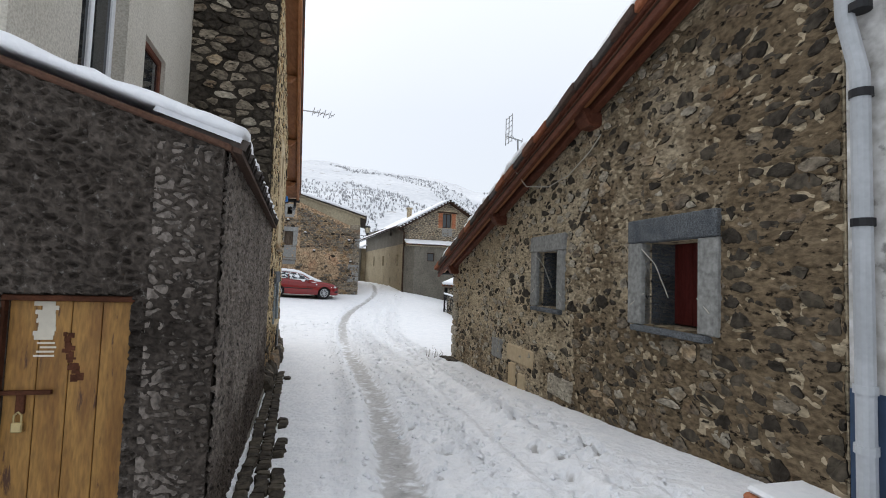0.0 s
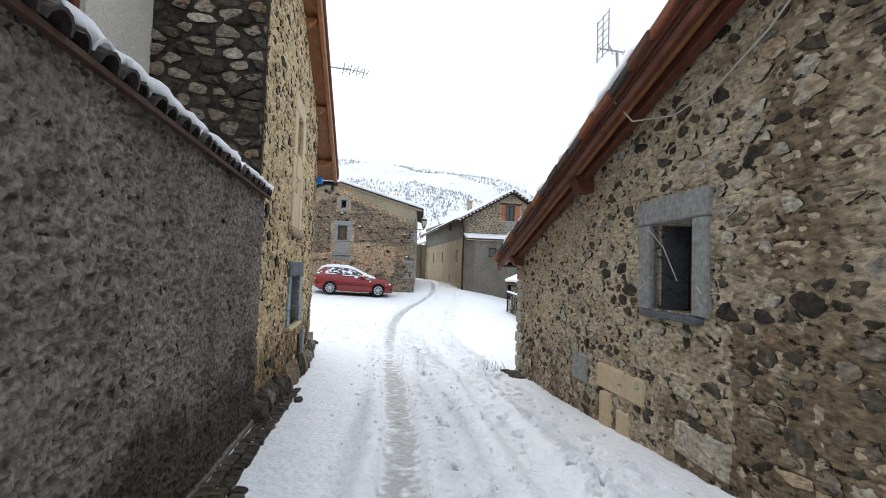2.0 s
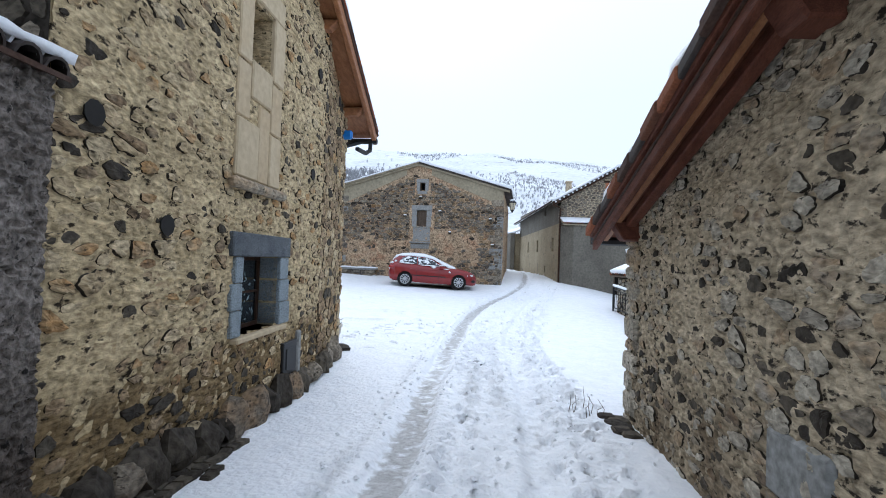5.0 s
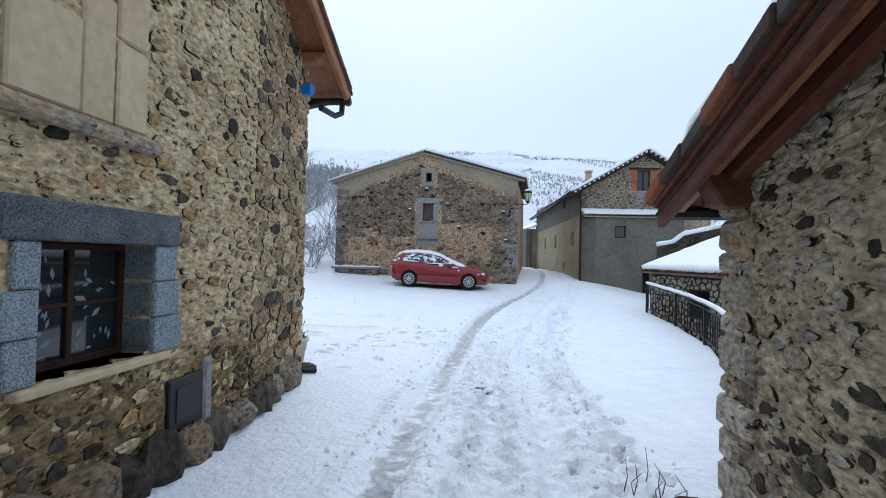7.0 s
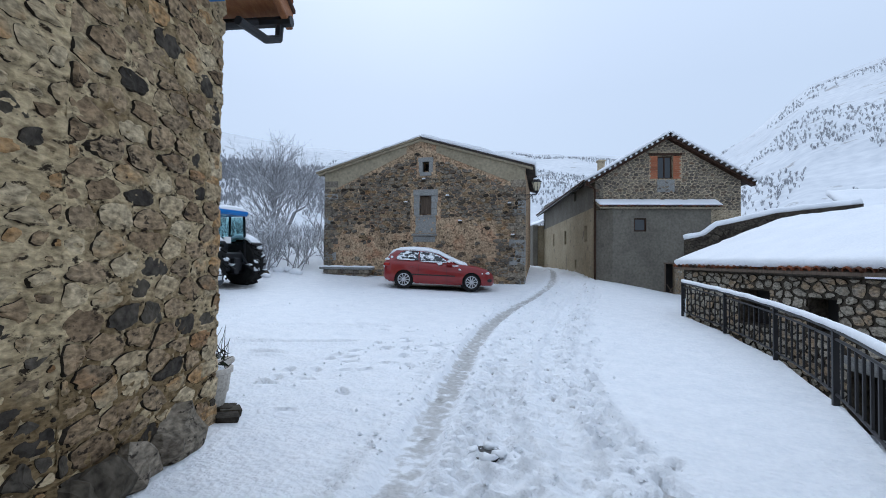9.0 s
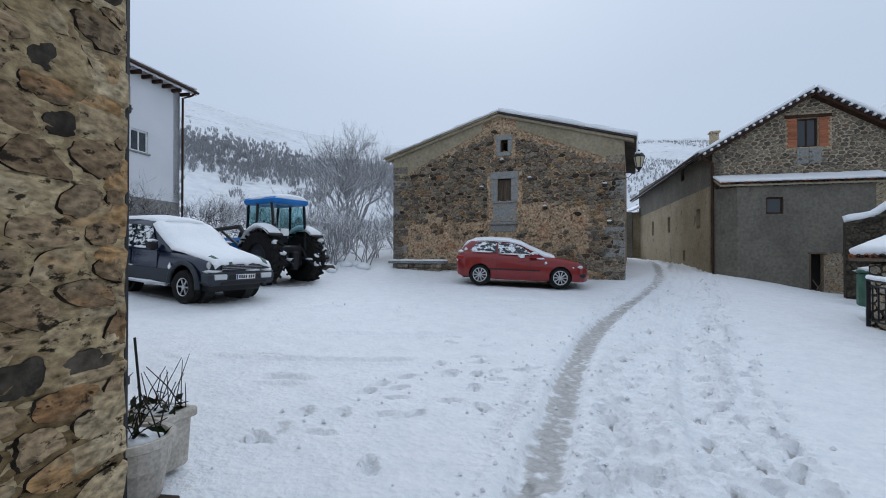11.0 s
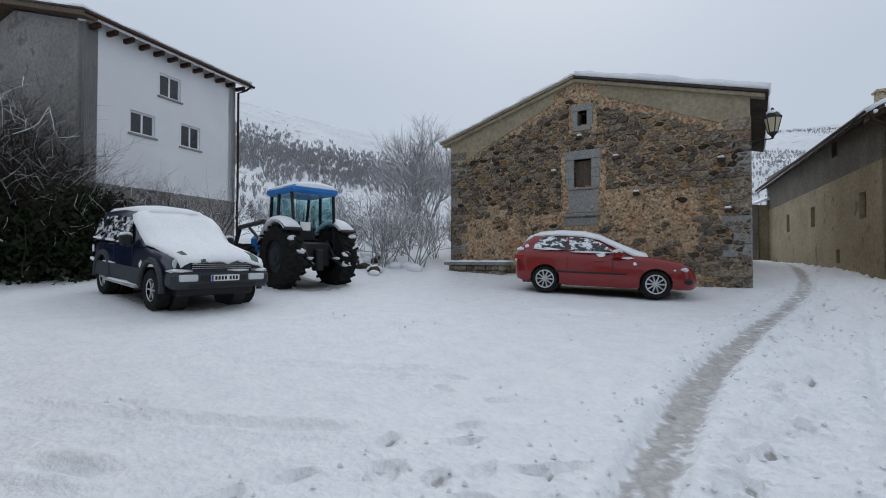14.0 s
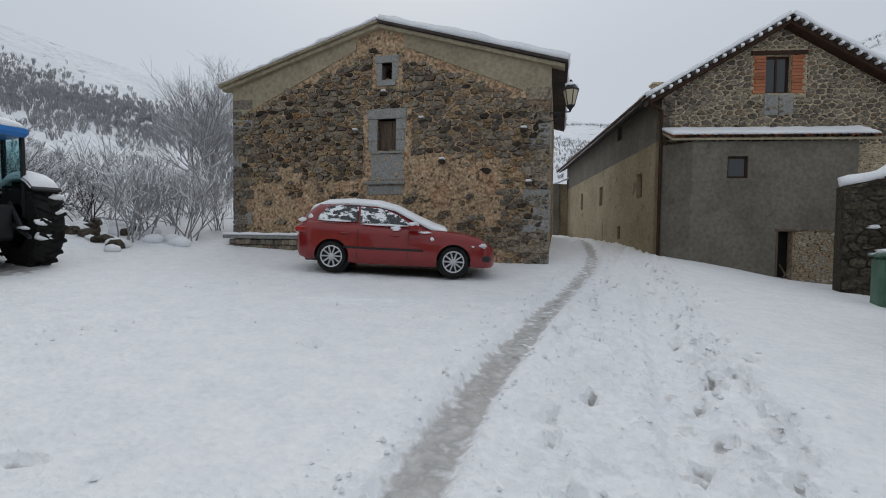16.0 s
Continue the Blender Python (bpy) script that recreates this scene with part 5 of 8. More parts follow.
tube(bm, [FK.at(K_LEN + 0.075, z, -0.11) for z in (-0.75, 1.0, 3.0, 3.5)] + [FL.at(7.0, 3.68, 0.0)], 0.048, 10)
part("pipe", bm, "blackplastic", drain)
for z in (0.3, 1.9, 3.0):
    bm = bmesh.new()
    tube(bm, [FK.at(K_LEN + 0.075, z, -0.11), FK.at(K_LEN + 0.075, z + 0.04, -0.11)], 0.058, 10)
    part("bracket", bm, "blackmetal", drain)

# -- cream house set back behind the shed --
FC = Face((-4.12, 7.652), LEFT_D, (1, 0))
cream = thing("cream_house", "cream rendered house with white window and small wooden window", "house")
part("upper_wall", slab(FC, [(-4.55, 3.0), (-4.10, 3.0), (-4.10, 7.2), (-4.55, 7.2)], [], 0, -0.4), "cream", cream)
part("wall", slab(FC, [(-4.10, -0.5), (-0.02, -0.5), (-0.02, 7.2), (-4.10, 7.2)], [(-3.6, -2.6, 3.15, 4.8), (-2.05, -1.25, 3.35, 4.26)], 0, -0.4), "cream", cream)
window(cream, FC, (-3.6, -2.6), (3.15, 4.8), -0.12, "white", cols=2, bar=0.07)
window(cream, FC, (-2.05, -1.25), (3.35, 4.26), -0.05, "redwood", cols=1, bar=0.08)
bm = bmesh.new()
FC.box(bm, (-3.75, -2.55), (3.05, 3.14), (-0.1, 0.22), 0.02)
part("window_board", bm, "oldwood", cream)

# -- lean-to shed with the yellow door --
shed = thing("rendered_shed", "lean-to shed in dark roughcast render with worn yellow door", "shed")
S0 = -5.16
FS = Face((-2.841, 8.018), (-0.2926, 0.9562), (1, 0))
part("street_wall", slab(FS, [(S0, -0.8), (0.0, -0.8), (0.0, 2.27), (S0, 2.28)], [], 0.0, -0.35), "smoothcast", shed)
rough_skin("render_skin", FS, S0, -0.005, -0.75, lambda u: 2.275 + 0.0 * u, 0.0165, 0.021, "smoothcast", shed, seed=2, freq=12.0, damp=lambda u, v: min(0.9, max(0.0, 0.75 - 0.95 * (v - 0.0))))
bm = bmesh.new()
lathe(bm, [(0.02, -0.1), (0.05, 0.0), (0.055, 0.006)], 8, FS.matrix() @ Matrix.Translation((-1.5, 0.012, 1.835)) @ pose(0, 0, 0, -90))
part("drain_hole", bm, "hole", shed)
FF = Face(FS.at(S0, 0, 0.01)[:2], (-0.972, -0.235), (0, -1))
part("front_wall", slab(FF, [(0.0, -0.8), (2.6, -0.8), (2.6, 3.09), (0.0, 2.28)], [(0.44, 1.03, -0.3, 1.38)], -0.03, -0.3), "roughcast", shed)
part("wall_foot", sloped(FS, (S0 + 0.02, -0.02), (-0.55, -0.75), (0.0, 0.05), 0.4, 0.02), "grey", shed)
rough_skin("render_skin", FF, 0.0, 2.4, -0.6, lambda u: 2.28 + 0.312 * u, 0.012, 0.020, "roughcast", shed, [(0.43, 1.04, -0.9, 1.39)], seed=9, freq=16.0, damp=lambda u, v: 0.3 - 0.2 * v)
door = thing("door_1", "worn yellow painted shed door with rusty bolt and padlock", "door", kind="structure")
for i in range(4):
    bm = bmesh.new()
    FF.box(bm, (0.446 + i * 0.1465, 0.5885 + i * 0.1465), (-0.25, 1.352), (-0.07, -0.035), 0.003)
    part("plank", bm, "yellowdoor", door)
bm = bmesh.new()
FF.box(bm, (0.42, 1.05), (1.354, 1.385), (-0.08, 0.012), 0.005)
FF.box(bm, (1.032, 1.05), (-0.3, 1.352), (-0.08, 0.008), 0.003)
part("door_frame", bm, "rust", door)
bm = bmesh.new()
sm = random.Random(2)
for a in range(13):
    lo_ = 0.80 + sm.uniform(0.0, 0.02)
    FF.box(bm, (lo_, lo_ + sm.uniform(0.075, 0.10)), (1.325 - 0.023 * a, 1.325 - 0.023 * a + (0.024 if a < 9 else 0.010)), (-0.035, -0.0325 + 0.0004 * (a % 2)), 0.0)
part("whitewash_smear", bm, "smear", door)
bm = bmesh.new()
for k in range(26):
    t = sm.random()
    x, y, r = 0.765 - 0.09 * t + sm.gauss(0, 0.012), 1.18 - 0.27 * t, sm.uniform(0.006, 0.02)
    FF.box(bm, (x - r, x + r), (y - r * sm.uniform(0.5, 1.6), y + r), (-0.035, -0.033 + 0.0002 * (k % 5)), 0.0)
part("rust_patch", bm, "rust", door, "flaked rusty patch")
bm = bmesh.new()
FF.box(bm, (0.80, 1.06), (0.85, 0.873), (-0.035, -0.012), 0.003)
FF.box(bm, (0.92, 0.96), (0.75, 0.865), (-0.035, -0.016), 0.003)
part("bolt", bm, "rust", door)
bm = bmesh.new()
FF.box(bm, (0.915, 0.968), (0.655, 0.708), (-0.026, -0.002), 0.006)
tube(bm, [FF.at(0.924, 0.708, -0.014), FF.at(0.924, 0.745, -0.014), FF.at(0.941, 0.762, -0.014), FF.at(0.959, 0.745, -0.014), FF.at(0.959, 0.708, -0.014)], 0.0055, 6)
part("padlock", bm, "brass", door)
part("verge_board", sloped(FF, (-0.04, 2.6), (2.25, 3.075), (-0.35, 0.05), 0.04), "tile", shed)
sl = (FF.d * 1 + Vector((0, 0, 0.312))).normalized()
e0, e1 = FS.at(S0 - 0.03, 2.27, 0.10), FS.at(0.02, 2.26, 0.10)
barrel_tiles(shed, e0, e1, sl, 0.5, 0.080, 0.175, mat="darktile", seed=3)
barrel_tiles(shed, e0 + sl * 0.03 + Vector((0, 0, 0.035)), e1 + sl * 0.03 + Vector((0, 0, 0.035)), sl, 0.5, 0.084, 0.175, mat="snow", seed=3, name="tile_snow")
bm = bmesh.new()
vs = [bm.verts.new(q) for q in (e0 - Vector((0, 0, .03)), e1 - Vector((0, 0, .03)), e1 + sl * 2.75, e0 + sl * 2.75)]
bm.faces.new(vs)
g = bmesh.ops.extrude_face_region(bm, geom=bm.faces[:])
bmesh.ops.translate(bm, vec=(0, 0, 0.03), verts=[q for q in g["geom"] if isinstance(q, bmesh.types.BMVert)])
part("roof_deck", bm, "tile", shed)
snow_slab("roof_snow", [e0 + Vector((0, -0.02, 0.07)), e1 + Vector((0, 0.0, 0.07)), e1 + sl * 2.7 + Vector((0, 0, 0.05)), e0 + sl * 2.7 + Vector((0, -0.02, 0.05))], 0.07, shed, 5, step=0.1, edge=0.03)

# cobbled gutter along the foot of the shed and the stone house
gutter = thing("cobbled_gutter", "damp cobbled gutter along the foot of the walls", "gutter", kind="structure")
cr = random.Random(31)
cob = []
for q in range(6):
    bm = bmesh.new()
    box(bm, (-0.065, -0.055, -0.05), (0.065, 0.055, 0.02), 0.014)
    for v in bm.verts:
        v.co += Vector((cr.uniform(-0.012, 0.012), cr.uniform(-0.012, 0.012), cr.uniform(-0.006, 0.006)))
    cob.append(mesh_of(bm, "cobble", "darkstone"))
cnt = 0
uu = -6.5
while uu < 2.0:
    for k in range(3):
        w = 0.13 + k * 0.125 + cr.uniform(-0.015, 0.015)
        if w > 0.30 + 0.14 * noise.noise((uu * 1.3, 0, 4)) + (0.1 if uu < -2 else 0):
            continue
        p = FS.at(uu + cr.uniform(-0.02, 0.02), 0, w)
        ob = new("cobble", cob[cr.randrange(6)])
        ob.location = (p.x, p.y, height_at(p.x, p.y) + 0.012)
        ob.rotation_euler = (cr.uniform(-0.1, 0.1), cr.uniform(-0.1, 0.1), math.atan2(LEFT_D[1], LEFT_D[0]) + cr.uniform(-0.2, 0.2))
        ob.parent = gutter
    uu += 0.13

# -- right stone house: its gable flanks the street --
FR = Face((2.588, 3.3), (-0.2344, 0.9721), (-1, 0))
right_house = thing("low_stone_house", "low grey rubble stone house with red-brown eaves and two stone-framed windows", "house")
R_TOP = lambda u: 4.58 - 0.30 * u
def r_damp(u, v):
    """How wet the right-hand wall is: by the downpipe, and along its foot."""
    foot_ = max(0.0, 0.75 - 0.7 * max(0.0, v - (0.75 if u < 3.4 else -0.1)))
    return min(0.9, max(0.9 * (1 - smooth01(u, 0.7, 1.7)), 0.42 * (1 - smooth01(u, 2.8, 4.4)), foot_ * (1 - 0.55 * smooth01(u, 3.2, 4.6))))


R_WIN = [(1.22, 1.98, 1.12, 1.98), (3.84, 4.50, 1.13, 1.98)]
r_out = [(0.02, -1.3), (9.45, -1.3), (9.45, R_TOP(9.45)), (0.02, R_TOP(0))]
part("wall", slab(FR, r_out, R_WIN, 0, -0.6), "mortar", right_house)
rough_skin("mortar_skin", FR, 0.03, 9.44, -0.9, lambda u: 4.56 - 0.30 * u, 0.036, 0.017, "mortar", right_house, R_WIN, 14, 8.0, 0.001, r_damp)
rwide = [(1.0, 2.22, 1.08, 2.26), (3.6, 4.74, 1.06, 2.24)]
# Darkstone colours real dark stones and paints the shade of recessed ones.
rubble(right_house, FR, r_out, rwide, 0.22, 0.125, [("stone", None), ("dampstone", lambda u, v: r_damp(u, v) * 1.2), ("darkstone", lambda u, v: 0.8 if u < 1.0 else (0.5 if v < 0.7 else 0.33) * (1 if u < 6.5 else 0.45))], 9, proud=(0.012, 0.038), gap=(0.000, 0.045), near=(4.2, 1.2), keep=lambda u, v, r: r.random() < (0.78 if u < 1.2 or v < 0.5 else 0.64) and noise.noise((u * 1.3, v * 1.5, 4)) > -0.45)
for i, (a, b, c, d) in enumerate(R_WIN):
    rwn = thing("window_%d" % (3 + i), "deep window with dressed grey stone surround and dark red shutter inside", "window", kind="structure")
    surround(rwn, FR, (a, b), (c, d), 0.22, 0.24, ("dressed", "dressed" if i else "slate"), w=(-0.07, 0.05), sill="slate", quoins=1, seed=20 + i)
    for x in ((a - 0.10, a), (b, b + 0.10)):
        bm = bmesh.new()
        FR.box(bm, x, (c, d), (-0.42, -0.075), 0.006)
        part("reveal_lining", bm, "slate", rwn)
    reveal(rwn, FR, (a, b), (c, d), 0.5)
    for k in range(3):
        bm = bmesh.new()
        x = a + (b - a) * k / 3
        FR.box(bm, (x + 0.004, a + (b - a) * (k + 1) / 3 - 0.004), (c + 0.02, d), (-0.40, -0.36), 0.006)
        part("shutter_board", bm, "redpaint" if i == 0 else "darkwood", rwn)
    bm = bmesh.new()
    tube(bm, [FR.at(b + 0.02, d - 0.05, 0.05), FR.at(b - 0.12, d - 0.22, -0.02), FR.at(b - 0.2, c + 0.3, -0.12)], 0.006, 5)
    tube(bm, [FR.at(b + 0.16, c + 0.2, 0.06), FR.at(b - 0.02, c + 0.33, 0.03)], 0.006, 5)
    tube(bm, [FR.at(a - 0.15, c + 0.2, 0.06), FR.at(a + 0.02, c + 0.32, 0.03)], 0.006, 5)
    part("tie_wire", bm, "cable", rwn)
# pale blocks and the hatch at the foot
for nm, a, b, c, d, mt in (("utility_cover", 5.95, 6.5, 0.02, 0.42, "dressed"), ("pale_block", 4.6, 5.7, 0.12, 0.42, "pale"), ("pale_block", 5.3, 5.62, -0.35, 0.10, "pale"), ("pale_block", 4.9, 5.2, -0.4, -0.02, "pale"), ("pale_block", 3.4, 4.1, -0.1, 0.2, "stone")):
    bm = bmesh.new()
    FR.box(bm, (a, b), (c, d), (-0.1, 0.035), 0.03)
    for q in bm.verts:
        q.co.z += 0.03 * noise.noise(q.co * 3)
    part(nm, bm, mt, right_house)
for nm, w, dz, th, mt in (("soffit_board", (-0.5, 0.34), 0.02, 0.035, "redwood"), ("barge_board", (0.32, 0.385), -0.13, 0.16, "redwood"), ("barge_moulding", (0.34, 0.42), 0.03, 0.05, "redwood"), ("barge_fillet", (0.30, 0.40), -0.04, 0.03, "darkwood"), ("roof_slab", (-6, 0.40), 0.085, 0.05, "tile")):
    part(nm, sloped(FR, (-0.3, 9.8), (R_TOP(-0.3) + dz, R_TOP(9.8) + dz), w, th), mt, right_house)
part("rafter", sloped(FR, (0.0, 9.5), (R_TOP(0) - 0.09, R_TOP(9.5) - 0.09), (0.05, 0.16), 0.105, 0.012), "redwood", right_house)
part("rafter", sloped(FR, (-0.2, 9.7), (R_TOP(-0.2) - 0.045, R_TOP(9.7) - 0.045), (0.21, 0.27), 0.06, 0.008), "orangewood", right_house)
for uu in (2.95, 6.05, 9.2):
    beam_end(right_house, FR, uu, R_TOP(uu) + 0.02, 0.31, 0.25)
for i in range(27):
    uu = -0.28 + i * 0.375
    bm = sloped(FR, (uu, uu + 0.36), (R_TOP(uu) + 0.075, R_TOP(uu + 0.36) + 0.06), (0.30, 0.455 + 0.01 * (i % 3)), 0.11, 0.012)
    part("verge_tile", bm, "tile" if i % 3 else "darktile", right_house)
snow_slab("roof_snow", [FR.at(-0.3, R_TOP(-0.3) + 0.16, 0.43), FR.at(9.85, R_TOP(9.85) + 0.16, 0.43), FR.at(9.85, R_TOP(9.85) + 0.16, -5.5), FR.at(-0.3, R_TOP(-0.3) + 0.16, -5.5)], 0.10, right_house, 8, step=0.16)
FRE = Face(FR.at(9.45, 0, 0)[:2], (0.9721, 0.2344), (0, 1))
part("end_wall", slab(FRE, [(0, -2.2), (6, -2.2), (6, 1.7), (0, 1.7)], [], 0.0, -0.5), "mortar", right_house)
rr = random.Random(77)
z, k = -0.7, 0
while z < 1.6:
    h = rr.uniform(0.14, 0.3)
    ln = rr.uniform(0.35, 0.6) if k % 2 else rr.uniform(0.2, 0.3)
    bm = bmesh.new()
    FR.box(bm, (9.49 - ln, 9.5), (z, z + h - 0.02), (-0.5, 0.03 + rr.uniform(0, 0.03)), 0.03)
    for q in bm.verts:
        q.co += Vector((noise.noise(q.co * 5), noise.noise(q.co * 5 + Vector((9, 0, 0))), 0)) * 0.03
    part("quoin", bm, "stone", right_house)
    z, k = z + h, k + 1
bm = bmesh.new()
tube(bm, [FR.at(9.78, R_TOP(9.8) + 0.0, w) for w in (0.3, -5)], 0.065, 8)
part("gutter", bm, "blackplastic", right_house)

wet = thing("wet_flagstones", "wet dark flagstones bare of snow at the house corner", "stones")
for k in range(9):
    bm = bmesh.new()
    uu, ww = 8.75 + 0.085 * k, 0.09 + 0.05 * (k % 3) + rr.uniform(0, 0.06)
    FR.box(bm, (-0.09, 0.09), (-0.05, 0.03), (-0.10, 0.10), 0.02)
    gp = FR.at(uu, 0, ww)
    for q in bm.verts:
        q.co += FR.d * uu + FR.n * ww + Vector((rr.uniform(-0.015, 0.015), rr.uniform(-0.015, 0.015), height_at(gp.x, gp.y) + rr.uniform(-0.006, 0.006)))
    part("flagstone", bm, "darkstone", wet)
stems = thing("dry_stems", "dry weed stems standing in the snow by the house corner", "weeds")
for k in range(9):
    gp = FR.at(9.3 + rr.uniform(0.0, 0.6), 0, 0.25 + rr.uniform(0.0, 0.6))
    zz = height_at(gp.x, gp.y) - 0.03
    bm = bmesh.new()
    tube(bm, [(gp.x, gp.y, zz), (gp.x + rr.uniform(-0.03, 0.03), gp.y, zz + 0.12), (gp.x + rr.uniform(-0.09, 0.09), gp.y + 0.03, zz + rr.uniform(0.16, 0.3))], 0.005, 4, taper=0.002)
    part("stem", bm, "oldwood", stems)

# -- white house beside it, with grey downpipe --
FP = Face((2.60, 3.30), (0.2344, -0.9721), (-1, 0))
peel = thing("whitewashed_house", "peeling whitewashed house with navy painted skirting", "house")
part("wall", slab(FP, [(0, 0.95), (6, 0.95), (6, 6.5), (0, 6.5)], [], 0.03, -0.5), "peel", peel)
part("skirting", slab(FP, [(0, -0.8), (6, -0.8), (6, 0.95), (0, 0.95)], [], 0.034, -0.5), "navy", peel)
pipe = thing("downpipe", "light grey plastic rainwater downpipe with brackets", "downpipe")
bm = bmesh.new()
tube(bm, [FP.at(0.14, -0.3, 0.1), FP.at(0.13, 2.9, 0.1), FP.at(0.06, 3.3, 0.12), FP.at(0.04, 5.0, 0.14)], 0.052, 12)
part("pipe", bm, "pvc", pipe)
for z in (0.6, 0.95, 1.95, 2.75, 3.3):
    bm = bmesh.new()
    tube(bm, [FP.at(0.135, z, 0.1), FP.at(0.135, z + 0.05, 0.1)], 0.062, 12)
    FP.box(bm, (0.12, 0.15), (z + 0.01, z + 0.04), (0, 0.1))
    part("bracket", bm, "pvc" if z < 1 else "blackmetal", pipe)
bm = bmesh.new()
FP.box(bm, (-0.35, 0.12), (0.14, 0.2), (0.0, 0.5), 0.02)
stp = tagged(part("stone_ledge", bm, "brick"), "snow-dusted brick ledge at the foot of the wall", "ledge")
bm = bmesh.new()
FP.box(bm, (-0.34, 0.11), (0.2, 0.25), (0.0, 0.48), 0.03)
part("snow_cap", bm, "snow", stp)

# -- the barn --
FB = Face((-10, 30.05), (1, 0.177), (0, -1))
barn = thing("stone_barn", "old stone barn with crumbling ochre render and snowy roof", "barn")
BL, BR, BZ, BA = -4.65, 4.72, 5.23, 6.59
B_TOP = lambda u: BA - (BA - BZ) * abs(u - 0.05) / (4.7)
B_HOLES = [(0.0, 0.55, 3.12, 4.02), (0.12, 0.42, 5.08, 5.56)]
b_out = [(BL, -0.4), (BR, -0.4), (BR, B_TOP(BR)), (0.05, BA), (BL, B_TOP(BL))]
part("wall", slab(FB, b_out, B_HOLES, 0, -0.6), "barnrender", barn)
rough_skin("render_skin", FB, BL + 0.02, BR - 0.02, -0.3, lambda u: B_TOP(u) - 0.05, 0.06, 0.016, "barnrender", barn, B_HOLES, 33, 5.0, 0.004)


def barn_bare(u, v, rnd):
    """Where the render has fallen off and the stones show."""
    top = v > B_TOP(u) - 0.62 - 0.10 * abs(u) - 0.25 * noise.noise((u * 0.9, 0, 3))
    mid = noise.noise((u * 0.55, v * 0.55, 11)) + 0.35 * noise.noise((u * 1.7, v * 1.7, 5))
    low = (0.30 if u < -1.5 else 0.5) if v < 2.5 + 0.35 * math.sin(u) + 0.12 * abs(u) else -0.75
    return not top and (mid > low or rnd.random() < 0.10 or u > 3.5 or u < -4.2)


rubble(barn, FB, b_out, [(-0.42, 0.98, 2.2, 4.3), (-0.15, 0.72, 4.85, 5.8)], 0.26, 0.14, [("barnstone", None), ("dampstone", lambda u, v: 0.3), ("oldwarm", lambda u, v: 0.2), ("darkstone", lambda u, v: 0.07)], 21, proud=(0.03, 0.08), gap=(0.000, 0.014), near=(1.5, 2.5), keep=barn_bare)
surround(barn, FB, (0.0, 0.55), (3.12, 4.02), 0.3, 0.28, ("dressed", "dressed"), sill="dressed", quoins=3, seed=31)
surround(barn, FB, (0.12, 0.42), (5.08, 5.56), 0.2, 0.2, ("dressed", "dressed"), sill="dressed", quoins=1, seed=32, sillh=0.16)
reveal(barn, FB, (0.12, 0.42), (5.08, 5.56))
for k in range(3):
    bm = bmesh.new()
    FB.box(bm, (0.0 + k * 0.183, 0.18 + k * 0.183), (3.12, 4.02), (-0.26, -0.22), 0.006)
    part("hatch_board", bm, "oldwood", barn)
bm = bmesh.new()
FB.box(bm, (-0.2, 0.78), (2.32, 3.06), (-0.05, 0.02), 0.02)
part("blocking_slab", bm, "dressed", barn)
bm = bmesh.new()
FB.box(bm, (-0.35, 0.82), (2.2, 2.30), (-0.05, 0.10), 0.02)
part("corbel_ledge", bm, "dressed", barn)
bm = bmesh.new()
FB.box(bm, (-0.3, 0.75), (1.9, 2.19), (-0.05, 0.03), 0.03)
part("dressed_block", bm, "dressed", barn)
br = random.Random(41)
for side in (0, 1):
    z, k = 0.0, 0
    while z < 4.6:
        h = br.uniform(0.26, 0.42)
        ln = br.uniform(0.5, 0.75) if k % 2 else br.uniform(0.3, 0.42)
        x = (BL - 0.02, BL + ln) if side == 0 else (BR - ln, BR + 0.02)
        bm = bmesh.new()
        FB.box(bm, x, (z, z + h - 0.012), (-0.5, 0.03 + br.uniform(0, 0.02)), 0.02)
        part("quoin", bm, "dressed" if br.random() < 0.6 else "barnstone", barn)
        z, k = z + h, k + 1
for s in (-1, 1):
    ue = BL if s < 0 else BR
    band = [(0.05 + s * 0.7, B_TOP(0.75) - 0.42), (ue, B_TOP(ue) - (1.05 if s < 0 else 0.95)), (ue, B_TOP(ue) - 0.03), (0.05 + s * 0.7, B_TOP(0.75) - 0.03)]
    part("plaster_band", slab(FB, band, [], 0.036, 0.002), "beige", barn, "beige plaster band under the eaves")
# corbel stones with snow on them
for a, b in ((1.88, 2.85), (4.2, 2.22), (1.3, 3.98), (0.2, 4.75), (-0.65, 3.72), (4.05, 3.6)):
    bm = bmesh.new()
    FB.box(bm, (a - 0.09, a + 0.09), (b - 0.1, b), (-0.05, 0.16), 0.03)
    part("corbel_stone", bm, "darkstone", barn)
    bm = bmesh.new()
    FB.box(bm, (a - 0.08, a + 0.08), (b, b + 0.06), (0.0, 0.15), 0.028)
    part("snow_cap", bm, "snow", barn)
depth = 8.0
for s in (-1, 1):
    ue = 0.05 + s * 5.0
    ze = BA - (BA - BZ) * 5.0 / 4.7
    part("cornice", sloped(FB, (0.05, ue), (BA - 0.1, ze - 0.1), (-0.1, 0.16), 0.11, 0.015), "beige", barn)
    part("roof_edge", sloped(FB, (0.05, ue + s * 0.08), (BA + 0.015, ze - 0.005), (-depth, 0.24), 0.07, 0.012), "beige" if s < 0 else "darktile", barn)
    snow_slab("roof_snow", [FB.at(0.05, BA + 0.085, 0.27), FB.at(ue + s * 0.1, ze + 0.065, 0.27), FB.at(ue + s * 0.1, ze + 0.065, -depth), FB.at(0.05, BA + 0.085, -depth)], 0.07 if s < 0 else 0.19, barn, 13 + s, step=0.25)
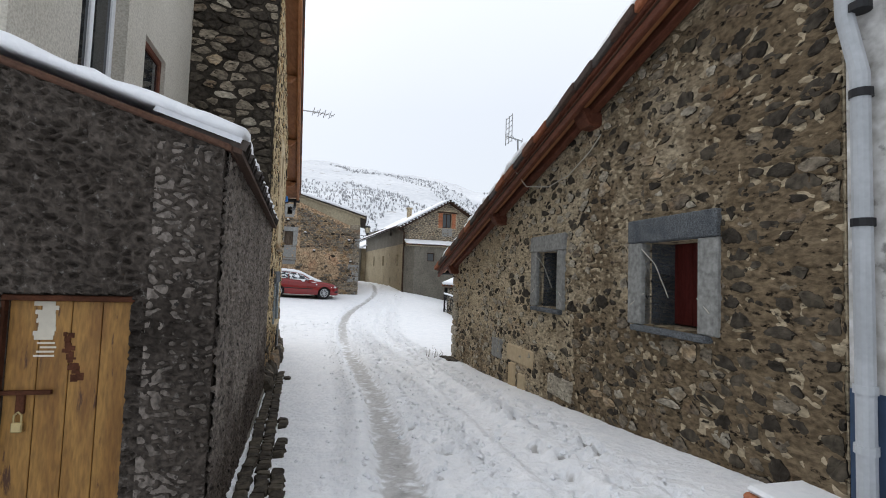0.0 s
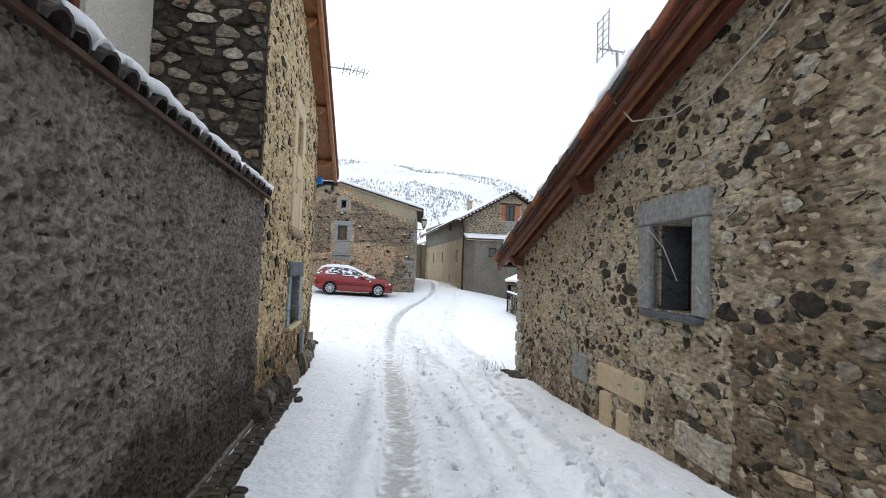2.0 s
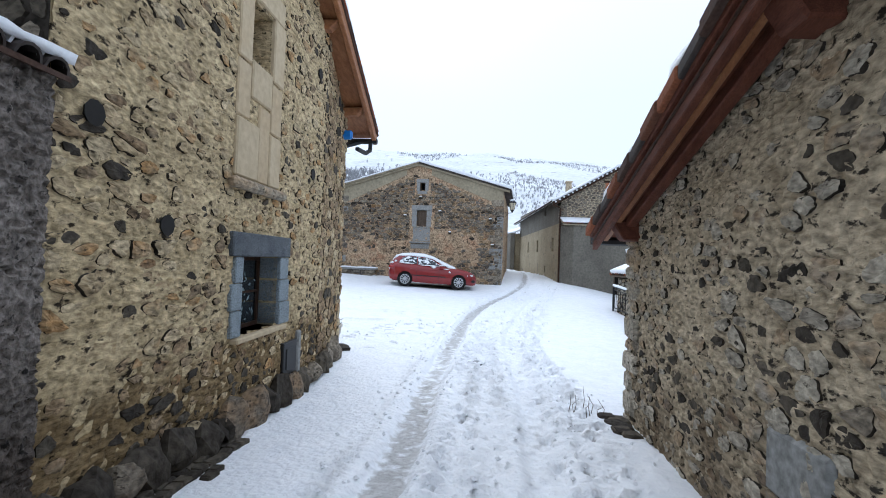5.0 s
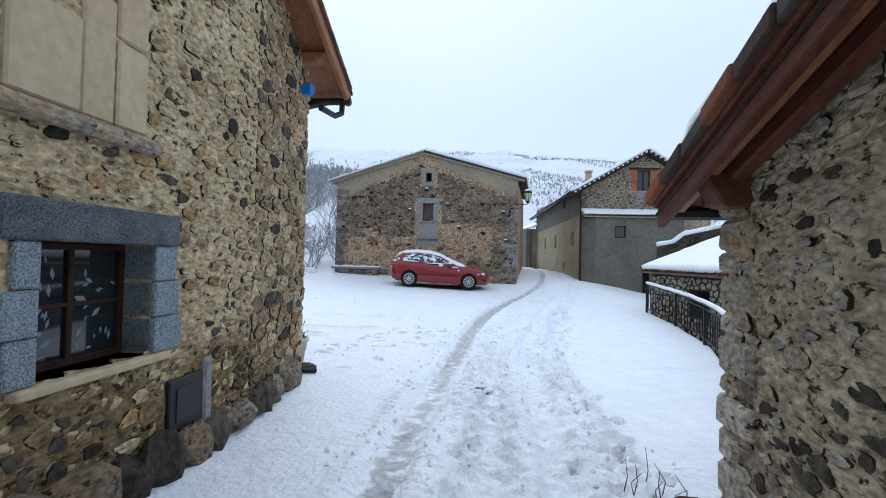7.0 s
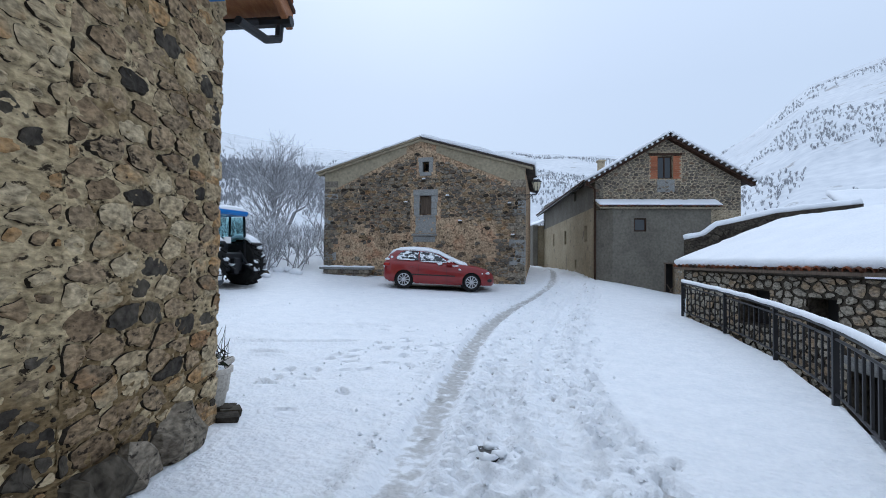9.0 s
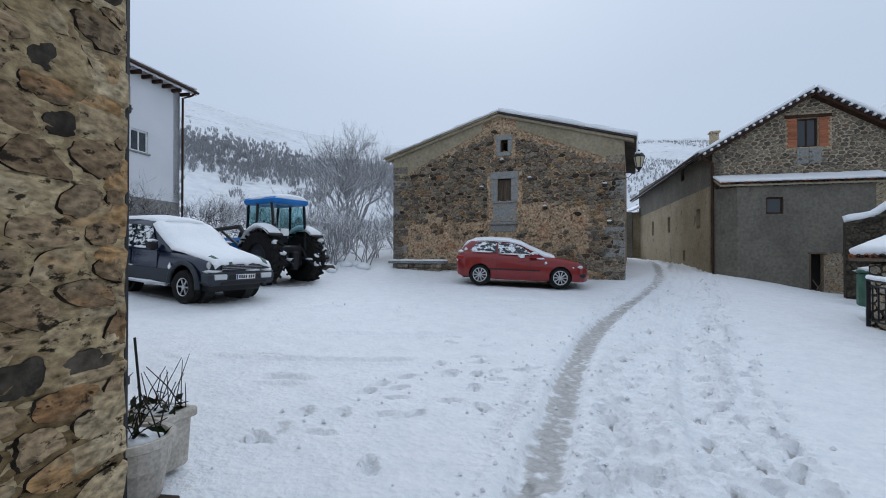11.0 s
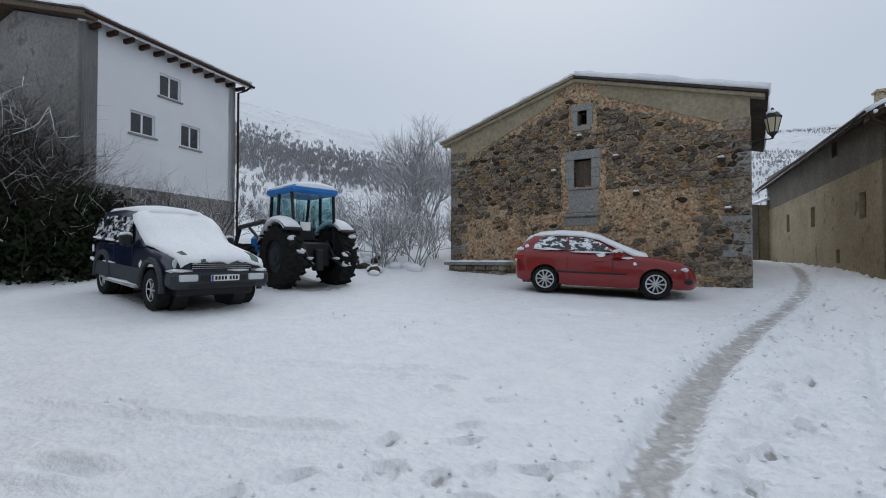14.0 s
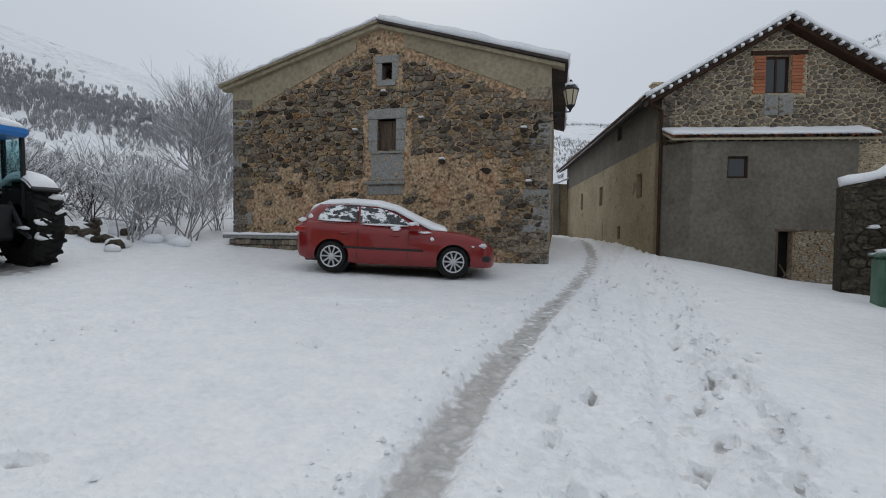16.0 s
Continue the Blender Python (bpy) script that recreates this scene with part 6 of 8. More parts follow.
FBR = Face(FB.at(BR, 0, 0)[:2], (-0.1743, 0.9847), (1, 0))
part("side_wall", slab(FBR, [(0, -0.4), (depth, -0.4), (depth, 5.05), (0, 5.05)], [], 0.0, -0.5), "barnrender", barn)
FBL = Face(FB.at(BL, 0, 0)[:2], (-0.1743, 0.9847), (-1, 0))
part("side_wall", slab(FBL, [(0, -0.4), (depth, -0.4), (depth, 5.05), (0, 5.05)], [], 0.0, -0.5), "barnrender", barn)
bench = thing("stone_bench", "low stone bench with a snowy slab against the barn", "bench")
for i in range(9):
    for j in range(2):
        bm = bmesh.new()
        FB.box(bm, (-4.55 + i * 0.25 + 0.1 * j, -4.31 + i * 0.25 + 0.1 * j), (0.3 + j * 0.17, 0.455 + j * 0.17), (0.1, 0.5 + 0.02 * (i % 3)), 0.02)
        part("stone", bm, "barnstone", bench)
bm = bmesh.new()
FB.box(bm, (-4.62, -2.1), (0.64, 0.74), (0.03, 0.58), 0.02)
part("seat_slab", bm, "dressed", bench)
snow_slab("snow_cap", [FB.at(-4.62, 0.74, 0.58), FB.at(-2.1, 0.74, 0.58), FB.at(-2.1, 0.74, 0.05), FB.at(-4.62, 0.74, 0.05)], 0.07, bench, 4, step=0.1)

# -- far house with the plastered annex --
FH = Face((-2.73, 34.4), (0.9496, 0.3134), (0, -1))
far_house = thing("gabled_house", "gabled stone house with brick-framed attic window and yellowed side wall", "house")
H_W, H_A, H_Z = 6.75, 6.98, 5.0
H_TOP = lambda u: H_A - (H_A - H_Z) * abs(u - H_W / 2) / (H_W / 2)
h_out = [(0, -0.8), (H_W, -0.8), (H_W, H_Z), (H_W / 2, H_A), (0, H_Z)]
part("gable_wall", slab(FH, h_out, [(2.93, 3.63, 5.1, 6.2)], 0, -0.4), "mortar", far_house)
rubble(far_house, FH, [(0, 3.6), (H_W, 3.6), (H_W, H_Z), (H_W / 2, H_A), (0, H_Z)], [(2.55, 4.05, 5.0, 6.4)], 0.24, 0.14, "barnstone", 51, proud=(0.004, 0.03), gap=(0.008, 0.022))
window(far_house, FH, (2.93, 3.63), (5.1, 6.2), -0.12, "darkwood", cols=2, bar=0.06)
for s in (0, 1):
    for k in range(11):
        bm = bmesh.new()
        x = (2.57 + 0.05 * (k % 2), 2.92) if s == 0 else (3.64, 3.99 - 0.05 * (k % 2))
        FH.box(bm, x, (5.1 + k * 0.1, 5.19 + k * 0.1), (-0.2, 0.03), 0.006)
        part("brick", bm, "brick", far_house)
bm = bmesh.new()
FH.box(bm, (2.5, 4.06), (6.21, 6.33), (-0.2, 0.06), 0.015)
part("lintel", bm, "darkwood", far_house)
for a in (2.9, 3.32):
    bm = bmesh.new()
    FH.box(bm, (a, a + 0.4), (4.45, 5.06), (-0.1, 0.025), 0.02)
    part("dressed_block", bm, "dressed", far_house)
FHS = Face((-2.73, 34.4), (-0.3134, 0.9496), (-1, 0))
HS_WIN = [(1.6, 2.2, 2.15, 2.98), (7.1, 7.7, 2.2, 3.05), (11.5, 12.1, 2.2, 3.1), (4.2, 4.85, 4.6, 5.4), (4.1, 4.5, 0.7, 1.2)]
part("side_wall", slab(FHS, [(0.0, -0.6), (17, -0.6), (17, 3.75), (0.0, 3.75)], [q for q in HS_WIN if q[3] < 3.7], 0.0, -0.4), "ochre", far_house)
part("side_wall_upper", slab(FHS, [(0.0, 3.75), (17, 3.75), (17, 5.75), (0.0, 5.0)], [HS_WIN[3]], 0.0, -0.4), "grey", far_house)
for a, b, c, d in HS_WIN:
    window(far_house, FHS, (a, b), (c, d), -0.15, "oldwood", cols=1, bar=0.05)
for s in (-1, 1):
    ue = H_W / 2 + s * (H_W / 2 + 0.5)
    ze = H_A - (H_A - H_Z) * (H_W / 2 + 0.5) / (H_W / 2)
    part("barge_board", sloped(FH, (H_W / 2, ue), (H_A + 0.0, ze + 0.0), (-0.05, 0.34), 0.16, 0.015), "darkwood", far_house)
    part("roof_slab", sloped(FH, (H_W / 2, ue), (H_A + 0.17, ze + 0.17), (-17.2, 0.42), 0.06, 0.01), "darktile", far_house)
    snow_slab("roof_snow", [FH.at(H_W / 2, H_A + 0.235, 0.45), FH.at(ue + s * 0.05, ze + 0.23, 0.45), FH.at(ue, ze + 0.235, -17), FH.at(H_W / 2, H_A + 0.235, -17)], 0.15, far_house, 23 + s, step=0.3)
    n = 32
    for i in range(n):
        t0 = i / n
        uu, zz = H_W / 2 + (ue - H_W / 2) * t0, H_A + (ze - H_A) * t0
        bm = bmesh.new()
        FH.box(bm, (uu - 0.05, uu + 0.05), (zz + 0.13, zz + 0.215), (0.2, 0.47), 0.02)
        part("verge_tile", bm, "snow" if i % 2 else "darktile", far_house)
bm = bmesh.new()
tube(bm, [FH.at(-0.55, 5.0, 0.38), FHS.at(17, 5.0, 0.6)], 0.06, 8)
tube(bm, [FH.at(-0.5, 4.95, 0.38), FH.at(-0.4, 4.75, 0.3), FH.at(-0.02, 4.6, 0.1), FH.at(-0.02, 0.2, 0.1)], 0.05, 8)
part("gutter", bm, "darkwood", far_house)
bm = bmesh.new()
FH.box(bm, (1.7, 2.05), (6.0, 7.2), (-6.3, -5.9), 0.02)
FH.box(bm, (1.64, 2.11), (7.2, 7.3), (-6.36, -5.84), 0.02)
part("chimney", bm, "mortar", far_house)
annex = thing("house_annex", "grey cement annex with small window and snowy tiled roof", "annex")
FX = Face((-2.48, 33.65), (0.9496, 0.3134), (0, -1))
X_HOLES = [(1.57, 2.13, 2.52, 3.14), (2.97, 4.56, -0.9, 1.09)]
part("wall", slab(FX, [(0.6, -0.9), (5.0, -0.9), (5.0, 3.56), (0.6, 3.56)], X_HOLES, 0.0, -0.3), "grey", annex)
FX2 = Face((-2.72, 34.36), (FX.at(0.6, 0, 0).x + 2.72, FX.at(0.6, 0, 0).y - 34.36), (0, -1))
part("corner_wall", slab(FX2, [(0, -0.8), (0.98, -0.8), (0.98, 3.56), (0, 3.56)], [], -0.004, -0.3), "grey", annex)
window(annex, FX, (1.57, 2.13), (2.52, 3.14), -0.06, "darkwood", cols=1, bar=0.06)
bm = bmesh.new()
FX.box(bm, (3.42, 4.56), (-0.9, 1.09), (-0.3, -0.06))
part("infill", bm, "stone", annex)
rubble(annex, Face(FX.at(0, 0, -0.06)[:2], (0.9496, 0.3134), (0, -1)), [(3.44, -0.6), (4.55, -0.6), (4.55, 1.05), (3.44, 1.05)], [], 0.2, 0.13, "stone", 61, proud=(0.01, 0.03))
reveal(annex, FX, (2.97, 3.42), (-0.9, 1.09), 0.4)
bm = bmesh.new()
FX.box(bm, (2.9, 3.46), (1.03, 1.10), (-0.1, 0.02), 0.01)
FX.box(bm, (2.93, 2.99), (-0.6, 1.05), (-0.1, 0.015), 0.01)
part("door_frame", bm, "oldwood", annex)
bm = bmesh.new()
tube(bm, [FX.at(3.02, -0.45, 0.05), FX.at(3.36, 0.1, 0.05)], 0.02, 6)
tube(bm, [FX.at(3.36, -0.45, 0.05), FX.at(3.02, 0.1, 0.05)], 0.02, 6)
part("door_brace", bm, "oldwood", annex)
ra, rb = FX.at(0.0, 3.62, 0.12), FX.at(5.5, 3.62, 0.12)
rs = (-FX.n + Vector((0, 0, 0.42))).normalized()
bm = bmesh.new()
vs = [bm.verts.new(q) for q in (ra - Vector((0, 0, 0.05)), rb - Vector((0, 0, 0.05)), rb + rs * 1.0 - Vector((0, 0, 0.05)), ra + rs * 1.0 - Vector((0, 0, 0.05)))]
bm.faces.new(vs)
g = bmesh.ops.extrude_face_region(bm, geom=bm.faces[:])
bmesh.ops.translate(bm, vec=(0, 0, 0.06), verts=[q for q in g["geom"] if isinstance(q, bmesh.types.BMVert)])
part("roof_deck", bm, "beige", annex)
barrel_tiles(annex, ra + Vector((0, 0, 0.03)), rb + Vector((0, 0, 0.03)), rs, 0.4, 0.08, 0.19, seed=9)
snow_slab("roof_snow", [ra + Vector((0, 0, 0.1)), rb + Vector((0, 0, 0.1)), rb + rs * 0.95 + Vector((0, 0, 0.06)), ra + rs * 0.95 + Vector((0, 0, 0.06))], 0.09, annex, 6, step=0.12)
# house farther along the lane
lane_house = thing("lane_house", "grey rendered house at the lane's bend with snowy roof", "house")
FN = Face((-8.6, 50.2), (-0.42, 0.907), (1, -0.3))
part("wall", slab(FN, [(-0.5, -0.6), (9, -0.6), (9, 4.1), (-0.5, 4.1)], [(1.0, 1.7, 1.4, 2.4)], 0, -0.4), "grey", lane_house)
reveal(lane_house, FN, (1.0, 1.7), (1.4, 2.4), 0.2)
FN2 = Face((-8.4, 50.0), (0.85, 0.5), (0, -1))
part("end_wall", slab(FN2, [(0, -0.6), (5, -0.6), (5, 4.1), (0, 4.1)], [], 0, -0.4), "ochre", lane_house)
snow_slab("roof_snow", [(-8.2, 49.6, 4.2), (-12.8, 59, 4.2), (-8.5, 61, 6.0), (-4.0, 51.8, 6.0)], 0.15, lane_house, 3, step=0.5)

# -- white three-storey house --
FW = Face((-21.58, 19.24), (-0.3733, 0.9277), (1, 0))
white_house = thing("white_house", "white three-storey house with grey gable and snowy roof", "house")
W_WIN = [(2.6, 3.5, 7.02, 7.9), (1.5, 2.45, 5.35, 6.17), (3.52, 4.42, 5.3, 6.22)]
part("front_wall", slab(FW, [(0, 3.4), (6.25, 3.4), (6.25, 8.85), (0, 8.85)], W_WIN, 0, -0.4), "white", white_house)
part("front_base", slab(FW, [(0, 0.0), (6.25, 0.0), (6.25, 3.4), (0, 3.4)], [], -0.003, -0.4), "grey2", white_house)
for a, b, c, d in W_WIN:
    q = window(white_house, FW, (a, b), (c, d), -0.06, "white", cols=2, bar=0.07)
    bm = bmesh.new()
    FW.box(bm, (a - 0.08, b + 0.08), (c - 0.07, c - 0.003), (-0.1, 0.06), 0.01)
    part("sill", bm, "dressed", white_house)
FG = Face((-21.58, 19.24), (-0.9277, -0.3733), (0.3, -1))
part("gable_wall", slab(FG, [(0, 0), (7.9, 0), (7.9, 8.6), (3.95, 9.75), (0, 8.6)], [], 0.0, -0.4), "grey2", white_house)
part("far_wall", slab(Face(FW.at(6.25, 0, 0)[:2], (-0.9277, -0.3733), (0, 1)), [(0, 0), (7.9, 0), (7.9, 8.6), (3.95, 9.75), (0, 8.6)], [], 0.0, -0.4), "grey2", white_house)
for s in (-1, 1):
    ue = 3.95 + s * 4.5
    za, ze = 9.82, 9.82 - 1.15 * 4.5 / 3.95
    part("barge_board", sloped(FG, (3.95, ue), (za, ze), (-0.05, 0.38), 0.17, 0.01), "oldwood", white_house)
    part("roof_slab", sloped(FG, (3.95, ue), (za + 0.17, ze + 0.17), (-6.7, 0.42), 0.07, 0.01), "darktile", white_house)
    snow_slab("roof_snow", [FG.at(3.95, za + 0.245, 0.36), FG.at(ue - s * 0.05, ze + 0.245, 0.36), FG.at(ue, ze + 0.25, -6.6), FG.at(3.95, za + 0.25, -6.6)], 0.10, white_house, 33 + s, step=0.3)
bm = bmesh.new()
FW.box(bm, (-0.35, 6.75), (8.55, 8.72), (0.42, 0.5), 0.01)
part("eave_fascia", bm, "white", white_house)
for i in range(12):
    bm = bmesh.new()
    FW.box(bm, (0.1 + i * 0.56, 0.22 + i * 0.56), (8.40, 8.55), (-0.05, 0.46), 0.01)
    part("rafter_end", bm, "darkwood", white_house)
bm = bmesh.new()
tube(bm, [FW.at(-0.35, 8.66, 0.55), FW.at(6.8, 8.66, 0.55)], 0.06, 8)
tube(bm, [FW.at(6.6, 8.62, 0.55), FW.at(6.5, 8.45, 0.4), FW.at(6.32, 8.3, 0.1), FW.at(6.32, 3.6, 0.1), FW.at(6.2, 3.4, 0.2), FW.at(6.2, 0.2, 0.2)], 0.05, 8)
part("gutter", bm, "darkwood", white_house)


# ---- vehicles ----
def ramp_of(rows, x, k):
    return float(np.interp(x, [r[0] for r in rows], [r[k] for r in rows]))


def shell(rows, arches, n=64, m=9):
    """A car body lofted over rows of (x, bottom, belt, half width), with round wheel arches cut out. x runs forward from the rear axle."""
    bm = bmesh.new()
    xs = np.linspace(rows[0][0], rows[-1][0], n)
    grid = []
    for x in xs:
        zb, zt, w = (ramp_of(rows, x, k) for k in (1, 2, 3))
        sec = [(w * 0.90, zb), (w * 0.975, zb + 0.08 * (zt - zb)), (w, zb + 0.3 * (zt - zb)), (w, zb + 0.5 * (zt - zb)), (w * 0.995, zb + 0.62 * (zt - zb)), (w * 0.985, zb + 0.8 * (zt - zb)), (w * 0.955, zb + 0.95 * (zt - zb)), (w * 0.90, zt), (w * 0.55, zt + 0.028), (0, zt + 0.038)]
        ring = [(x, -y, z) for y, z in sec] + [(x, y, z) for y, z in sec[-2::-1]]
        grid.append([bm.verts.new(p) for p in ring])
    for a, b in zip(grid, grid[1:]):
        for j in range(len(a) - 1):
            bm.faces.new((a[j], b[j], b[j + 1], a[j + 1]))
    bm.faces.new(grid[0])
    bm.faces.new(grid[-1][::-1])
    for cx, cz, r in arches:
        gone = [f for f in bm.faces if (f.calc_center_median().x - cx) ** 2 + (f.calc_center_median().z - cz) ** 2 < r * r and abs(f.calc_center_median().y) > 0.45]
        bmesh.ops.delete(bm, geom=gone, context="FACES")
        for v in bm.verts:
            d = math.hypot(v.co.x - cx, v.co.z - cz)
            if v.is_boundary and d < r * 1.3 and abs(v.co.y) > 0.45 and v.co.z > cz - r * 0.9:
                v.co.x, v.co.z = cx + (v.co.x - cx) * r / d, cz + (v.co.z - cz) * r / d
    bmesh.ops.recalc_face_normals(bm, faces=bm.faces[:])
    return bm


def cabin(rows, inset=0.0):
    """The glasshouse: rows of (x, belt z, roof z, half width at belt, half width at roof)."""
    bm = bmesh.new()
    grid = []
    for x, zb, zt, wb, wt in rows:
        ring = [(x, -wb, zb), (x, -(wb * 0.4 + wt * 0.6), zb + 0.62 * (zt - zb)), (x, -wt, zt - 0.03), (x, -wt * 0.8, zt), (x, 0, zt + 0.02), (x, wt * 0.8, zt), (x, wt, zt - 0.03), (x, wb * 0.4 + wt * 0.6, zb + 0.62 * (zt - zb)), (x, wb, zb)]
        grid.append([bm.verts.new(p) for p in ring])
    for a, b in zip(grid, grid[1:]):
        for j in range(len(a) - 1):
            bm.faces.new((a[j], b[j], b[j + 1], a[j + 1]))
    bmesh.ops.recalc_face_normals(bm, faces=bm.faces[:])
    return bm


def side_glass(corners, side, thick=0.012):
    """A pane from (x, z, y) corners on one flank."""
    bm = bmesh.new()
    bm.faces.new([bm.verts.new((x, side * y, z)) for x, z, y in corners])
    g = bmesh.ops.extrude_face_region(bm, geom=bm.faces[:])
    bmesh.ops.translate(bm, vec=(0, side * thick, 0), verts=[q for q in g["geom"] if isinstance(q, bmesh.types.BMVert)])
    bmesh.ops.recalc_face_normals(bm, faces=bm.faces[:])
    return bm


def wheel(parent, x, y, r, w, spokes, side, rim_r=0.66, lugs=0, rim_mat="alloy"):
    """A wheel about the y axis at axle height r; side: -1 or 1, its outer face."""
    base = Matrix.Translation((x, y, r)) @ pose(0, 0, 0, 90 * -side)
    bm = bmesh.new()
    prof = [(r * rim_r, -w / 2), (r * 0.93, -w / 2), (r, -w * 0.36), (r, w * 0.36), (r * 0.93, w / 2), (r * rim_r, w / 2 - 0.01), (r * rim_r * 0.97, w / 2 - 0.04), (r * rim_r * 0.95, -w / 2)]
    rings = [[bm.verts.new((a * math.cos(t * math.pi / 16), a * math.sin(t * math.pi / 16), b)) for t in range(32)] for a, b in prof]
    for q0, q1 in zip(rings, rings[1:] + rings[:1]):
        for j in range(32):
            bm.faces.new((q0[j], q0[(j + 1) % 32], q1[(j + 1) % 32], q1[j]))
    bmesh.ops.transform(bm, matrix=base, verts=bm.verts[:])
    bmesh.ops.recalc_face_normals(bm, faces=bm.faces[:])
    wh = part("wheel", bm, "rubber", parent)
    bm = bmesh.new()
    for k in range(lugs):
        for s in (-1, 1):
            t = 2 * math.pi * (k + 0.25 * s) / lugs
            box(bm, (-0.035, -w * 0.28, -0.02), (0.035, w * 0.28, 0.055), 0.008, pose(0, 0, 0, 0, 0, math.degrees(t)) @ Matrix.Translation((r, 0, s * w * 0.24)) @ pose(0, 0, 0, 0, 90, 0) @ pose(0, 0, 0, 0, 0, 90 + 28 * s))
    if lugs:
        bmesh.ops.transform(bm, matrix=base, verts=bm.verts[:])
        part("tread", bm, "rubber", wh)["kind"] = "stuff"
    else:
        bm.free()
    bm = bmesh.new()
    rr = r * rim_r
    lathe(bm, [(rr * 0.97, w / 2 - 0.10), (rr * 0.97, w / 2 - 0.13)], 24, base)
    part("wheel_well", bm, "blackmetal" if spokes else rim_mat, wh)
    bm = bmesh.new()
    for k in range(spokes):
        t = 360 * k / spokes
        box(bm, (rr * 0.12, -rr * 0.075, w / 2 - 0.06), (rr * 0.95, rr * 0.075, w / 2 - 0.025), 0.008, base @ pose(0, 0, 0, 0, 0, t))
    lathe(bm, [(rr * 0.25, w / 2 - 0.06), (rr * 0.24, w / 2 - 0.02), (rr * 0.1, w / 2 - 0.01)], 16, base)
    if spokes:
        q = [[(math.cos(t * math.pi / 14) * a, math.sin(t * math.pi / 14) * a, z) for t in range(28)] for a, z in ((rr, w / 2 - 0.012), (rr * 0.88, w / 2 - 0.02))]
        vs = [[bm.verts.new(base @ Vector(p)) for p in ring] for ring in q]
        for j in range(28):
            bm.faces.new((vs[0][j], vs[0][(j + 1) % 28], vs[1][(j + 1) % 28], vs[1][j]))
    else:
        lathe(bm, [(rr * 0.55, w / 2 - 0.09), (rr * 0.5, w / 2 - 0.05), (rr * 0.3, w / 2 - 0.04)], 20, base)
    part("rim", bm, rim_mat, wh)
    return wh


def snow_loft(name, rows, parent, m=13, seed=0):
    """A rounded blanket of snow over rows of (x, y0, y1, z, thickness)."""
    V, F = [], []
    for x, y0, y1, z, t in rows:
        for j in range(m):
            s = j / (m - 1)
            c = math.sin(math.pi * s) ** 0.35 if 0 < s < 1 else 0.0
            y = y0 + (y1 - y0) * s
            V.append((x + 0.02 * noise.noise((x * 4, y * 4, seed)), y, z - 0.03 * abs(2 * s - 1) ** 2 + t * c * (1 + 0.2 * noise.noise((x * 3, y * 3, seed + 5))) - (0.03 if c == 0 else 0)))
    for i in range(len(rows) - 1):
        for j in range(m - 1):
            k = i * m + j
            F.append((k, k + m, k + m + 1, k + 1))
    for i in (0, len(rows) - 1):
        F.append(tuple(i * m + j for j in range(m)))
    for i in range(len(rows) - 1):
        F.append((i * m, (i + 1) * m, (i + 1) * m + m - 1, i * m + m - 1))
    me = pydata(name, V, F, "snow")
    me.polygons.foreach_set("use_smooth", [True] * len(me.polygons))
    ob = new(name, me)
    ob.parent = parent
    bm = bmesh.new()
    bm.from_mesh(me)
    bmesh.ops.recalc_face_normals(bm, faces=bm.faces[:])
    bm.to_mesh(me)
    bm.free()
    return ob


def clump(parent, m, sx, sy, sz, seed, name="snow_patch"):
    """A small uneven patch of clinging snow."""
    bm = bmesh.new()
    bmesh.ops.create_icosphere(bm, subdivisions=2, radius=1)
    for v in bm.verts:
        v.co *= 1 + 0.75 * noise.noise(v.co * 1.9 + Vector((seed * 3.1, 0, 0)))
        v.co = m @ Vector((v.co.x * sx, v.co.y * sy, v.co.z * sz))
    return part(name, bm, "snow", parent, smooth=True)


# red hatchback
HEAD = radians(24.4)
fwd, lft = Vector((math.cos(HEAD), math.sin(HEAD), 0)), Vector((-math.sin(HEAD), math.cos(HEAD), 0))
o = Vector((-9.49, 27.60, 0))
pitch = radians(2.2)
car = thing("hatchback_car", "red five-door hatchback with snow on its roof, parked by the barn", "car", at=pose(o.x, o.y, 0.05, 0, 0, math.degrees(HEAD)) @ pose(0, 0, 0, 0, math.degrees(pitch), 0))
RW = 0.315
body_rows = [(-0.80, 0.42, 0.90, 0.60), (-0.74, 0.30, 1.00, 0.74), (-0.5, 0.22, 1.05, 0.85), (0.0, 0.19, 1.04, 0.88), (0.9, 0.18, 1.00, 0.885), (1.9, 0.18, 0.965, 0.885), (2.35, 0.18, 0.955, 0.88), (2.8, 0.19, 0.91, 0.875), (3.12, 0.20, 0.84, 0.84), (3.33, 0.20, 0.74, 0.74), (3.45, 0.22, 0.64, 0.62), (3.50, 0.26, 0.54, 0.52)]
part("body", shell(body_rows, [(0, RW, 0.37), (2.6, RW, 0.37)]), "redcar", car, smooth=True)
cab_rows = [(-0.74, 0.93, 0.98, 0.74, 0.62), (-0.58, 0.97, 1.26, 0.78, 0.60), (-0.35, 0.97, 1.43, 0.81, 0.60), (0.3, 0.96, 1.49, 0.83, 0.62), (0.9, 0.94, 1.475, 0.835, 0.62), (1.35, 0.92, 1.38, 0.835, 0.60), (1.75, 0.91, 1.17, 0.83, 0.62), (2.15, 0.90, 0.955, 0.80, 0.66)]
part("cabin", cabin(cab_rows), "redcar", car, smooth=True)
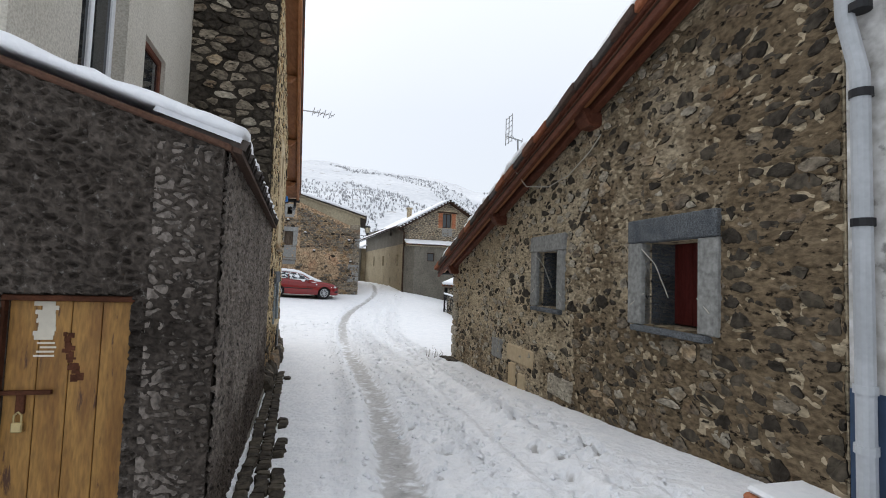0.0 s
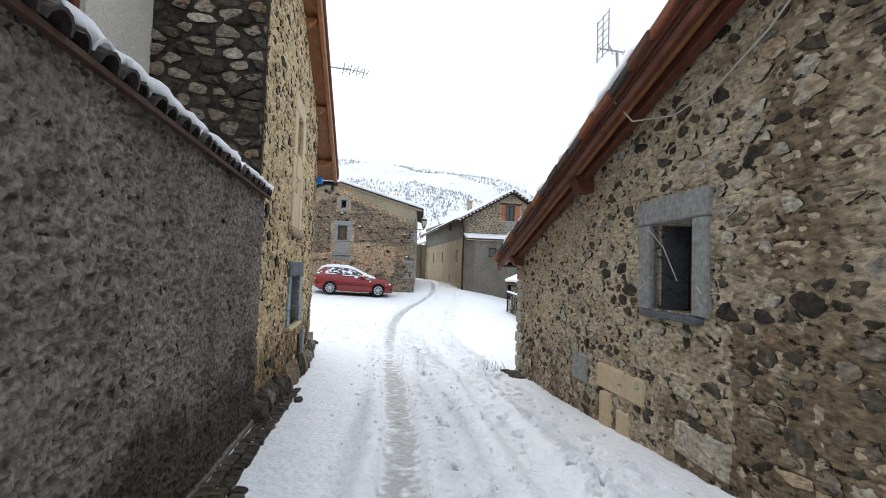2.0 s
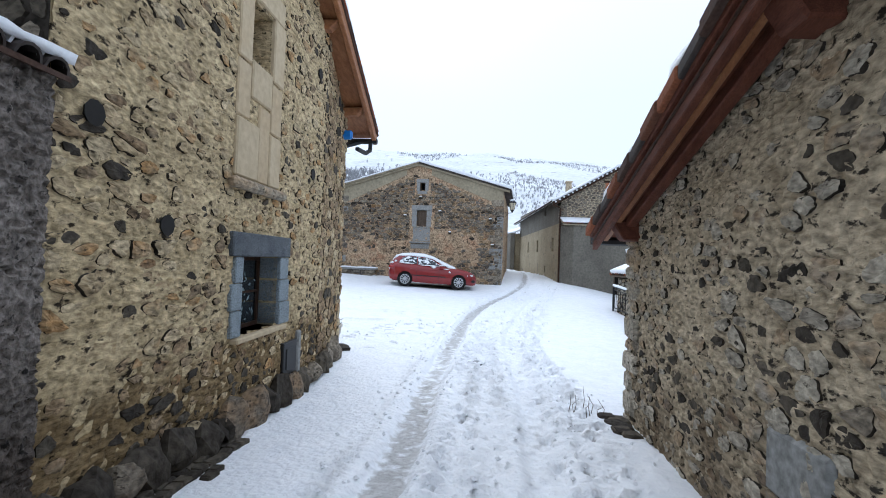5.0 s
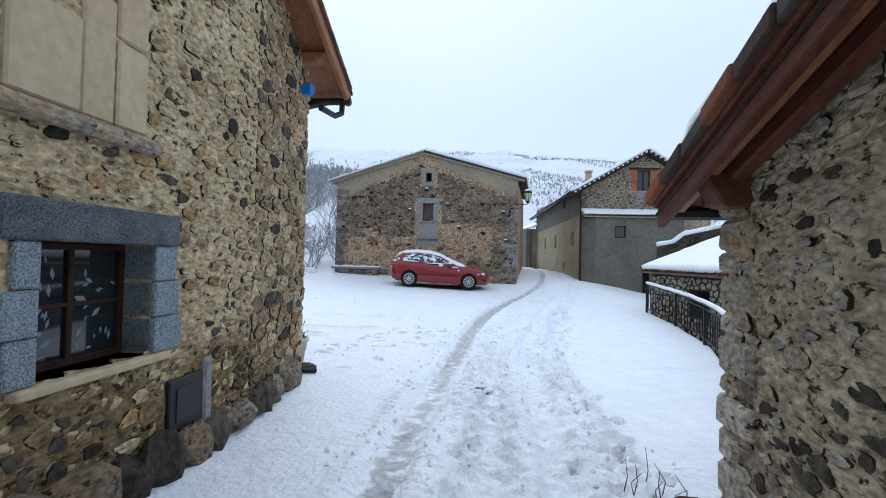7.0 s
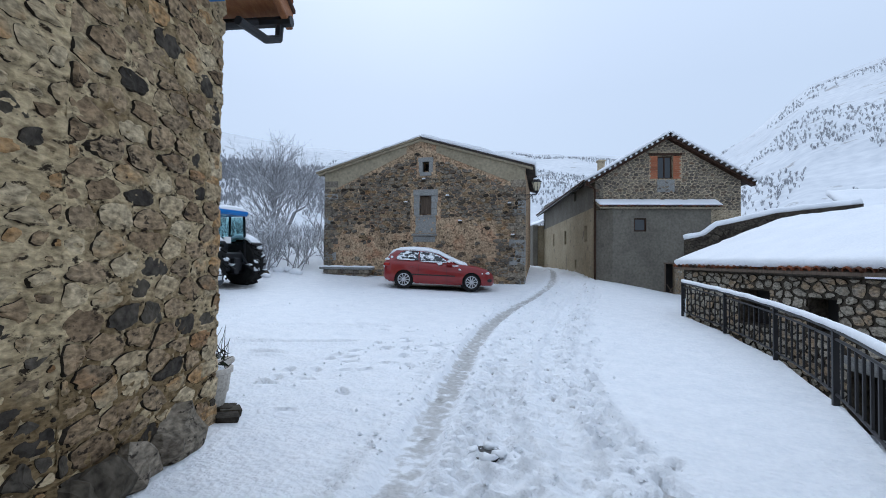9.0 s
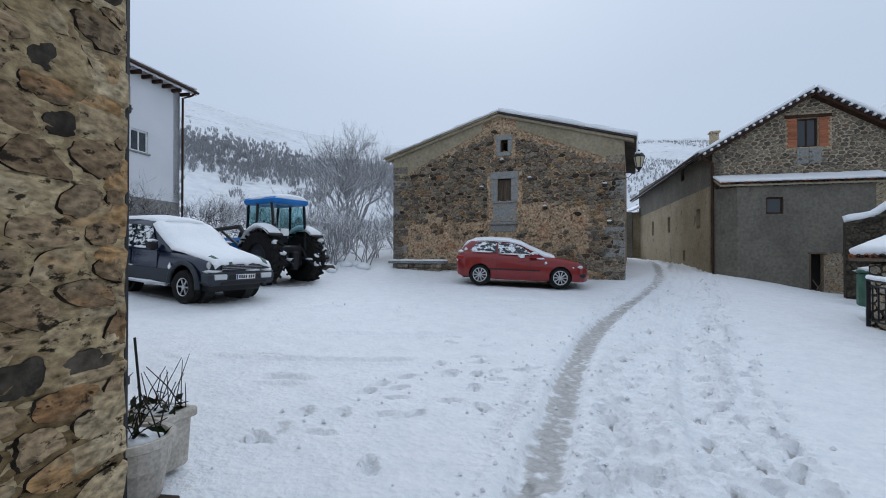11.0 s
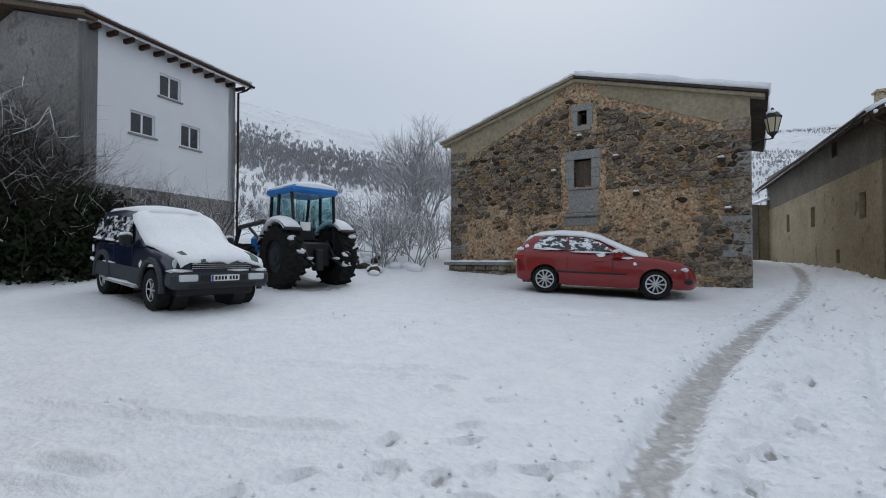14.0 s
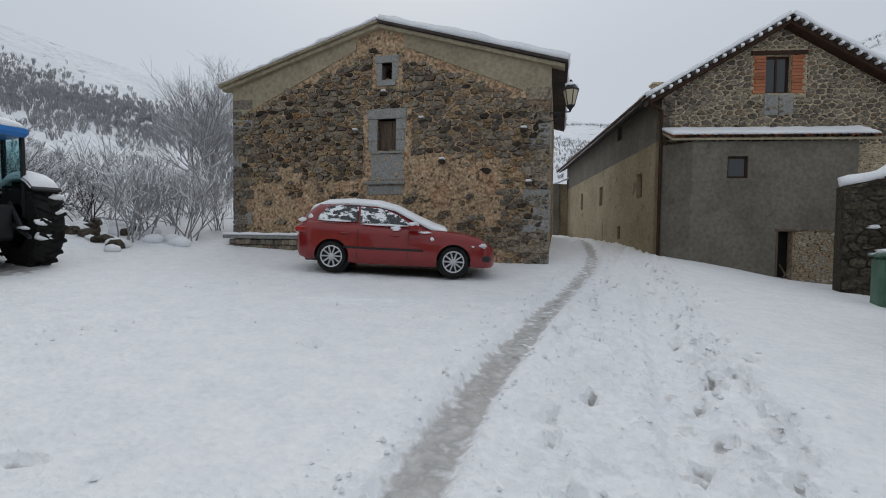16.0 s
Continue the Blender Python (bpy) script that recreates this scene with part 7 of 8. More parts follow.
for s in (-1, 1):
    for cs in ([(-0.36, 1.10, 0.805), (0.52, 1.06, 0.82), (0.52, 1.40, 0.70), (0.1, 1.41, 0.69), (-0.14, 1.35, 0.715)], [(0.57, 1.06, 0.82), (1.72, 1.01, 0.83), (1.36, 1.26, 0.73), (1.05, 1.37, 0.695), (0.57, 1.40, 0.70)]):
        part("side_window", side_glass(cs, s), "carglass", car)
    bm = bmesh.new()
    box(bm, (0.25, s * 0.885 - 0.012, 0.50), (1.95, s * 0.885 + 0.012, 0.545), 0.01)
    part("side_moulding", bm, "blackplastic", car)
    for x in (0.28, 1.32):
        bm = bmesh.new()
        box(bm, (x - 0.1, s * 0.885 - 0.025, 0.80), (x + 0.1, s * 0.885 + 0.025, 0.83), 0.01)
        part("door_handle", bm, "redcar", car)
    for x in (0.545, 1.62):
        bm = bmesh.new()
        box(bm, (x - 0.004, s * 0.887 - 0.004, 0.26), (x + 0.004, s * 0.887 + 0.004, 0.92))
        part("door_seam", bm, "blackplastic", car)
    bm = bmesh.new()
    box(bm, (1.62, s * 0.98 - 0.09, 0.93), (1.84, s * 0.98 + 0.09, 1.06), 0.035)
    mir = part("door_mirror", bm, "redcar", car)
    clump(mir, Matrix.Translation((1.73, s * 0.98, 1.07)), 0.13, 0.11, 0.05, 3 + s)
    bm = bmesh.new()
    box(bm, (2.95, s * 0.70 - 0.12, 0.63), (3.30, s * 0.70 + 0.11, 0.735), 0.04, Matrix.Translation((0, 0, 0)))
    part("headlight", bm, "lamplens", car)
    bm = bmesh.new()
    box(bm, (-0.80, s * 0.72 - 0.1, 0.80), (-0.55, s * 0.72 + 0.09, 0.93), 0.03)
    part("tail_light", bm, "redlens", car)
    bm = bmesh.new()
    box(bm, (3.05, s * 0.58 - 0.22, 0.34), (3.40, s * 0.58 + 0.19, 0.47), 0.04)
    part("fog_grille", bm, "blackplastic", car)
bm = bmesh.new()
box(bm, (-0.6, -0.72, 0.2), (3.1, 0.72, 0.36), 0.03)
part("underbody", bm, "blackplastic", car)
for x in (0, 2.6):
    for s in (-1, 1):
        wheel(car, x, s * 0.775, RW, 0.2, 10, s, 0.74)
        bm = bmesh.new()
        tube(bm, [(x, s * 0.45, RW), (x, s * 0.66, RW)], 0.372, 24)
        part("wheel_arch", bm, "blackplastic", car)
snow_loft("roof_snow", [(-0.66, -0.5, 0.5, 1.18, 0.03), (-0.5, -0.58, 0.58, 1.36, 0.08), (-0.2, -0.62, 0.62, 1.45, 0.10), (0.3, -0.65, 0.65, 1.49, 0.11), (0.9, -0.65, 0.65, 1.475, 0.11), (1.3, -0.66, 0.66, 1.40, 0.11), (1.7, -0.70, 0.70, 1.20, 0.13), (2.1, -0.76, 0.76, 1.02, 0.13), (2.40, -0.79, 0.79, 0.96, 0.11), (2.46, -0.79, 0.79, 0.95, 0.02)], car, seed=1)
cs = random.Random(5)
for x, z, y, sx, sz in [(0.05, 1.075, -0.84, 0.38, 0.022), (1.1, 1.03, -0.85, 0.5, 0.02), (1.35, 0.96, -0.87, 0.10, 0.05), (-0.66, 1.06, -0.74, 0.09, 0.05), (-0.5, 1.14, -0.72, 0.05, 0.05), (1.95, 0.91, -0.875, 0.14, 0.025), (2.12, 0.78, -0.885, 0.04, 0.04), (-0.76, 0.80, -0.68, 0.04, 0.07), (3.0, 0.66, -0.86, 0.03, 0.02)]:
    clump(car, Matrix.Translation((x, y, z)), sx, 0.018, sz, cs.uniform(0, 9))


# dark blue off-road estate with a tarpaulin over its windscreen
SH = radians(4.9)
sf, slv = Vector((math.cos(SH), math.sin(SH), 0)), Vector((-math.sin(SH), math.cos(SH), 0))
RS = 0.375
so = Vector((-15.10, 19.49, 0))
suv = thing("offroad_estate", "navy and grey off-road estate, windscreen covered by a snowy tarpaulin", "car", at=pose(so.x, so.y, 0.12, 0, 0, math.degrees(SH)) @ pose(0, 0, 0, 0, 3.8, 0))
rows = [(-0.98, 0.55, 1.0, 0.66), (-0.92, 0.46, 1.10, 0.82), (-0.5, 0.42, 1.14, 0.88), (0.5, 0.40, 1.14, 0.89), (2.0, 0.40, 1.13, 0.89), (2.4, 0.42, 1.10, 0.89), (3.0, 0.44, 1.06, 0.87), (3.3, 0.46, 1.00, 0.82), (3.42, 0.52, 0.93, 0.76)]
part("body", shell(rows, [(0, RS + 0.04, 0.47), (2.66, RS + 0.04, 0.47)]), "bluecar", suv, smooth=True)
rows = [(-0.94, 1.10, 1.12, 0.82, 0.72), (-0.86, 1.13, 1.62, 0.85, 0.72), (-0.6, 1.14, 1.80, 0.87, 0.70), (0.5, 1.14, 1.85, 0.88, 0.71), (1.15, 1.13, 1.82, 0.88, 0.71), (1.35, 1.13, 1.76, 0.88, 0.70), (1.75, 1.12, 1.42, 0.87, 0.74), (2.1, 1.12, 1.15, 0.84, 0.78)]
part("cabin", cabin(rows), "bluecar", suv, smooth=True)
for s in (-1, 1):
    for c4 in ([(-0.75, 1.2, 0.865), (-0.12, 1.2, 0.875), (-0.12, 1.68, 0.765), (-0.65, 1.66, 0.765)], [(-0.03, 1.2, 0.877), (0.62, 1.19, 0.877), (0.62, 1.70, 0.765), (-0.03, 1.69, 0.765)], [(0.71, 1.19, 0.877), (1.62, 1.17, 0.877), (1.28, 1.66, 0.77), (0.71, 1.70, 0.765)]):
        part("side_window", side_glass(c4, s, 0.014), "carglass", suv)
    for xa, xb in ((-0.03, 0.66), (0.70, 1.70)):
        bm = bmesh.new()
        box(bm, (xa, s * 0.893 - 0.012, 0.72), (xb, s * 0.893 + 0.012, 1.12), 0.008)
        part("door_panel", bm, "bluepanel", suv)
    bm = bmesh.new()
    box(bm, (-0.5, s * 0.90 - 0.02, 0.40), (2.2, s * 0.90 + 0.02, 0.72), 0.03)
    part("lower_cladding", bm, "greycar", suv)
    bm = bmesh.new()
    box(bm, (0.45, s * 0.93 - 0.09, 0.36), (2.2, s * 0.93 + 0.07, 0.41), 0.015)
    st = part("side_step", bm, "alloy", suv)
    for x in (0, 2.66):
        bm = bmesh.new()
        pts = [(x + 0.50 * math.cos(t), s * 0.905, RS + 0.04 + 0.50 * math.sin(t)) for t in np.linspace(-0.1, math.pi + 0.1, 14)]
        tube(bm, pts, 0.055, 8)
        part("arch_flare", bm, "greycar", suv)
        bm = bmesh.new()
        tube(bm, [(x, s * 0.42, RS + 0.04), (x, s * 0.66, RS + 0.04)], 0.475, 24)
        part("wheel_arch", bm, "blackplastic", suv)
        wheel(suv, x, s * 0.79, RS, 0.25, 6, s, 0.55)
    bm = bmesh.new()
    box(bm, (1.55, s * 1.0 - 0.1, 1.13), (1.72, s * 1.0 + 0.1, 1.34), 0.04)
    mir = part("door_mirror", bm, "blackplastic", suv)
    clump(mir, Matrix.Translation((1.63, s * 1.0, 1.35)), 0.1, 0.11, 0.04, 7)
    bm = bmesh.new()
    lathe(bm, [(0.11, 0), (0.125, 0.05), (0.1, 0.08)], 16, Matrix.Translation((3.30, s * 0.70, 0.90)) @ pose(0, 0, 0, 0, 90, 0))
    part("headlight", bm, "lamplens", suv)
    bm = bmesh.new()
    box(bm, (3.46, s * 0.62 - 0.17, 0.60), (3.58, s * 0.62 + 0.15, 0.72), 0.02)
    part("bumper_lamp", bm, "lamplens", suv)
bm = bmesh.new()
box(bm, (3.2, -0.90, 0.46), (3.56, 0.90, 0.76), 0.07)
bump = part("front_bumper", bm, "greycar", suv)
bm = bmesh.new()
box(bm, (3.545, -0.42, 0.60), (3.575, 0.42, 0.71), 0.01)
box(bm, (3.5, -0.62, 0.48), (3.57, 0.62, 0.57), 0.02)
part("air_intake", bm, "blackplastic", bump)
bm = bmesh.new()
box(bm, (3.40, -0.56, 0.80), (3.46, 0.56, 0.96), 0.02)
gr = part("grille", bm, "blackplastic", suv)
for k in range(4):
    bm = bmesh.new()
    box(bm, (3.455, -0.54, 0.815 + k * 0.036), (3.475, 0.54, 0.828 + k * 0.036), 0.004)
    part("grille_slat", bm, "alloy", gr)
bm = bmesh.new()
box(bm, (3.575, -0.26, 0.60), (3.59, 0.26, 0.71), 0.004)
pl = part("number_plate", bm, "platewhite", suv)
bm = bmesh.new()
box(bm, (3.59, -0.255, 0.605), (3.594, -0.22, 0.705))
part("plate_strip", bm, "plateblue", pl)
for k in range(7):
    y = -0.19 + k * 0.058 + (0.03 if k > 3 else 0)
    bm = bmesh.new()
    box(bm, (3.59, y, 0.622), (3.594, y + 0.038, 0.69))
    part("plate_bar", bm, "blackplastic", pl)
bm = bmesh.new()
box(bm, (-0.9, -0.7, 0.3), (3.3, 0.7, 0.5), 0.04)
part("underbody", bm, "blackplastic", suv)
snow_loft("roof_snow", [(-0.93, -0.62, 0.62, 1.62, 0.03), (-0.8, -0.68, 0.68, 1.74, 0.08), (-0.5, -0.7, 0.7, 1.81, 0.10), (0.5, -0.71, 0.71, 1.85, 0.11), (1.1, -0.71, 0.71, 1.83, 0.10), (1.34, -0.71, 0.71, 1.78, 0.05)], suv, seed=4)
# tarpaulin under snow: windscreen, bonnet, grille top
V, F = [], []
prof = [(1.28, 1.80), (1.5, 1.66), (1.8, 1.45), (2.1, 1.28), (2.5, 1.20), (2.9, 1.145), (3.2, 1.10), (3.4, 1.05), (3.48, 0.97), (3.50, 0.92)]
for i, (x, z) in enumerate(prof):
    for j in range(19):
        y = -0.84 + 1.68 * j / 18
        sag = 0.05 * noise.noise((x * 2.2, y * 2.2, 3)) + 0.03 * noise.noise((x * 6, y * 5, 8))
        V.append((x + 0.02 * noise.noise((x * 3, y * 5, 1)), y * (0.92 if i == 0 else 1 - 0.012 * i), z + sag - 0.10 * abs(y / 0.84) ** 6 + (0.04 * noise.noise((y * 6, 0, 4)) if i == len(prof) - 1 else 0)))
for i in range(len(prof) - 1):
    for j in range(18):
        k = i * 19 + j
        F.append((k, k + 1, k + 20, k + 19))
me = pydata("snowy_tarpaulin", V, F, ["snow", "tarp"])
tr = random.Random(9)
for p in me.polygons:
    p.use_smooth = True
    if p.center.x > 3.15 and noise.noise((p.center.x * 4, p.center.y * 4, 2)) > 0.22:
        p.material_index = 1
ob = new("snowy_tarpaulin", me)
ob.parent = suv
ob["label"] = "snow-covered green tarpaulin"
ob.modifiers.new("thickness", "SOLIDIFY").thickness = 0.035
for x, z, y, sx, sz in [(-0.45, 1.20, -0.885, 0.30, 0.03), (0.3, 1.19, -0.89, 0.32, 0.03), (1.05, 1.18, -0.895, 0.4, 0.025), (-0.85, 0.95, -0.86, 0.05, 0.09), (-0.75, 0.72, -0.9, 0.14, 0.04), (0.4, 0.73, -0.92, 0.4, 0.02), (2.2, 0.8, -0.92, 0.05, 0.08)]:
    clump(suv, Matrix.Translation((x, y, z)), sx, 0.02, sz, cs.uniform(0, 9))
for y, sy in ((-0.72, 0.2), (0.72, 0.16), (0.3, 0.2)):
    clump(suv, Matrix.Translation((3.42, y, 0.775)), 0.1, sy, 0.035, cs.uniform(0, 9))
clump(suv, Matrix.Translation((1.3, -0.96, 0.415)), 0.8, 0.06, 0.02, 4)


# tractor, seen from behind
TR = pose(-14.2, 23.08, 0.12, 0, 0, 180) @ Matrix.Scale(0.955, 4)
trac = thing("farm_tractor", "blue-roofed farm tractor with front loader and snow on its fenders", "tractor", at=TR)
RT = 0.84
for s in (-1, 1):
    wheel(trac, 0, s * 0.86, RT, 0.48, 0, s, 0.56, 20, "greycar")
    wheel(trac, 2.45, s * 0.8, 0.60, 0.38, 0, s, 0.55, 16, "greycar")
    bm = bmesh.new()
    pts = [(0.98 * math.cos(t), 0, RT + 0.98 * math.sin(t)) for t in np.linspace(0.35, 2.35, 10)]
    for a, b in zip(pts, pts[1:]):
        q = [bm.verts.new((p[0], s * y, p[2])) for p, y in ((a, 0.60), (b, 0.60), (b, 1.10), (a, 1.10))]
        bm.faces.new(q)
    bmesh.ops.remove_doubles(bm, verts=bm.verts[:], dist=0.001)
    g = bmesh.ops.extrude_face_region(bm, geom=bm.faces[:])
    bmesh.ops.translate(bm, vec=(0, 0, 0.04), verts=[q for q in g["geom"] if isinstance(q, bmesh.types.BMVert)])
    bmesh.ops.recalc_face_normals(bm, faces=bm.faces[:])
    fen = part("fender", bm, "blackplastic", trac)
    snow_loft("fender_snow", [(1.0 * math.cos(t), s * 0.85 - 0.27, s * 0.85 + 0.27, RT + 1.01 * math.sin(t) + 0.02, 0.09 * math.sin((t - 0.4) / 1.9 * math.pi) + 0.02) for t in np.linspace(0.45, 2.25, 9)], fen, seed=3 + s)
    bm = bmesh.new()
    box(bm, (-0.52, s * 0.9 - 0.09, RT + 0.78), (-0.46, s * 0.9 + 0.09, RT + 0.86), 0.015)
    part("tail_light", bm, "redlens", trac)
CZ0, CZ1 = 1.0, 2.62
for x, y, x2, y2 in ((-0.35, 0.62, -0.2, 0.66), (-0.35, -0.62, -0.2, -0.66), (0.55, 0.70, 0.5, 0.66), (0.55, -0.70, 0.5, -0.66), (1.25, 0.55, 1.05, 0.6), (1.25, -0.55, 1.05, -0.6)):
    bm = bmesh.new()
    tube(bm, [(x, y, CZ0), (x2, y2, CZ1)], 0.05, 6)
    part("cab_post", bm, "blackmetal", trac)
bm = bmesh.new()
box(bm, (-0.42, -0.72, 2.60), (1.2, 0.72, 2.82), 0.07)
part("cab_roof", bm, "bluetrac", trac)
snow_loft("roof_snow", [(-0.4, -0.68, 0.68, 2.82, 0.03), (-0.3, -0.7, 0.7, 2.83, 0.11), (0.3, -0.7, 0.7, 2.83, 0.14), (0.9, -0.7, 0.7, 2.83, 0.12), (1.18, -0.68, 0.68, 2.82, 0.03)], trac, seed=8)
for nm, lo, hi in (("rear_window", (-0.33, -0.58, 1.55), (-0.31, 0.58, 2.55)), ("windscreen", (1.14, -0.52, 1.45), (1.16, 0.52, 2.58)), ("door_glass", (-0.15, 0.665, 1.25), (1.05, 0.68, 2.56)), ("door_glass", (-0.15, -0.68, 1.25), (1.05, -0.665, 2.56))):
    bm = bmesh.new()
    box(bm, lo, hi, 0.004)
    part(nm, bm, "tracglass", trac).visible_shadow = False
bm = bmesh.new()
box(bm, (-0.4, -0.45, 0.55), (1.3, 0.45, 1.25), 0.06)
box(bm, (0.1, -0.3, 1.25), (0.45, 0.3, 1.75), 0.08)
part("cab_base", bm, "blackmetal", trac)
bm = bmesh.new()
box(bm, (1.25, -0.36, 0.85), (3.1, 0.36, 1.55), 0.12)
part("bonnet", bm, "bluetrac", trac)
bm = bmesh.new()
box(bm, (0.2, -0.22, 0.5), (3.0, 0.22, 0.9), 0.06)
tube(bm, [(0, -0.7, RT), (0, 0.7, RT)], 0.16, 12)
tube(bm, [(2.45, -0.7, 0.6), (2.45, 0.7, 0.6)], 0.1, 10)
part("chassis", bm, "blackmetal", trac)
for s in (-1, 1):
    bm = bmesh.new()
    tube(bm, [(0.9, s * 0.62, 1.25), (1.5, s * 0.62, 1.9), (3.2, s * 0.62, 1.8), (3.7, s * 0.62, 1.0)], 0.075, 6)
    tube(bm, [(1.2, s * 0.62, 1.05), (2.5, s * 0.62, 1.75)], 0.045, 6)
    part("loader_arm", bm, "blackmetal", trac)
    for a, b in (((-0.3, s * 0.4, 0.9), (-0.95, s * 0.42, 0.62)), ((-0.25, s * 0.42, 1.3), (-0.7, s * 0.42, 0.75))):
        bm = bmesh.new()
        tube(bm, [a, b], 0.04, 6)
        part("lift_arm", bm, "blackmetal", trac)
    clump(trac, Matrix.Translation((-0.75, s * 0.42, 0.80)), 0.16, 0.06, 0.04, 6 + s)
bm = bmesh.new()
box(bm, (-0.6, -0.12, 0.45), (-0.3, 0.12, 1.05), 0.04)
part("tow_hitch", bm, "blackmetal", trac)
bm = bmesh.new()
box(bm, (-0.62, 0.32, 1.55), (-0.58, 0.62, 1.78), 0.01)
part("number_plate", bm, "platewhite", trac)
tw = random.Random(12)
for k in range(6):
    t = tw.uniform(0.3, 2.6)
    s = tw.choice((-1, 1))
    clump(trac, Matrix.Translation((-(RT + 0.02) * math.sin(t), s * 0.86 + tw.uniform(-0.18, 0.18), RT + RT * math.cos(t))) @ pose(0, 0, 0, 0, tw.uniform(-40, 40), tw.uniform(-30, 30)), 0.035, 0.13, 0.07, k)


# ---- railing, lower shed and garden wall ----
rail = thing("street_railing", "black iron street railing with snow on its handrail", "railing")
rp = [Vector((x, y, height_at(x - 0.25, y))) for x, y in RAIL]
fine_rail = []
for i in range(4):
    p0, p1, p2, p3 = rp[max(0, i - 1)], rp[i], rp[i + 1], rp[min(4, i + 2)]
    for k in range(20):
        t = k / 20
        fine_rail.append(0.5 * ((2 * p1) + (p2 - p0) * t + (2 * p0 - 5 * p1 + 4 * p2 - p3) * t * t + (3 * p1 - p0 - 3 * p2 + p3) * t ** 3))
fine_rail.append(rp[-1])
for nm, h, r in (("top_rail", 0.93, 0.032), ("upper_bar", 0.82, 0.018), ("bottom_bar", 0.14, 0.018)):
    bm = bmesh.new()
    tube(bm, [p + Vector((0, 0, h)) for p in fine_rail], r, 6)
    part(nm, bm, "blackmetal", rail)
for p in rp:
    bm = bmesh.new()
    box(bm, (p.x - 0.035, p.y - 0.035, p.z - 0.1), (p.x + 0.035, p.y + 0.035, p.z + 0.94), 0.006)
    part("post", bm, "blackmetal", rail)
bal = boxes(((-0.013, -0.013, 0.14), (0.013, 0.013, 0.82)))
bal_me = mesh_of(bal, "baluster", "blackmetal")
for i in range(len(fine_rail) - 1):
    d = (fine_rail[i + 1] - fine_rail[i]).length
    if i % 2 == 0:
        ob = new("baluster", bal_me)
        ob.location = fine_rail[i].copy()
        ob.parent = rail
bm = bmesh.new()
tube(bm, [p + Vector((0, 0, 0.985 + 0.012 * noise.noise(p * 3))) for p in fine_rail], 0.05, 8)
part("rail_snow", bm, "snow", rail, smooth=True)

low = thing("low_stone_shed", "low rubble stone shed with thick snow on its tiled roof", "shed")
FO = Face((2.95, 19.9), (-0.365, 0.931), (-1, 0))
LO_H = [(1.5, 2.2, -0.2, 0.45), (3.3, 4.3, -0.3, 0.5), (0.6, 1.3, -2.2, -0.75)]
o_out = [(-3.5, -2.4), (6.9, -2.4), (6.9, 0.85), (-3.5, 0.85)]
part("wall", slab(FO, o_out, LO_H, 0, -0.4), "darkstone", low)
rubble(low, FO, o_out, LO_H, 0.3, 0.17, "stone", 71, proud=(0.01, 0.05), gap=(0.008, 0.03), near=(2.5, 0), singles=150)
for a, b, c, d in LO_H:
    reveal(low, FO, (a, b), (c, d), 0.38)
bm = bmesh.new()
FO.box(bm, (0.3, 1.6), (-0.74, -0.5), (-0.2, 0.04), 0.02)
part("lintel", bm, "dressed", low)
oa, ob_ = FO.at(-3.5, 0.9, 0.25), FO.at(7.1, 0.9, 0.25)
orise = (-FO.n + Vector((0, 0, 0.42))).normalized()
bm = bmesh.new()
vs = [bm.verts.new(q) for q in (oa, ob_, ob_ + orise * 3.5, oa + orise * 3.5)]
bm.faces.new(vs)
g = bmesh.ops.extrude_face_region(bm, geom=bm.faces[:])
bmesh.ops.translate(bm, vec=(0, 0, 0.06), verts=[q for q in g["geom"] if isinstance(q, bmesh.types.BMVert)])
part("roof_deck", bm, "oldwood", low)
barrel_tiles(low, oa + Vector((0, 0, 0.07)), ob_ + Vector((0, 0, 0.07)), orise, 0.5, 0.09, 0.22, seed=14)
snow_slab("roof_snow", [oa + Vector((0, 0, 0.13)), ob_ + Vector((0, 0, 0.13)), ob_ + orise * 3.5 + Vector((0, 0, 0.1)), oa + orise * 3.5 + Vector((0, 0, 0.1))], 0.17, low, 17, step=0.2, edge=0.1)
FOE = Face(FO.at(6.9, 0, 0)[:2], (0.931, 0.365), (0, 1))
part("end_wall", slab(FOE, [(0, -2.4), (3.2, -2.4), (3.2, 2.1), (0, 0.85)], [], 0, -0.4), "darkstone", low)

gw = thing("garden_wall", "dark rubble garden wall with a crest of snow", "wall")
FGW = Face((0.84, 31.45), (1, -0.05), (0, -1))
GW_TOP = [(0, 2.0), (0.7, 2.15), (1.1, 2.5), (2.2, 2.75), (3.0, 2.95), (5.5, 3.2)]
g_out = [(0, -1.0), (5.5, -1.0)] + GW_TOP[::-1]
part("wall", slab(FGW, g_out, [], 0, -0.5), "darkstone", gw)
rubble(gw, FGW, [(0, -1.0), (5.5, -1.0), (5.5, 3.1), (2.2, 2.7), (0, 1.95)], [], 0.26, 0.17, "darkstone", 81, proud=(0.01, 0.07), gap=(0.006, 0.02))
V = []
bm = bmesh.new()
pts = []
for i in range(34):
    u = 5.5 * i / 33
    z = float(np.interp(u, [p[0] for p in GW_TOP], [p[1] for p in GW_TOP]))
    pts.append(FGW.at(u, z + 0.05 + 0.03 * noise.noise((u * 3, 0, 0)), -0.22))
tube(bm, pts, 0.16, 8)
for v in bm.verts:
    v.co += FGW.n * 0.12 * noise.noise(v.co * 4)
part("wall_snow", bm, "snow", gw, smooth=True)
gr_ = random.Random(4)
for k in range(9):
    u = gr_.uniform(0.2, 5)
    clump(gw, Matrix.Translation(FGW.at(u, gr_.uniform(0.6, 1.9), 0.05)), 0.12, 0.08, 0.04, k)
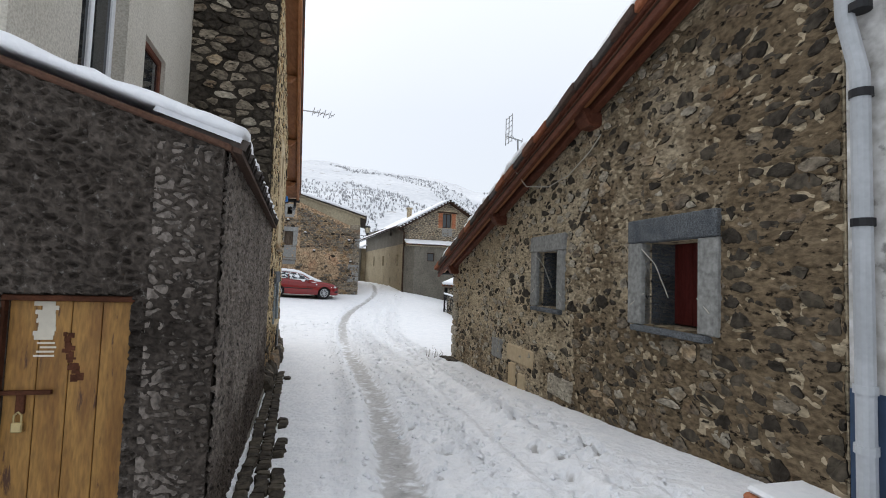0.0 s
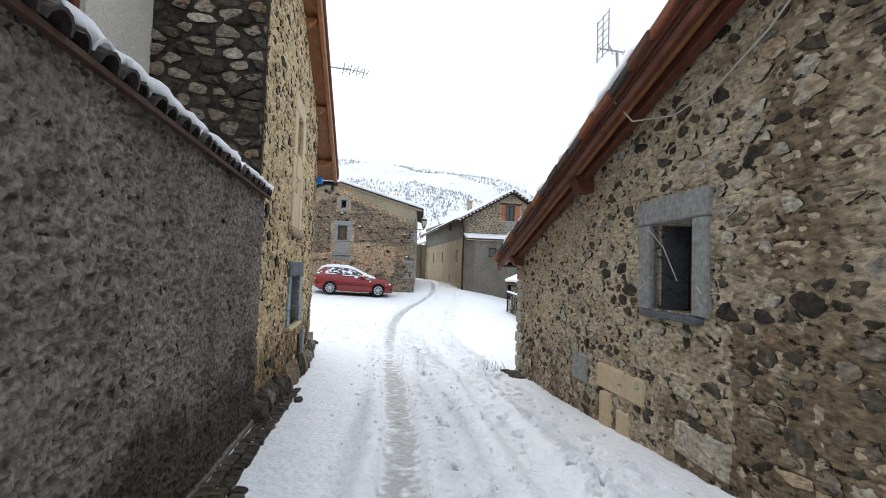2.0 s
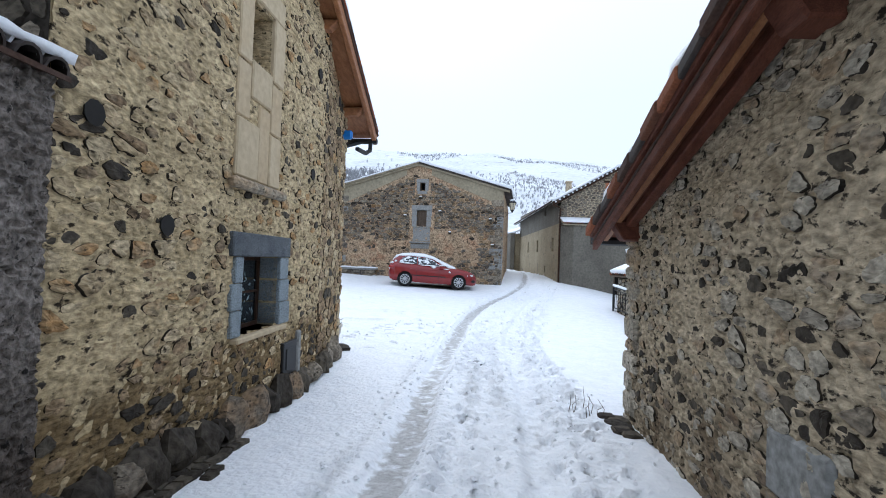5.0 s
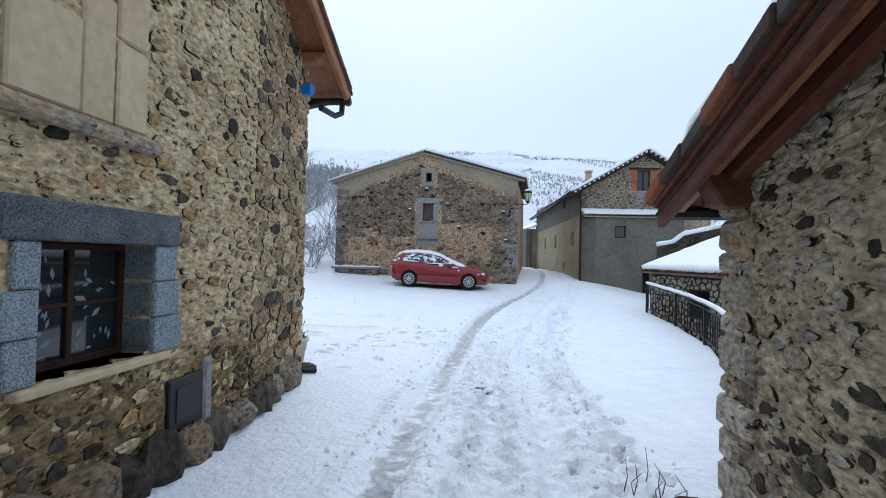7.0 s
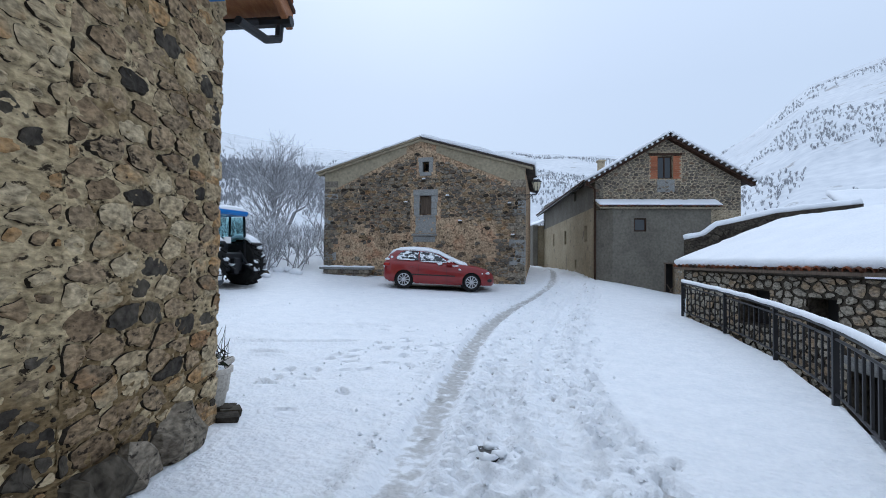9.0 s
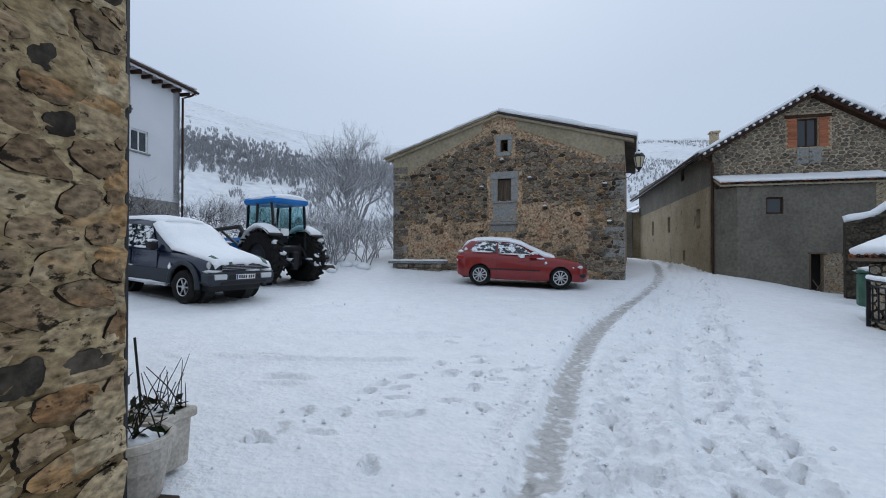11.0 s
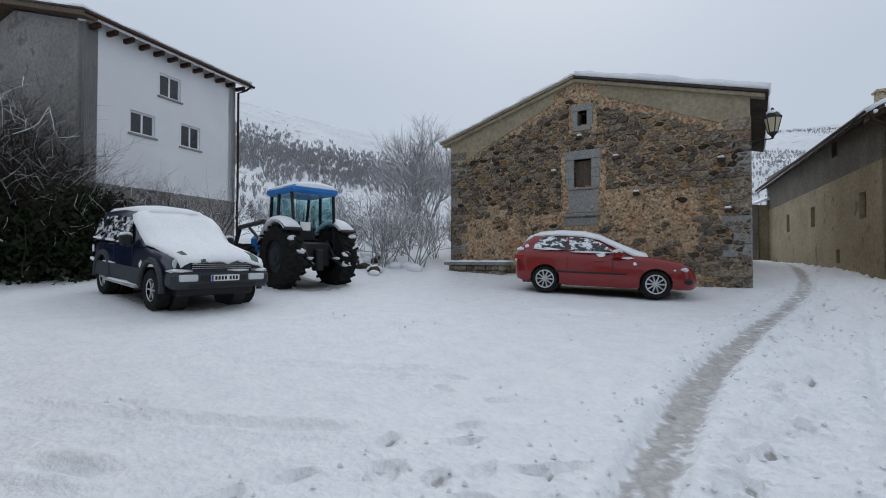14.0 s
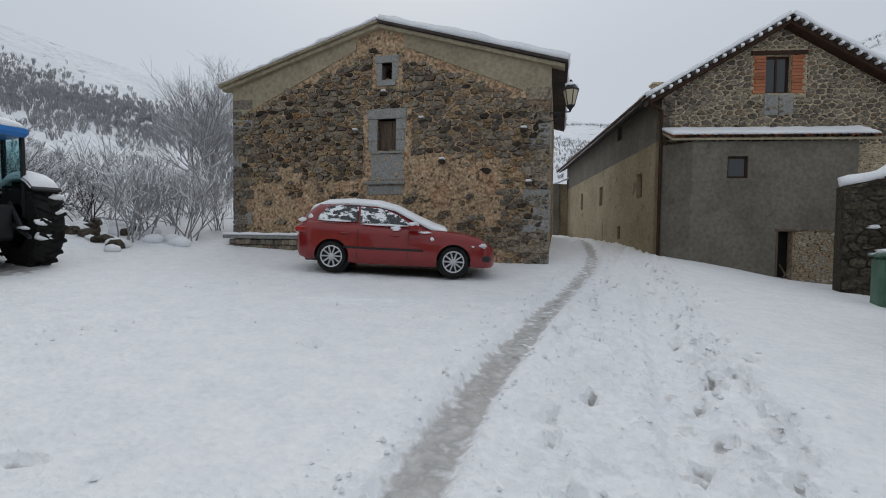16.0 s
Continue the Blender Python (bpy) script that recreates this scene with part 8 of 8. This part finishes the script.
bins = thing("green_bin", "dark green waste bin with snow on its lid", "bin")
bm = bmesh.new()
FGW.box(bm, (0.05, 0.6), (-0.5, 0.55), (1.6, 2.1), 0.05)
part("bin_body", bm, "tarp", bins)
bm = bmesh.new()
FGW.box(bm, (0.0, 0.65), (0.55, 0.62), (1.55, 2.15), 0.03)
lid = part("bin_lid", bm, "tarp", bins)
clump(bins, Matrix.Translation(FGW.at(0.32, 0.64, 1.85)), 0.33, 0.3, 0.07, 2, "lid_snow")
back_house = thing("distant_house", "pale house below the street with thick snow on its roof", "house")
bm = boxes(((8.5, 37.0, -2), (15, 43, 3.1)))
part("wall", bm, "white", back_house)
snow_slab("roof_snow", [(8.0, 36.6, 3.1), (15.5, 36.6, 3.1), (15.5, 40, 4.6), (8.0, 40, 4.6)], 0.3, back_house, 6, step=0.4)
left_back = thing("brick_house", "brick house beyond the thicket with a snowy roof", "house")
bm = boxes(((-36, 9.0, 0), (-30, 14.3, 5.75)))
part("wall", bm, "brick", left_back)
snow_slab("roof_snow", [(-29.6, 8.6, 5.78), (-29.6, 14.7, 5.78), (-33, 14.7, 7.0), (-33, 8.6, 7.0)], 0.25, left_back, 6, step=0.5)

# ---- lanterns, aerials, cable ----
def lantern(parent, at, s=1.0):
    m = Matrix.Translation(at) @ Matrix.Scale(s, 4)
    bm = bmesh.new()
    lathe(bm, [(0.10, 0.0), (0.185, 0.36)], 6, m)
    part("lantern_glass", bm, "amber", parent)
    bm = bmesh.new()
    lathe(bm, [(0.20, 0.36), (0.21, 0.39), (0.10, 0.52), (0.05, 0.56), (0.03, 0.62), (0.01, 0.64)], 6, m)
    part("lantern_hood", bm, "blackmetal", parent)
    bm = bmesh.new()
    lathe(bm, [(0.02, -0.16), (0.04, -0.1), (0.11, -0.02), (0.115, 0.0)], 6, m)
    for k in range(6):
        t = k * math.pi / 3
        tube(bm, [m @ Vector((0.105 * math.cos(t), 0.105 * math.sin(t), 0)), m @ Vector((0.19 * math.cos(t), 0.19 * math.sin(t), 0.36))], 0.012 * s, 4)
    part("lantern_frame", bm, "blackmetal", parent)
    clump(parent, m @ Matrix.Translation((0, 0, 0.5)), 0.14, 0.14, 0.06, 3)


wl_ = thing("wall_lantern", "black wall lantern on a bracket at the barn corner", "street lamp")
lp = FB.at(BR + 0.48, 4.12, 0.1)
lantern(wl_, lp)
bm = bmesh.new()
tube(bm, [FB.at(BR - 0.02, 3.96, 0.05), FB.at(BR + 0.48, 3.96, 0.1)], 0.018, 6)
tube(bm, [FB.at(BR - 0.02, 3.75, 0.05), FB.at(BR + 0.15, 3.80, 0.06), FB.at(BR + 0.3, 3.95, 0.08)], 0.012, 6)
part("bracket", bm, "blackmetal", wl_)
pl_ = thing("street_lamp", "black post lantern standing before the thicket", "street lamp")
LPX, LPY = -19.7, 15.2
lz = height_at(LPX, LPY)
bm = bmesh.new()
lathe(bm, [(0.16, -0.2), (0.16, 0.5), (0.11, 0.6), (0.085, 0.9), (0.055, 1.0), (0.045, 3.75), (0.06, 3.8)], 10, Matrix.Translation((LPX, LPY, lz)))
part("post", bm, "blackmetal", pl_)
lantern(pl_, (LPX, LPY, lz + 3.95))


def aerial(name, label, root, top, boom, n=9, length=0.32):
    ob = thing(name, label, "aerial")
    bm = bmesh.new()
    tube(bm, [root, top], 0.016, 6)
    part("mast", bm, "steel", ob)
    top, boom = Vector(top), Vector(boom)
    bm = bmesh.new()
    tube(bm, [top - boom * 0.3, top + boom * 0.7], 0.01, 5)
    part("boom", bm, "steel", ob)
    side = boom.cross(Vector((0, 0, 1))).normalized()
    for k in range(n):
        p = top + boom * (-0.25 + 0.9 * k / (n - 1))
        bm = bmesh.new()
        a = side if k % 2 else (side * 0.6 + Vector((0, 0, 0.5)))
        tube(bm, [p - a * length * 0.5, p + a * length * 0.5], 0.009, 4)
        part("element", bm, "steel", ob)
    return ob


al = aerial("tv_aerial", "steel television aerial on the house eaves", FL.at(3.7, 5.5, 0.3), FL.at(3.8, 5.52, 0.75), (FL.n * 0.8 + FL.d * 0.25).normalized() * 0.55, 8, 0.3)
ar = aerial("roof_aerial", "steel grid aerial on the low house roof", FR.at(4.6, 3.3, 0.35), FR.at(4.55, 3.75, 0.4), Vector((-0.25, 0.1, 0.1)), 3, 0.2)
gp_, gu, gv_ = FR.at(4.55, 3.75, 0.55), FR.d * 0.13, Vector((0, 0, 0.2))
for k in range(6):
    bm = bmesh.new()
    tube(bm, [gp_ - gu + gv_ * (k / 2.5 - 0.3), gp_ + gu + gv_ * (k / 2.5 - 0.3)], 0.006, 4)
    part("reflector_wire", bm, "steel", ar)
for s in (-1, 0, 1):
    bm = bmesh.new()
    tube(bm, [gp_ + gu * s + gv_ * -0.4, gp_ + gu * s + gv_ * 1.8], 0.007, 4)
    part("reflector_wire", bm, "steel", ar)
cbl = thing("aerial_cable", "thin pale cable looped under the eaves", "cable")
bm = bmesh.new()
tube(bm, [FR.at(u, z, w) for u, z, w in ((4.6, 3.25, 0.4), (4.4, 2.98, 0.3), (4.0, 2.92, 0.12), (3.5, 3.0, 0.07), (3.0, 3.2, 0.06), (2.75, 3.35, 0.06))], 0.008, 5)
part("strand", bm, "cable", cbl)

# ---- planters by the house corner ----
def planter(name, label, x, y, round_pot, seed, rot=0, lx=0.5, ly=0.3, h=0.42):
    r = random.Random(seed)
    z = height_at(x, y) + 0.02
    ob = thing(name, label, "planter", at=pose(x, y, z, 0, 0, rot))
    bm = bmesh.new()
    if round_pot:
        lathe(bm, [(0.14, 0), (0.16, 0.05), (0.165, 0.06), (0.19, h * 0.55), (0.205, h * 0.56), (0.205, h * 0.62), (0.22, h - 0.06), (0.24, h - 0.05), (0.24, h), (0.2, h), (0.19, h - 0.05)], 20)
        lx = ly = 0.17
    else:
        box(bm, (-lx, -ly, 0), (lx, ly, h), 0.03)
        box(bm, (-lx - 0.02, -ly - 0.02, h - 0.07), (lx + 0.02, ly + 0.02, h), 0.015)
        for v in bm.verts:
            if v.co.z < 0.1:
                v.co.x *= 0.9
                v.co.y *= 0.9
    part("pot", bm, "pot", ob)
    bm = bmesh.new()
    bmesh.ops.create_icosphere(bm, subdivisions=2, radius=1)
    for v in bm.verts:
        v.co = Vector((v.co.x * lx, v.co.y * ly, h - 0.02 + v.co.z * 0.04 * (1 + noise.noise(v.co * 3))))
    part("snow_cap", bm, "snow", ob, smooth=True)
    bm = bmesh.new()
    for k in range(14):
        a, b = r.uniform(-lx, lx) * 0.8, r.uniform(-ly, ly) * 0.8
        dx, dy, hh = r.uniform(-0.2, 0.2), r.uniform(-0.2, 0.2), r.uniform(0.12, 0.36)
        tube(bm, [(a, b, h - 0.03), (a + dx * 0.5, b + dy * 0.4, h + hh * 0.5), (a + dx, b + dy, h + hh)], 0.006, 4, taper=0.003)
    part("twig_spray", bm, "twig", ob)["kind"] = "stuff"
    bm = bmesh.new()
    for k in range(30):
        a, b, zz = r.uniform(-lx, lx), r.uniform(-ly, ly), h + r.uniform(0.0, 0.08)
        m = Matrix.Translation((a, b, zz)) @ pose(0, 0, 0, r.uniform(-60, 60), r.uniform(-60, 60), r.uniform(0, 360))
        q = [bm.verts.new(m @ Vector(p)) for p in ((-0.05, 0, 0), (0, -0.022, 0.008), (0.055, 0, 0), (0, 0.022, 0.008))]
        bm.faces.new(q)
    part("foliage", bm, "leaf", ob)
    return tagged(ob, group="planters by the corner")


planter("round_planter", "cream ribbed round pot with frosted twigs and snow", -5.19, 14.56, True, 1, h=0.43)
planter("square_planter", "cream rectangular planter with bare stems and snow", -5.54, 14.88, False, 2, 14, 0.19, 0.15, 0.42)
planter("low_planter", "cream planter with dark ivy and snow", -5.98, 14.52, True, 3, h=0.36)
stick = thing("plant_stake", "thin black stake stuck in the planter", "stake")
bm = bmesh.new()
tube(bm, [(-5.66, 14.85, -0.3), (-5.83, 14.86, 0.43)], 0.010, 6)
part("rod", bm, "blackmetal", stick)
junk = thing("broken_bench", "dark broken bench with snow beside the planters", "bench")
for lo, hi, rot in (((-0.35, -0.04, 0.0), (0.3, 0.14, 0.04), 12), ((-0.3, 0.05, 0.06), (0.2, 0.1, 0.16), -8), ((-0.3, -0.05, -0.45), (-0.24, 0.1, 0.1), 3), ((0.2, -0.05, -0.45), (0.26, 0.1, 0.02), 3)):
    bm = bmesh.new()
    box(bm, lo, hi, 0.012, pose(-6.68, 14.56, -0.08, rot, rot * 0.4, 20) @ Matrix.Scale(0.75, 4))
    part("plank", bm, "blackplastic", junk)
clump(junk, Matrix.Translation((-6.60, 14.64, 0.0)), 0.16, 0.06, 0.02, 6)
jar = tagged(part("plastic_bottle", lathe(bmesh.new(), [(0.05, 0), (0.065, 0.04), (0.055, 0.12), (0.035, 0.16), (0.04, 0.2), (0.025, 0.21)], 14, pose(-6.52, 14.66, -0.03, 4, 8)), "blackplastic"), "black plastic bottle standing on the broken bench", "bottle")
slabs = thing("flagstones", "broken flagstones stacked at the house corner under snow", "stones")
fr_ = random.Random(6)
for k in range(7):
    bm = bmesh.new()
    box(bm, (-1, -1, -1), (1, 1, 1), 0.12, pose(0, 0, 0, fr_.uniform(-9, 9), fr_.uniform(-9, 9), fr_.uniform(0, 90)))
    x, y = -4.80 - 0.12 * k, 14.42 + fr_.uniform(-0.06, 0.25)
    for v in bm.verts:
        v.co *= 1 + 0.3 * noise.noise(v.co * 1.5 + Vector((k, 0, 0)))
        v.co = Vector((x + v.co.x * 0.12, y + v.co.y * 0.09, height_at(x, y) + 0.015 + max(-0.06, min(0.045, v.co.z * 0.09))))
    part("flagstone", bm, "darkstone", slabs)
mh = thing("manhole_cover", "iron manhole cover showing through the snow", "manhole")
bm = bmesh.new()
mz = height_at(-2.19, 14.85)
lathe(bm, [(0.13, -0.03), (0.15, 0.02), (0.14, 0.022)], 14, Matrix.Translation((-2.19, 14.85, mz)))
part("cover", bm, "ceramic", mh)
for k in range(4):
    clump(mh, Matrix.Translation((-2.19 + 0.12 * math.cos(k * 1.7), 14.85 + 0.12 * math.sin(k * 1.7), mz + 0.03)), 0.07, 0.06, 0.03, k)

# ---- bare trees and thickets ----
def grow(bm, snow, p, d, length, r, depth, rnd, spread=0.6, droop=0.0, kids=(2, 4), seg=3, upper=None, snow_share=0.2):
    """A tapering limb that forks; snow gathers a strip on top of the thinner ones."""
    pts, q, v = [p.copy()], p.copy(), d.normalized()
    for k in range(seg):
        v = (v + Vector((rnd.uniform(-1, 1), rnd.uniform(-1, 1), rnd.uniform(-0.5, 0.9) - droop)) * 0.24).normalized()
        q = q + v * length / seg
        pts.append(q.copy())
    tube(bm, pts, r, 6 if r > 0.05 else 3, cap=False, taper=r * 0.55)
    if snow is not None and r < 0.06 and rnd.random() < snow_share:
        off = Vector((0, 0, r * 0.9))
        side = v.cross(Vector((0, 0, 1)))
        if side.length > 0.3:
            side = side.normalized() * max(r * 0.7, 0.005)
            for a, b in zip(pts, pts[1:]):
                qs = [snow.verts.new(z + off + o2) for z, o2 in ((a, -side), (b, -side), (b, Vector((0, 0, r * 1.0 + 0.005))), (a, Vector((0, 0, r * 1.0 + 0.005))), (a, side), (b, side))]
                snow.faces.new((qs[0], qs[1], qs[2], qs[3]))
                snow.faces.new((qs[3], qs[2], qs[5], qs[4]))
    if depth > 0:
        for k in range(rnd.randint(*kids)):
            a = rnd.uniform(0.35, 1.0)
            i = min(seg - 1, int(a * seg))
            base = pts[i].lerp(pts[i + 1], a * seg - i if a < 1 else 1)
            ax = Vector((rnd.uniform(-1, 1), rnd.uniform(-1, 1), rnd.uniform(-0.35, 0.8))).normalized()
            grow(upper or bm, snow, base, (v * (1 - spread * 0.55) + ax * spread), length * rnd.uniform(0.55, 0.8), r * rnd.uniform(0.45, 0.62), depth - 1, rnd, spread, droop, kids, seg, None, snow_share)


def tree(name, label, x, y, z, h, seed, trunk_r=0.16, stems=1, depth=5, spread=0.6, mat="bark", kids=(2, 4), snowy=True, lean_out=(0.3, 1.0), snow_share=0.2):
    rnd = random.Random(seed)
    ob = thing(name, label, "tree" if stems < 3 else "bush", at=Matrix.Translation((x, y, z)))
    bm, cr_, sn = bmesh.new(), bmesh.new(), (bmesh.new() if snowy else None)
    for s in range(stems):
        t = rnd.uniform(0, 6.28)
        lean = 0.12 if stems == 1 else rnd.uniform(*lean_out)
        grow(bm, sn, Vector((rnd.uniform(-0.25, 0.25) * (stems > 1), rnd.uniform(-0.25, 0.25) * (stems > 1), -0.2)), Vector((math.cos(t) * lean, math.sin(t) * lean, 1)), h * (0.42 if stems == 1 else 0.5), trunk_r, depth, rnd, spread, 0.0, kids, 3, cr_, snow_share)
    part("trunk", bm, mat, ob)
    part("crown", cr_, mat, ob)
    if sn is not None:
        part("branch_snow", sn, "snow", ob)["kind"] = "stuff"
    return ob


# tall tree behind the barn
t1 = tree("bare_tree", "tall bare frosted tree behind the barn", -24.0, 37.0, 1.2, 7.0, 3, 0.12, 6, 5, 0.46, "frost", kids=(3, 4), lean_out=(0.1, 0.55), snow_share=0.45)
tree("bare_tree", "bare frosted tree behind the barn", -19.5, 36.5, 1.2, 5.2, 5, 0.08, 4, 5, 0.45, "frost", lean_out=(0.1, 0.5), snow_share=0.45)
# thicket before the white house
th = random.Random(17)
protos = [tagged(tree("thicket_bush", "tangled snow-dusted thicket bush before the white house", 0, -200 - 6 * k, 0, 4.6, 40 + k, 0.027, 9, 4, 0.72, "twig", (3, 4), snow_share=0.06), group="thicket bushes") for k in range(3)]
spots_ = [(-23.4, 14.2), (-22.6, 15.4), (-21.7, 16.4), (-20.9, 17.3), (-20.2, 18.3), (-19.5, 19.2), (-18.7, 20.0), (-22.9, 17.2), (-21.3, 18.9), (-24.6, 15.6), (-25.3, 13.2), (-20.4, 16.2), (-18.1, 21.3), (-24.2, 16.8), (-22.2, 14.3), (-23.6, 18.2), (-19.3, 17.6)]
for i, (x, y) in enumerate(spots_):
    k = th.uniform(1.0, 1.45) * (0.5 if y > 18.6 else (0.75 if y > 17 else 1))
    m = pose(x, y, height_at(x, y), 0, 0, th.uniform(0, 360))
    ob = copy_thing(protos[i % 3], m)
    ob.scale = (k, k, k)
for q in protos:
    for c in list(q.children):
        bpy.data.objects.remove(c)
    bpy.data.objects.remove(q)
tw_ = thing("thicket_wall", "dark tumbledown stone wall under the thicket", "wall")
FT = Face((-24.6, 13.2), (0.70, 0.714), (1, -1))
part("wall", slab(FT, [(-3, -0.5), (8.2, -0.5), (8.2, 0.9), (5, 1.5), (-3, 2.0)], [], 0, -0.5), "darkstone", tw_)
rubble(tw_, FT, [(-3, -0.4), (8.2, -0.4), (8.2, 0.85), (5, 1.45), (-3, 1.95)], [], 0.4, 0.26, "darkstone", 91, proud=(0.02, 0.16), gap=(0.01, 0.03))
for k in range(26):
    u = th.uniform(-2, 8)
    clump(tw_, Matrix.Translation(FT.at(u, th.uniform(0.0, 1.5 - u * 0.08), 0.12)), th.uniform(0.08, 0.25), 0.14, 0.05, k)
# ivy and dead leaves over the wall under the thicket
iv = random.Random(37)
IV, IF = [], []
for k in range(52000):
    u, w = iv.uniform(-3.2, 8.6), iv.gauss(-0.5, 0.6)
    top = 4.5 - 0.27 * u + 0.9 * noise.noise((u * 0.8, 0, 6))
    v = top * iv.random() ** 0.7
    p = FT.at(u, v, w + 0.25)
    m = Matrix.Translation(p) @ pose(0, 0, 0, iv.uniform(-70, 70), iv.uniform(-70, 70), iv.uniform(0, 360))
    s, q = iv.uniform(0.06, 0.13), len(IV)
    IV += [m @ Vector(c) for c in ((-s, 0, 0), (0, -s * 0.6, 0.01), (s, 0, 0), (0, s * 0.6, 0.01))]
    IF.append((q, q + 1, q + 2, q + 3))
tagged(new("ivy", pydata("ivy", IV, IF, "leaf")), "dark evergreen ivy over the tumbledown wall", "ivy", kind="stuff")
# scrub between the tractor and the barn
scr = random.Random(23)
sp = [tagged(tree("scrub_bush", "low bare scrub bush dusted with snow", 0, -240 - 6 * k, 0, 1.9, 60 + k, 0.018, 9, 3, 0.7, "frost" if k else "twig", (3, 4), snow_share=0.4), group="scrub bushes") for k in range(2)]
for i, (x, y) in enumerate([(-16.2, 27.2), (-15.6, 28.4), (-17.2, 28.2), (-18.4, 27.4), (-17.8, 29.6), (-16.4, 30.2), (-19.6, 28.6), (-20.6, 27.0), (-21.8, 28.4), (-18.9, 31.0), (-20.6, 31.0), (-15.9, 31.5), (-22.9, 30.2), (-24.0, 27.4), (-25.5, 29.0), (-17.6, 33.4)]):
    k = scr.uniform(0.8, 1.7)
    ob = copy_thing(sp[0 if i in (3, 7) else 1], pose(x, y, height_at(x, y) + 0.1, 0, 0, scr.uniform(0, 360)))
    ob.scale = (k, k, k)
for q in sp:
    for c in list(q.children):
        bpy.data.objects.remove(c)
    bpy.data.objects.remove(q)
# snowy bank with stones behind the yard
bank = thing("rubble_bank", "bank of snowy rubble and dead stems at the yard's edge", "bank")
for k in range(34):
    x, y = scr.uniform(-19, -14.9), scr.uniform(25.8, 28.2)
    bm = bmesh.new()
    bmesh.ops.create_icosphere(bm, subdivisions=2, radius=1)
    s = scr.uniform(0.12, 0.34)
    for v in bm.verts:
        v.co *= 1 + 0.35 * noise.noise(v.co * 1.7 + Vector((k, 0, 0)))
        v.co = Vector((x + v.co.x * s, y + v.co.y * s * 0.8, height_at(x, y) + 0.06 + v.co.z * s * 0.55))
    part("stone", bm, "darkstone" if k % 3 == 0 else "snow", bank, smooth=k % 3 != 0)
# young trees in the field
ft = random.Random(29)
for k in range(9):
    yaw, r = ft.uniform(44, 62), ft.uniform(70, 125)
    z = float(hill_height(np.array([yaw]), np.array([r]))[0])
    tagged(tree("field_tree", "small bare tree standing in the snowy field", HC[0] - r * math.sin(radians(yaw)), HC[1] + r * math.cos(radians(yaw)), z, ft.uniform(3.5, 5.5), 100 + k, 0.06, 1, 4, 0.6, "bark", (2, 4), False), group="field trees")
fence = thing("field_fence", "wooden field fence across the snow", "fence")
for k in range(22):
    yaw, r = 44 + k * 0.75, 112
    x, y = HC[0] - r * math.sin(radians(yaw)), HC[1] + r * math.cos(radians(yaw))
    z = float(hill_height(np.array([yaw]), np.array([r]))[0])
    bm = boxes(((x - 0.08, y - 0.08, z - 0.5), (x + 0.08, y + 0.08, z + 1.3)))
    part("post", bm, "oldwood", fence)
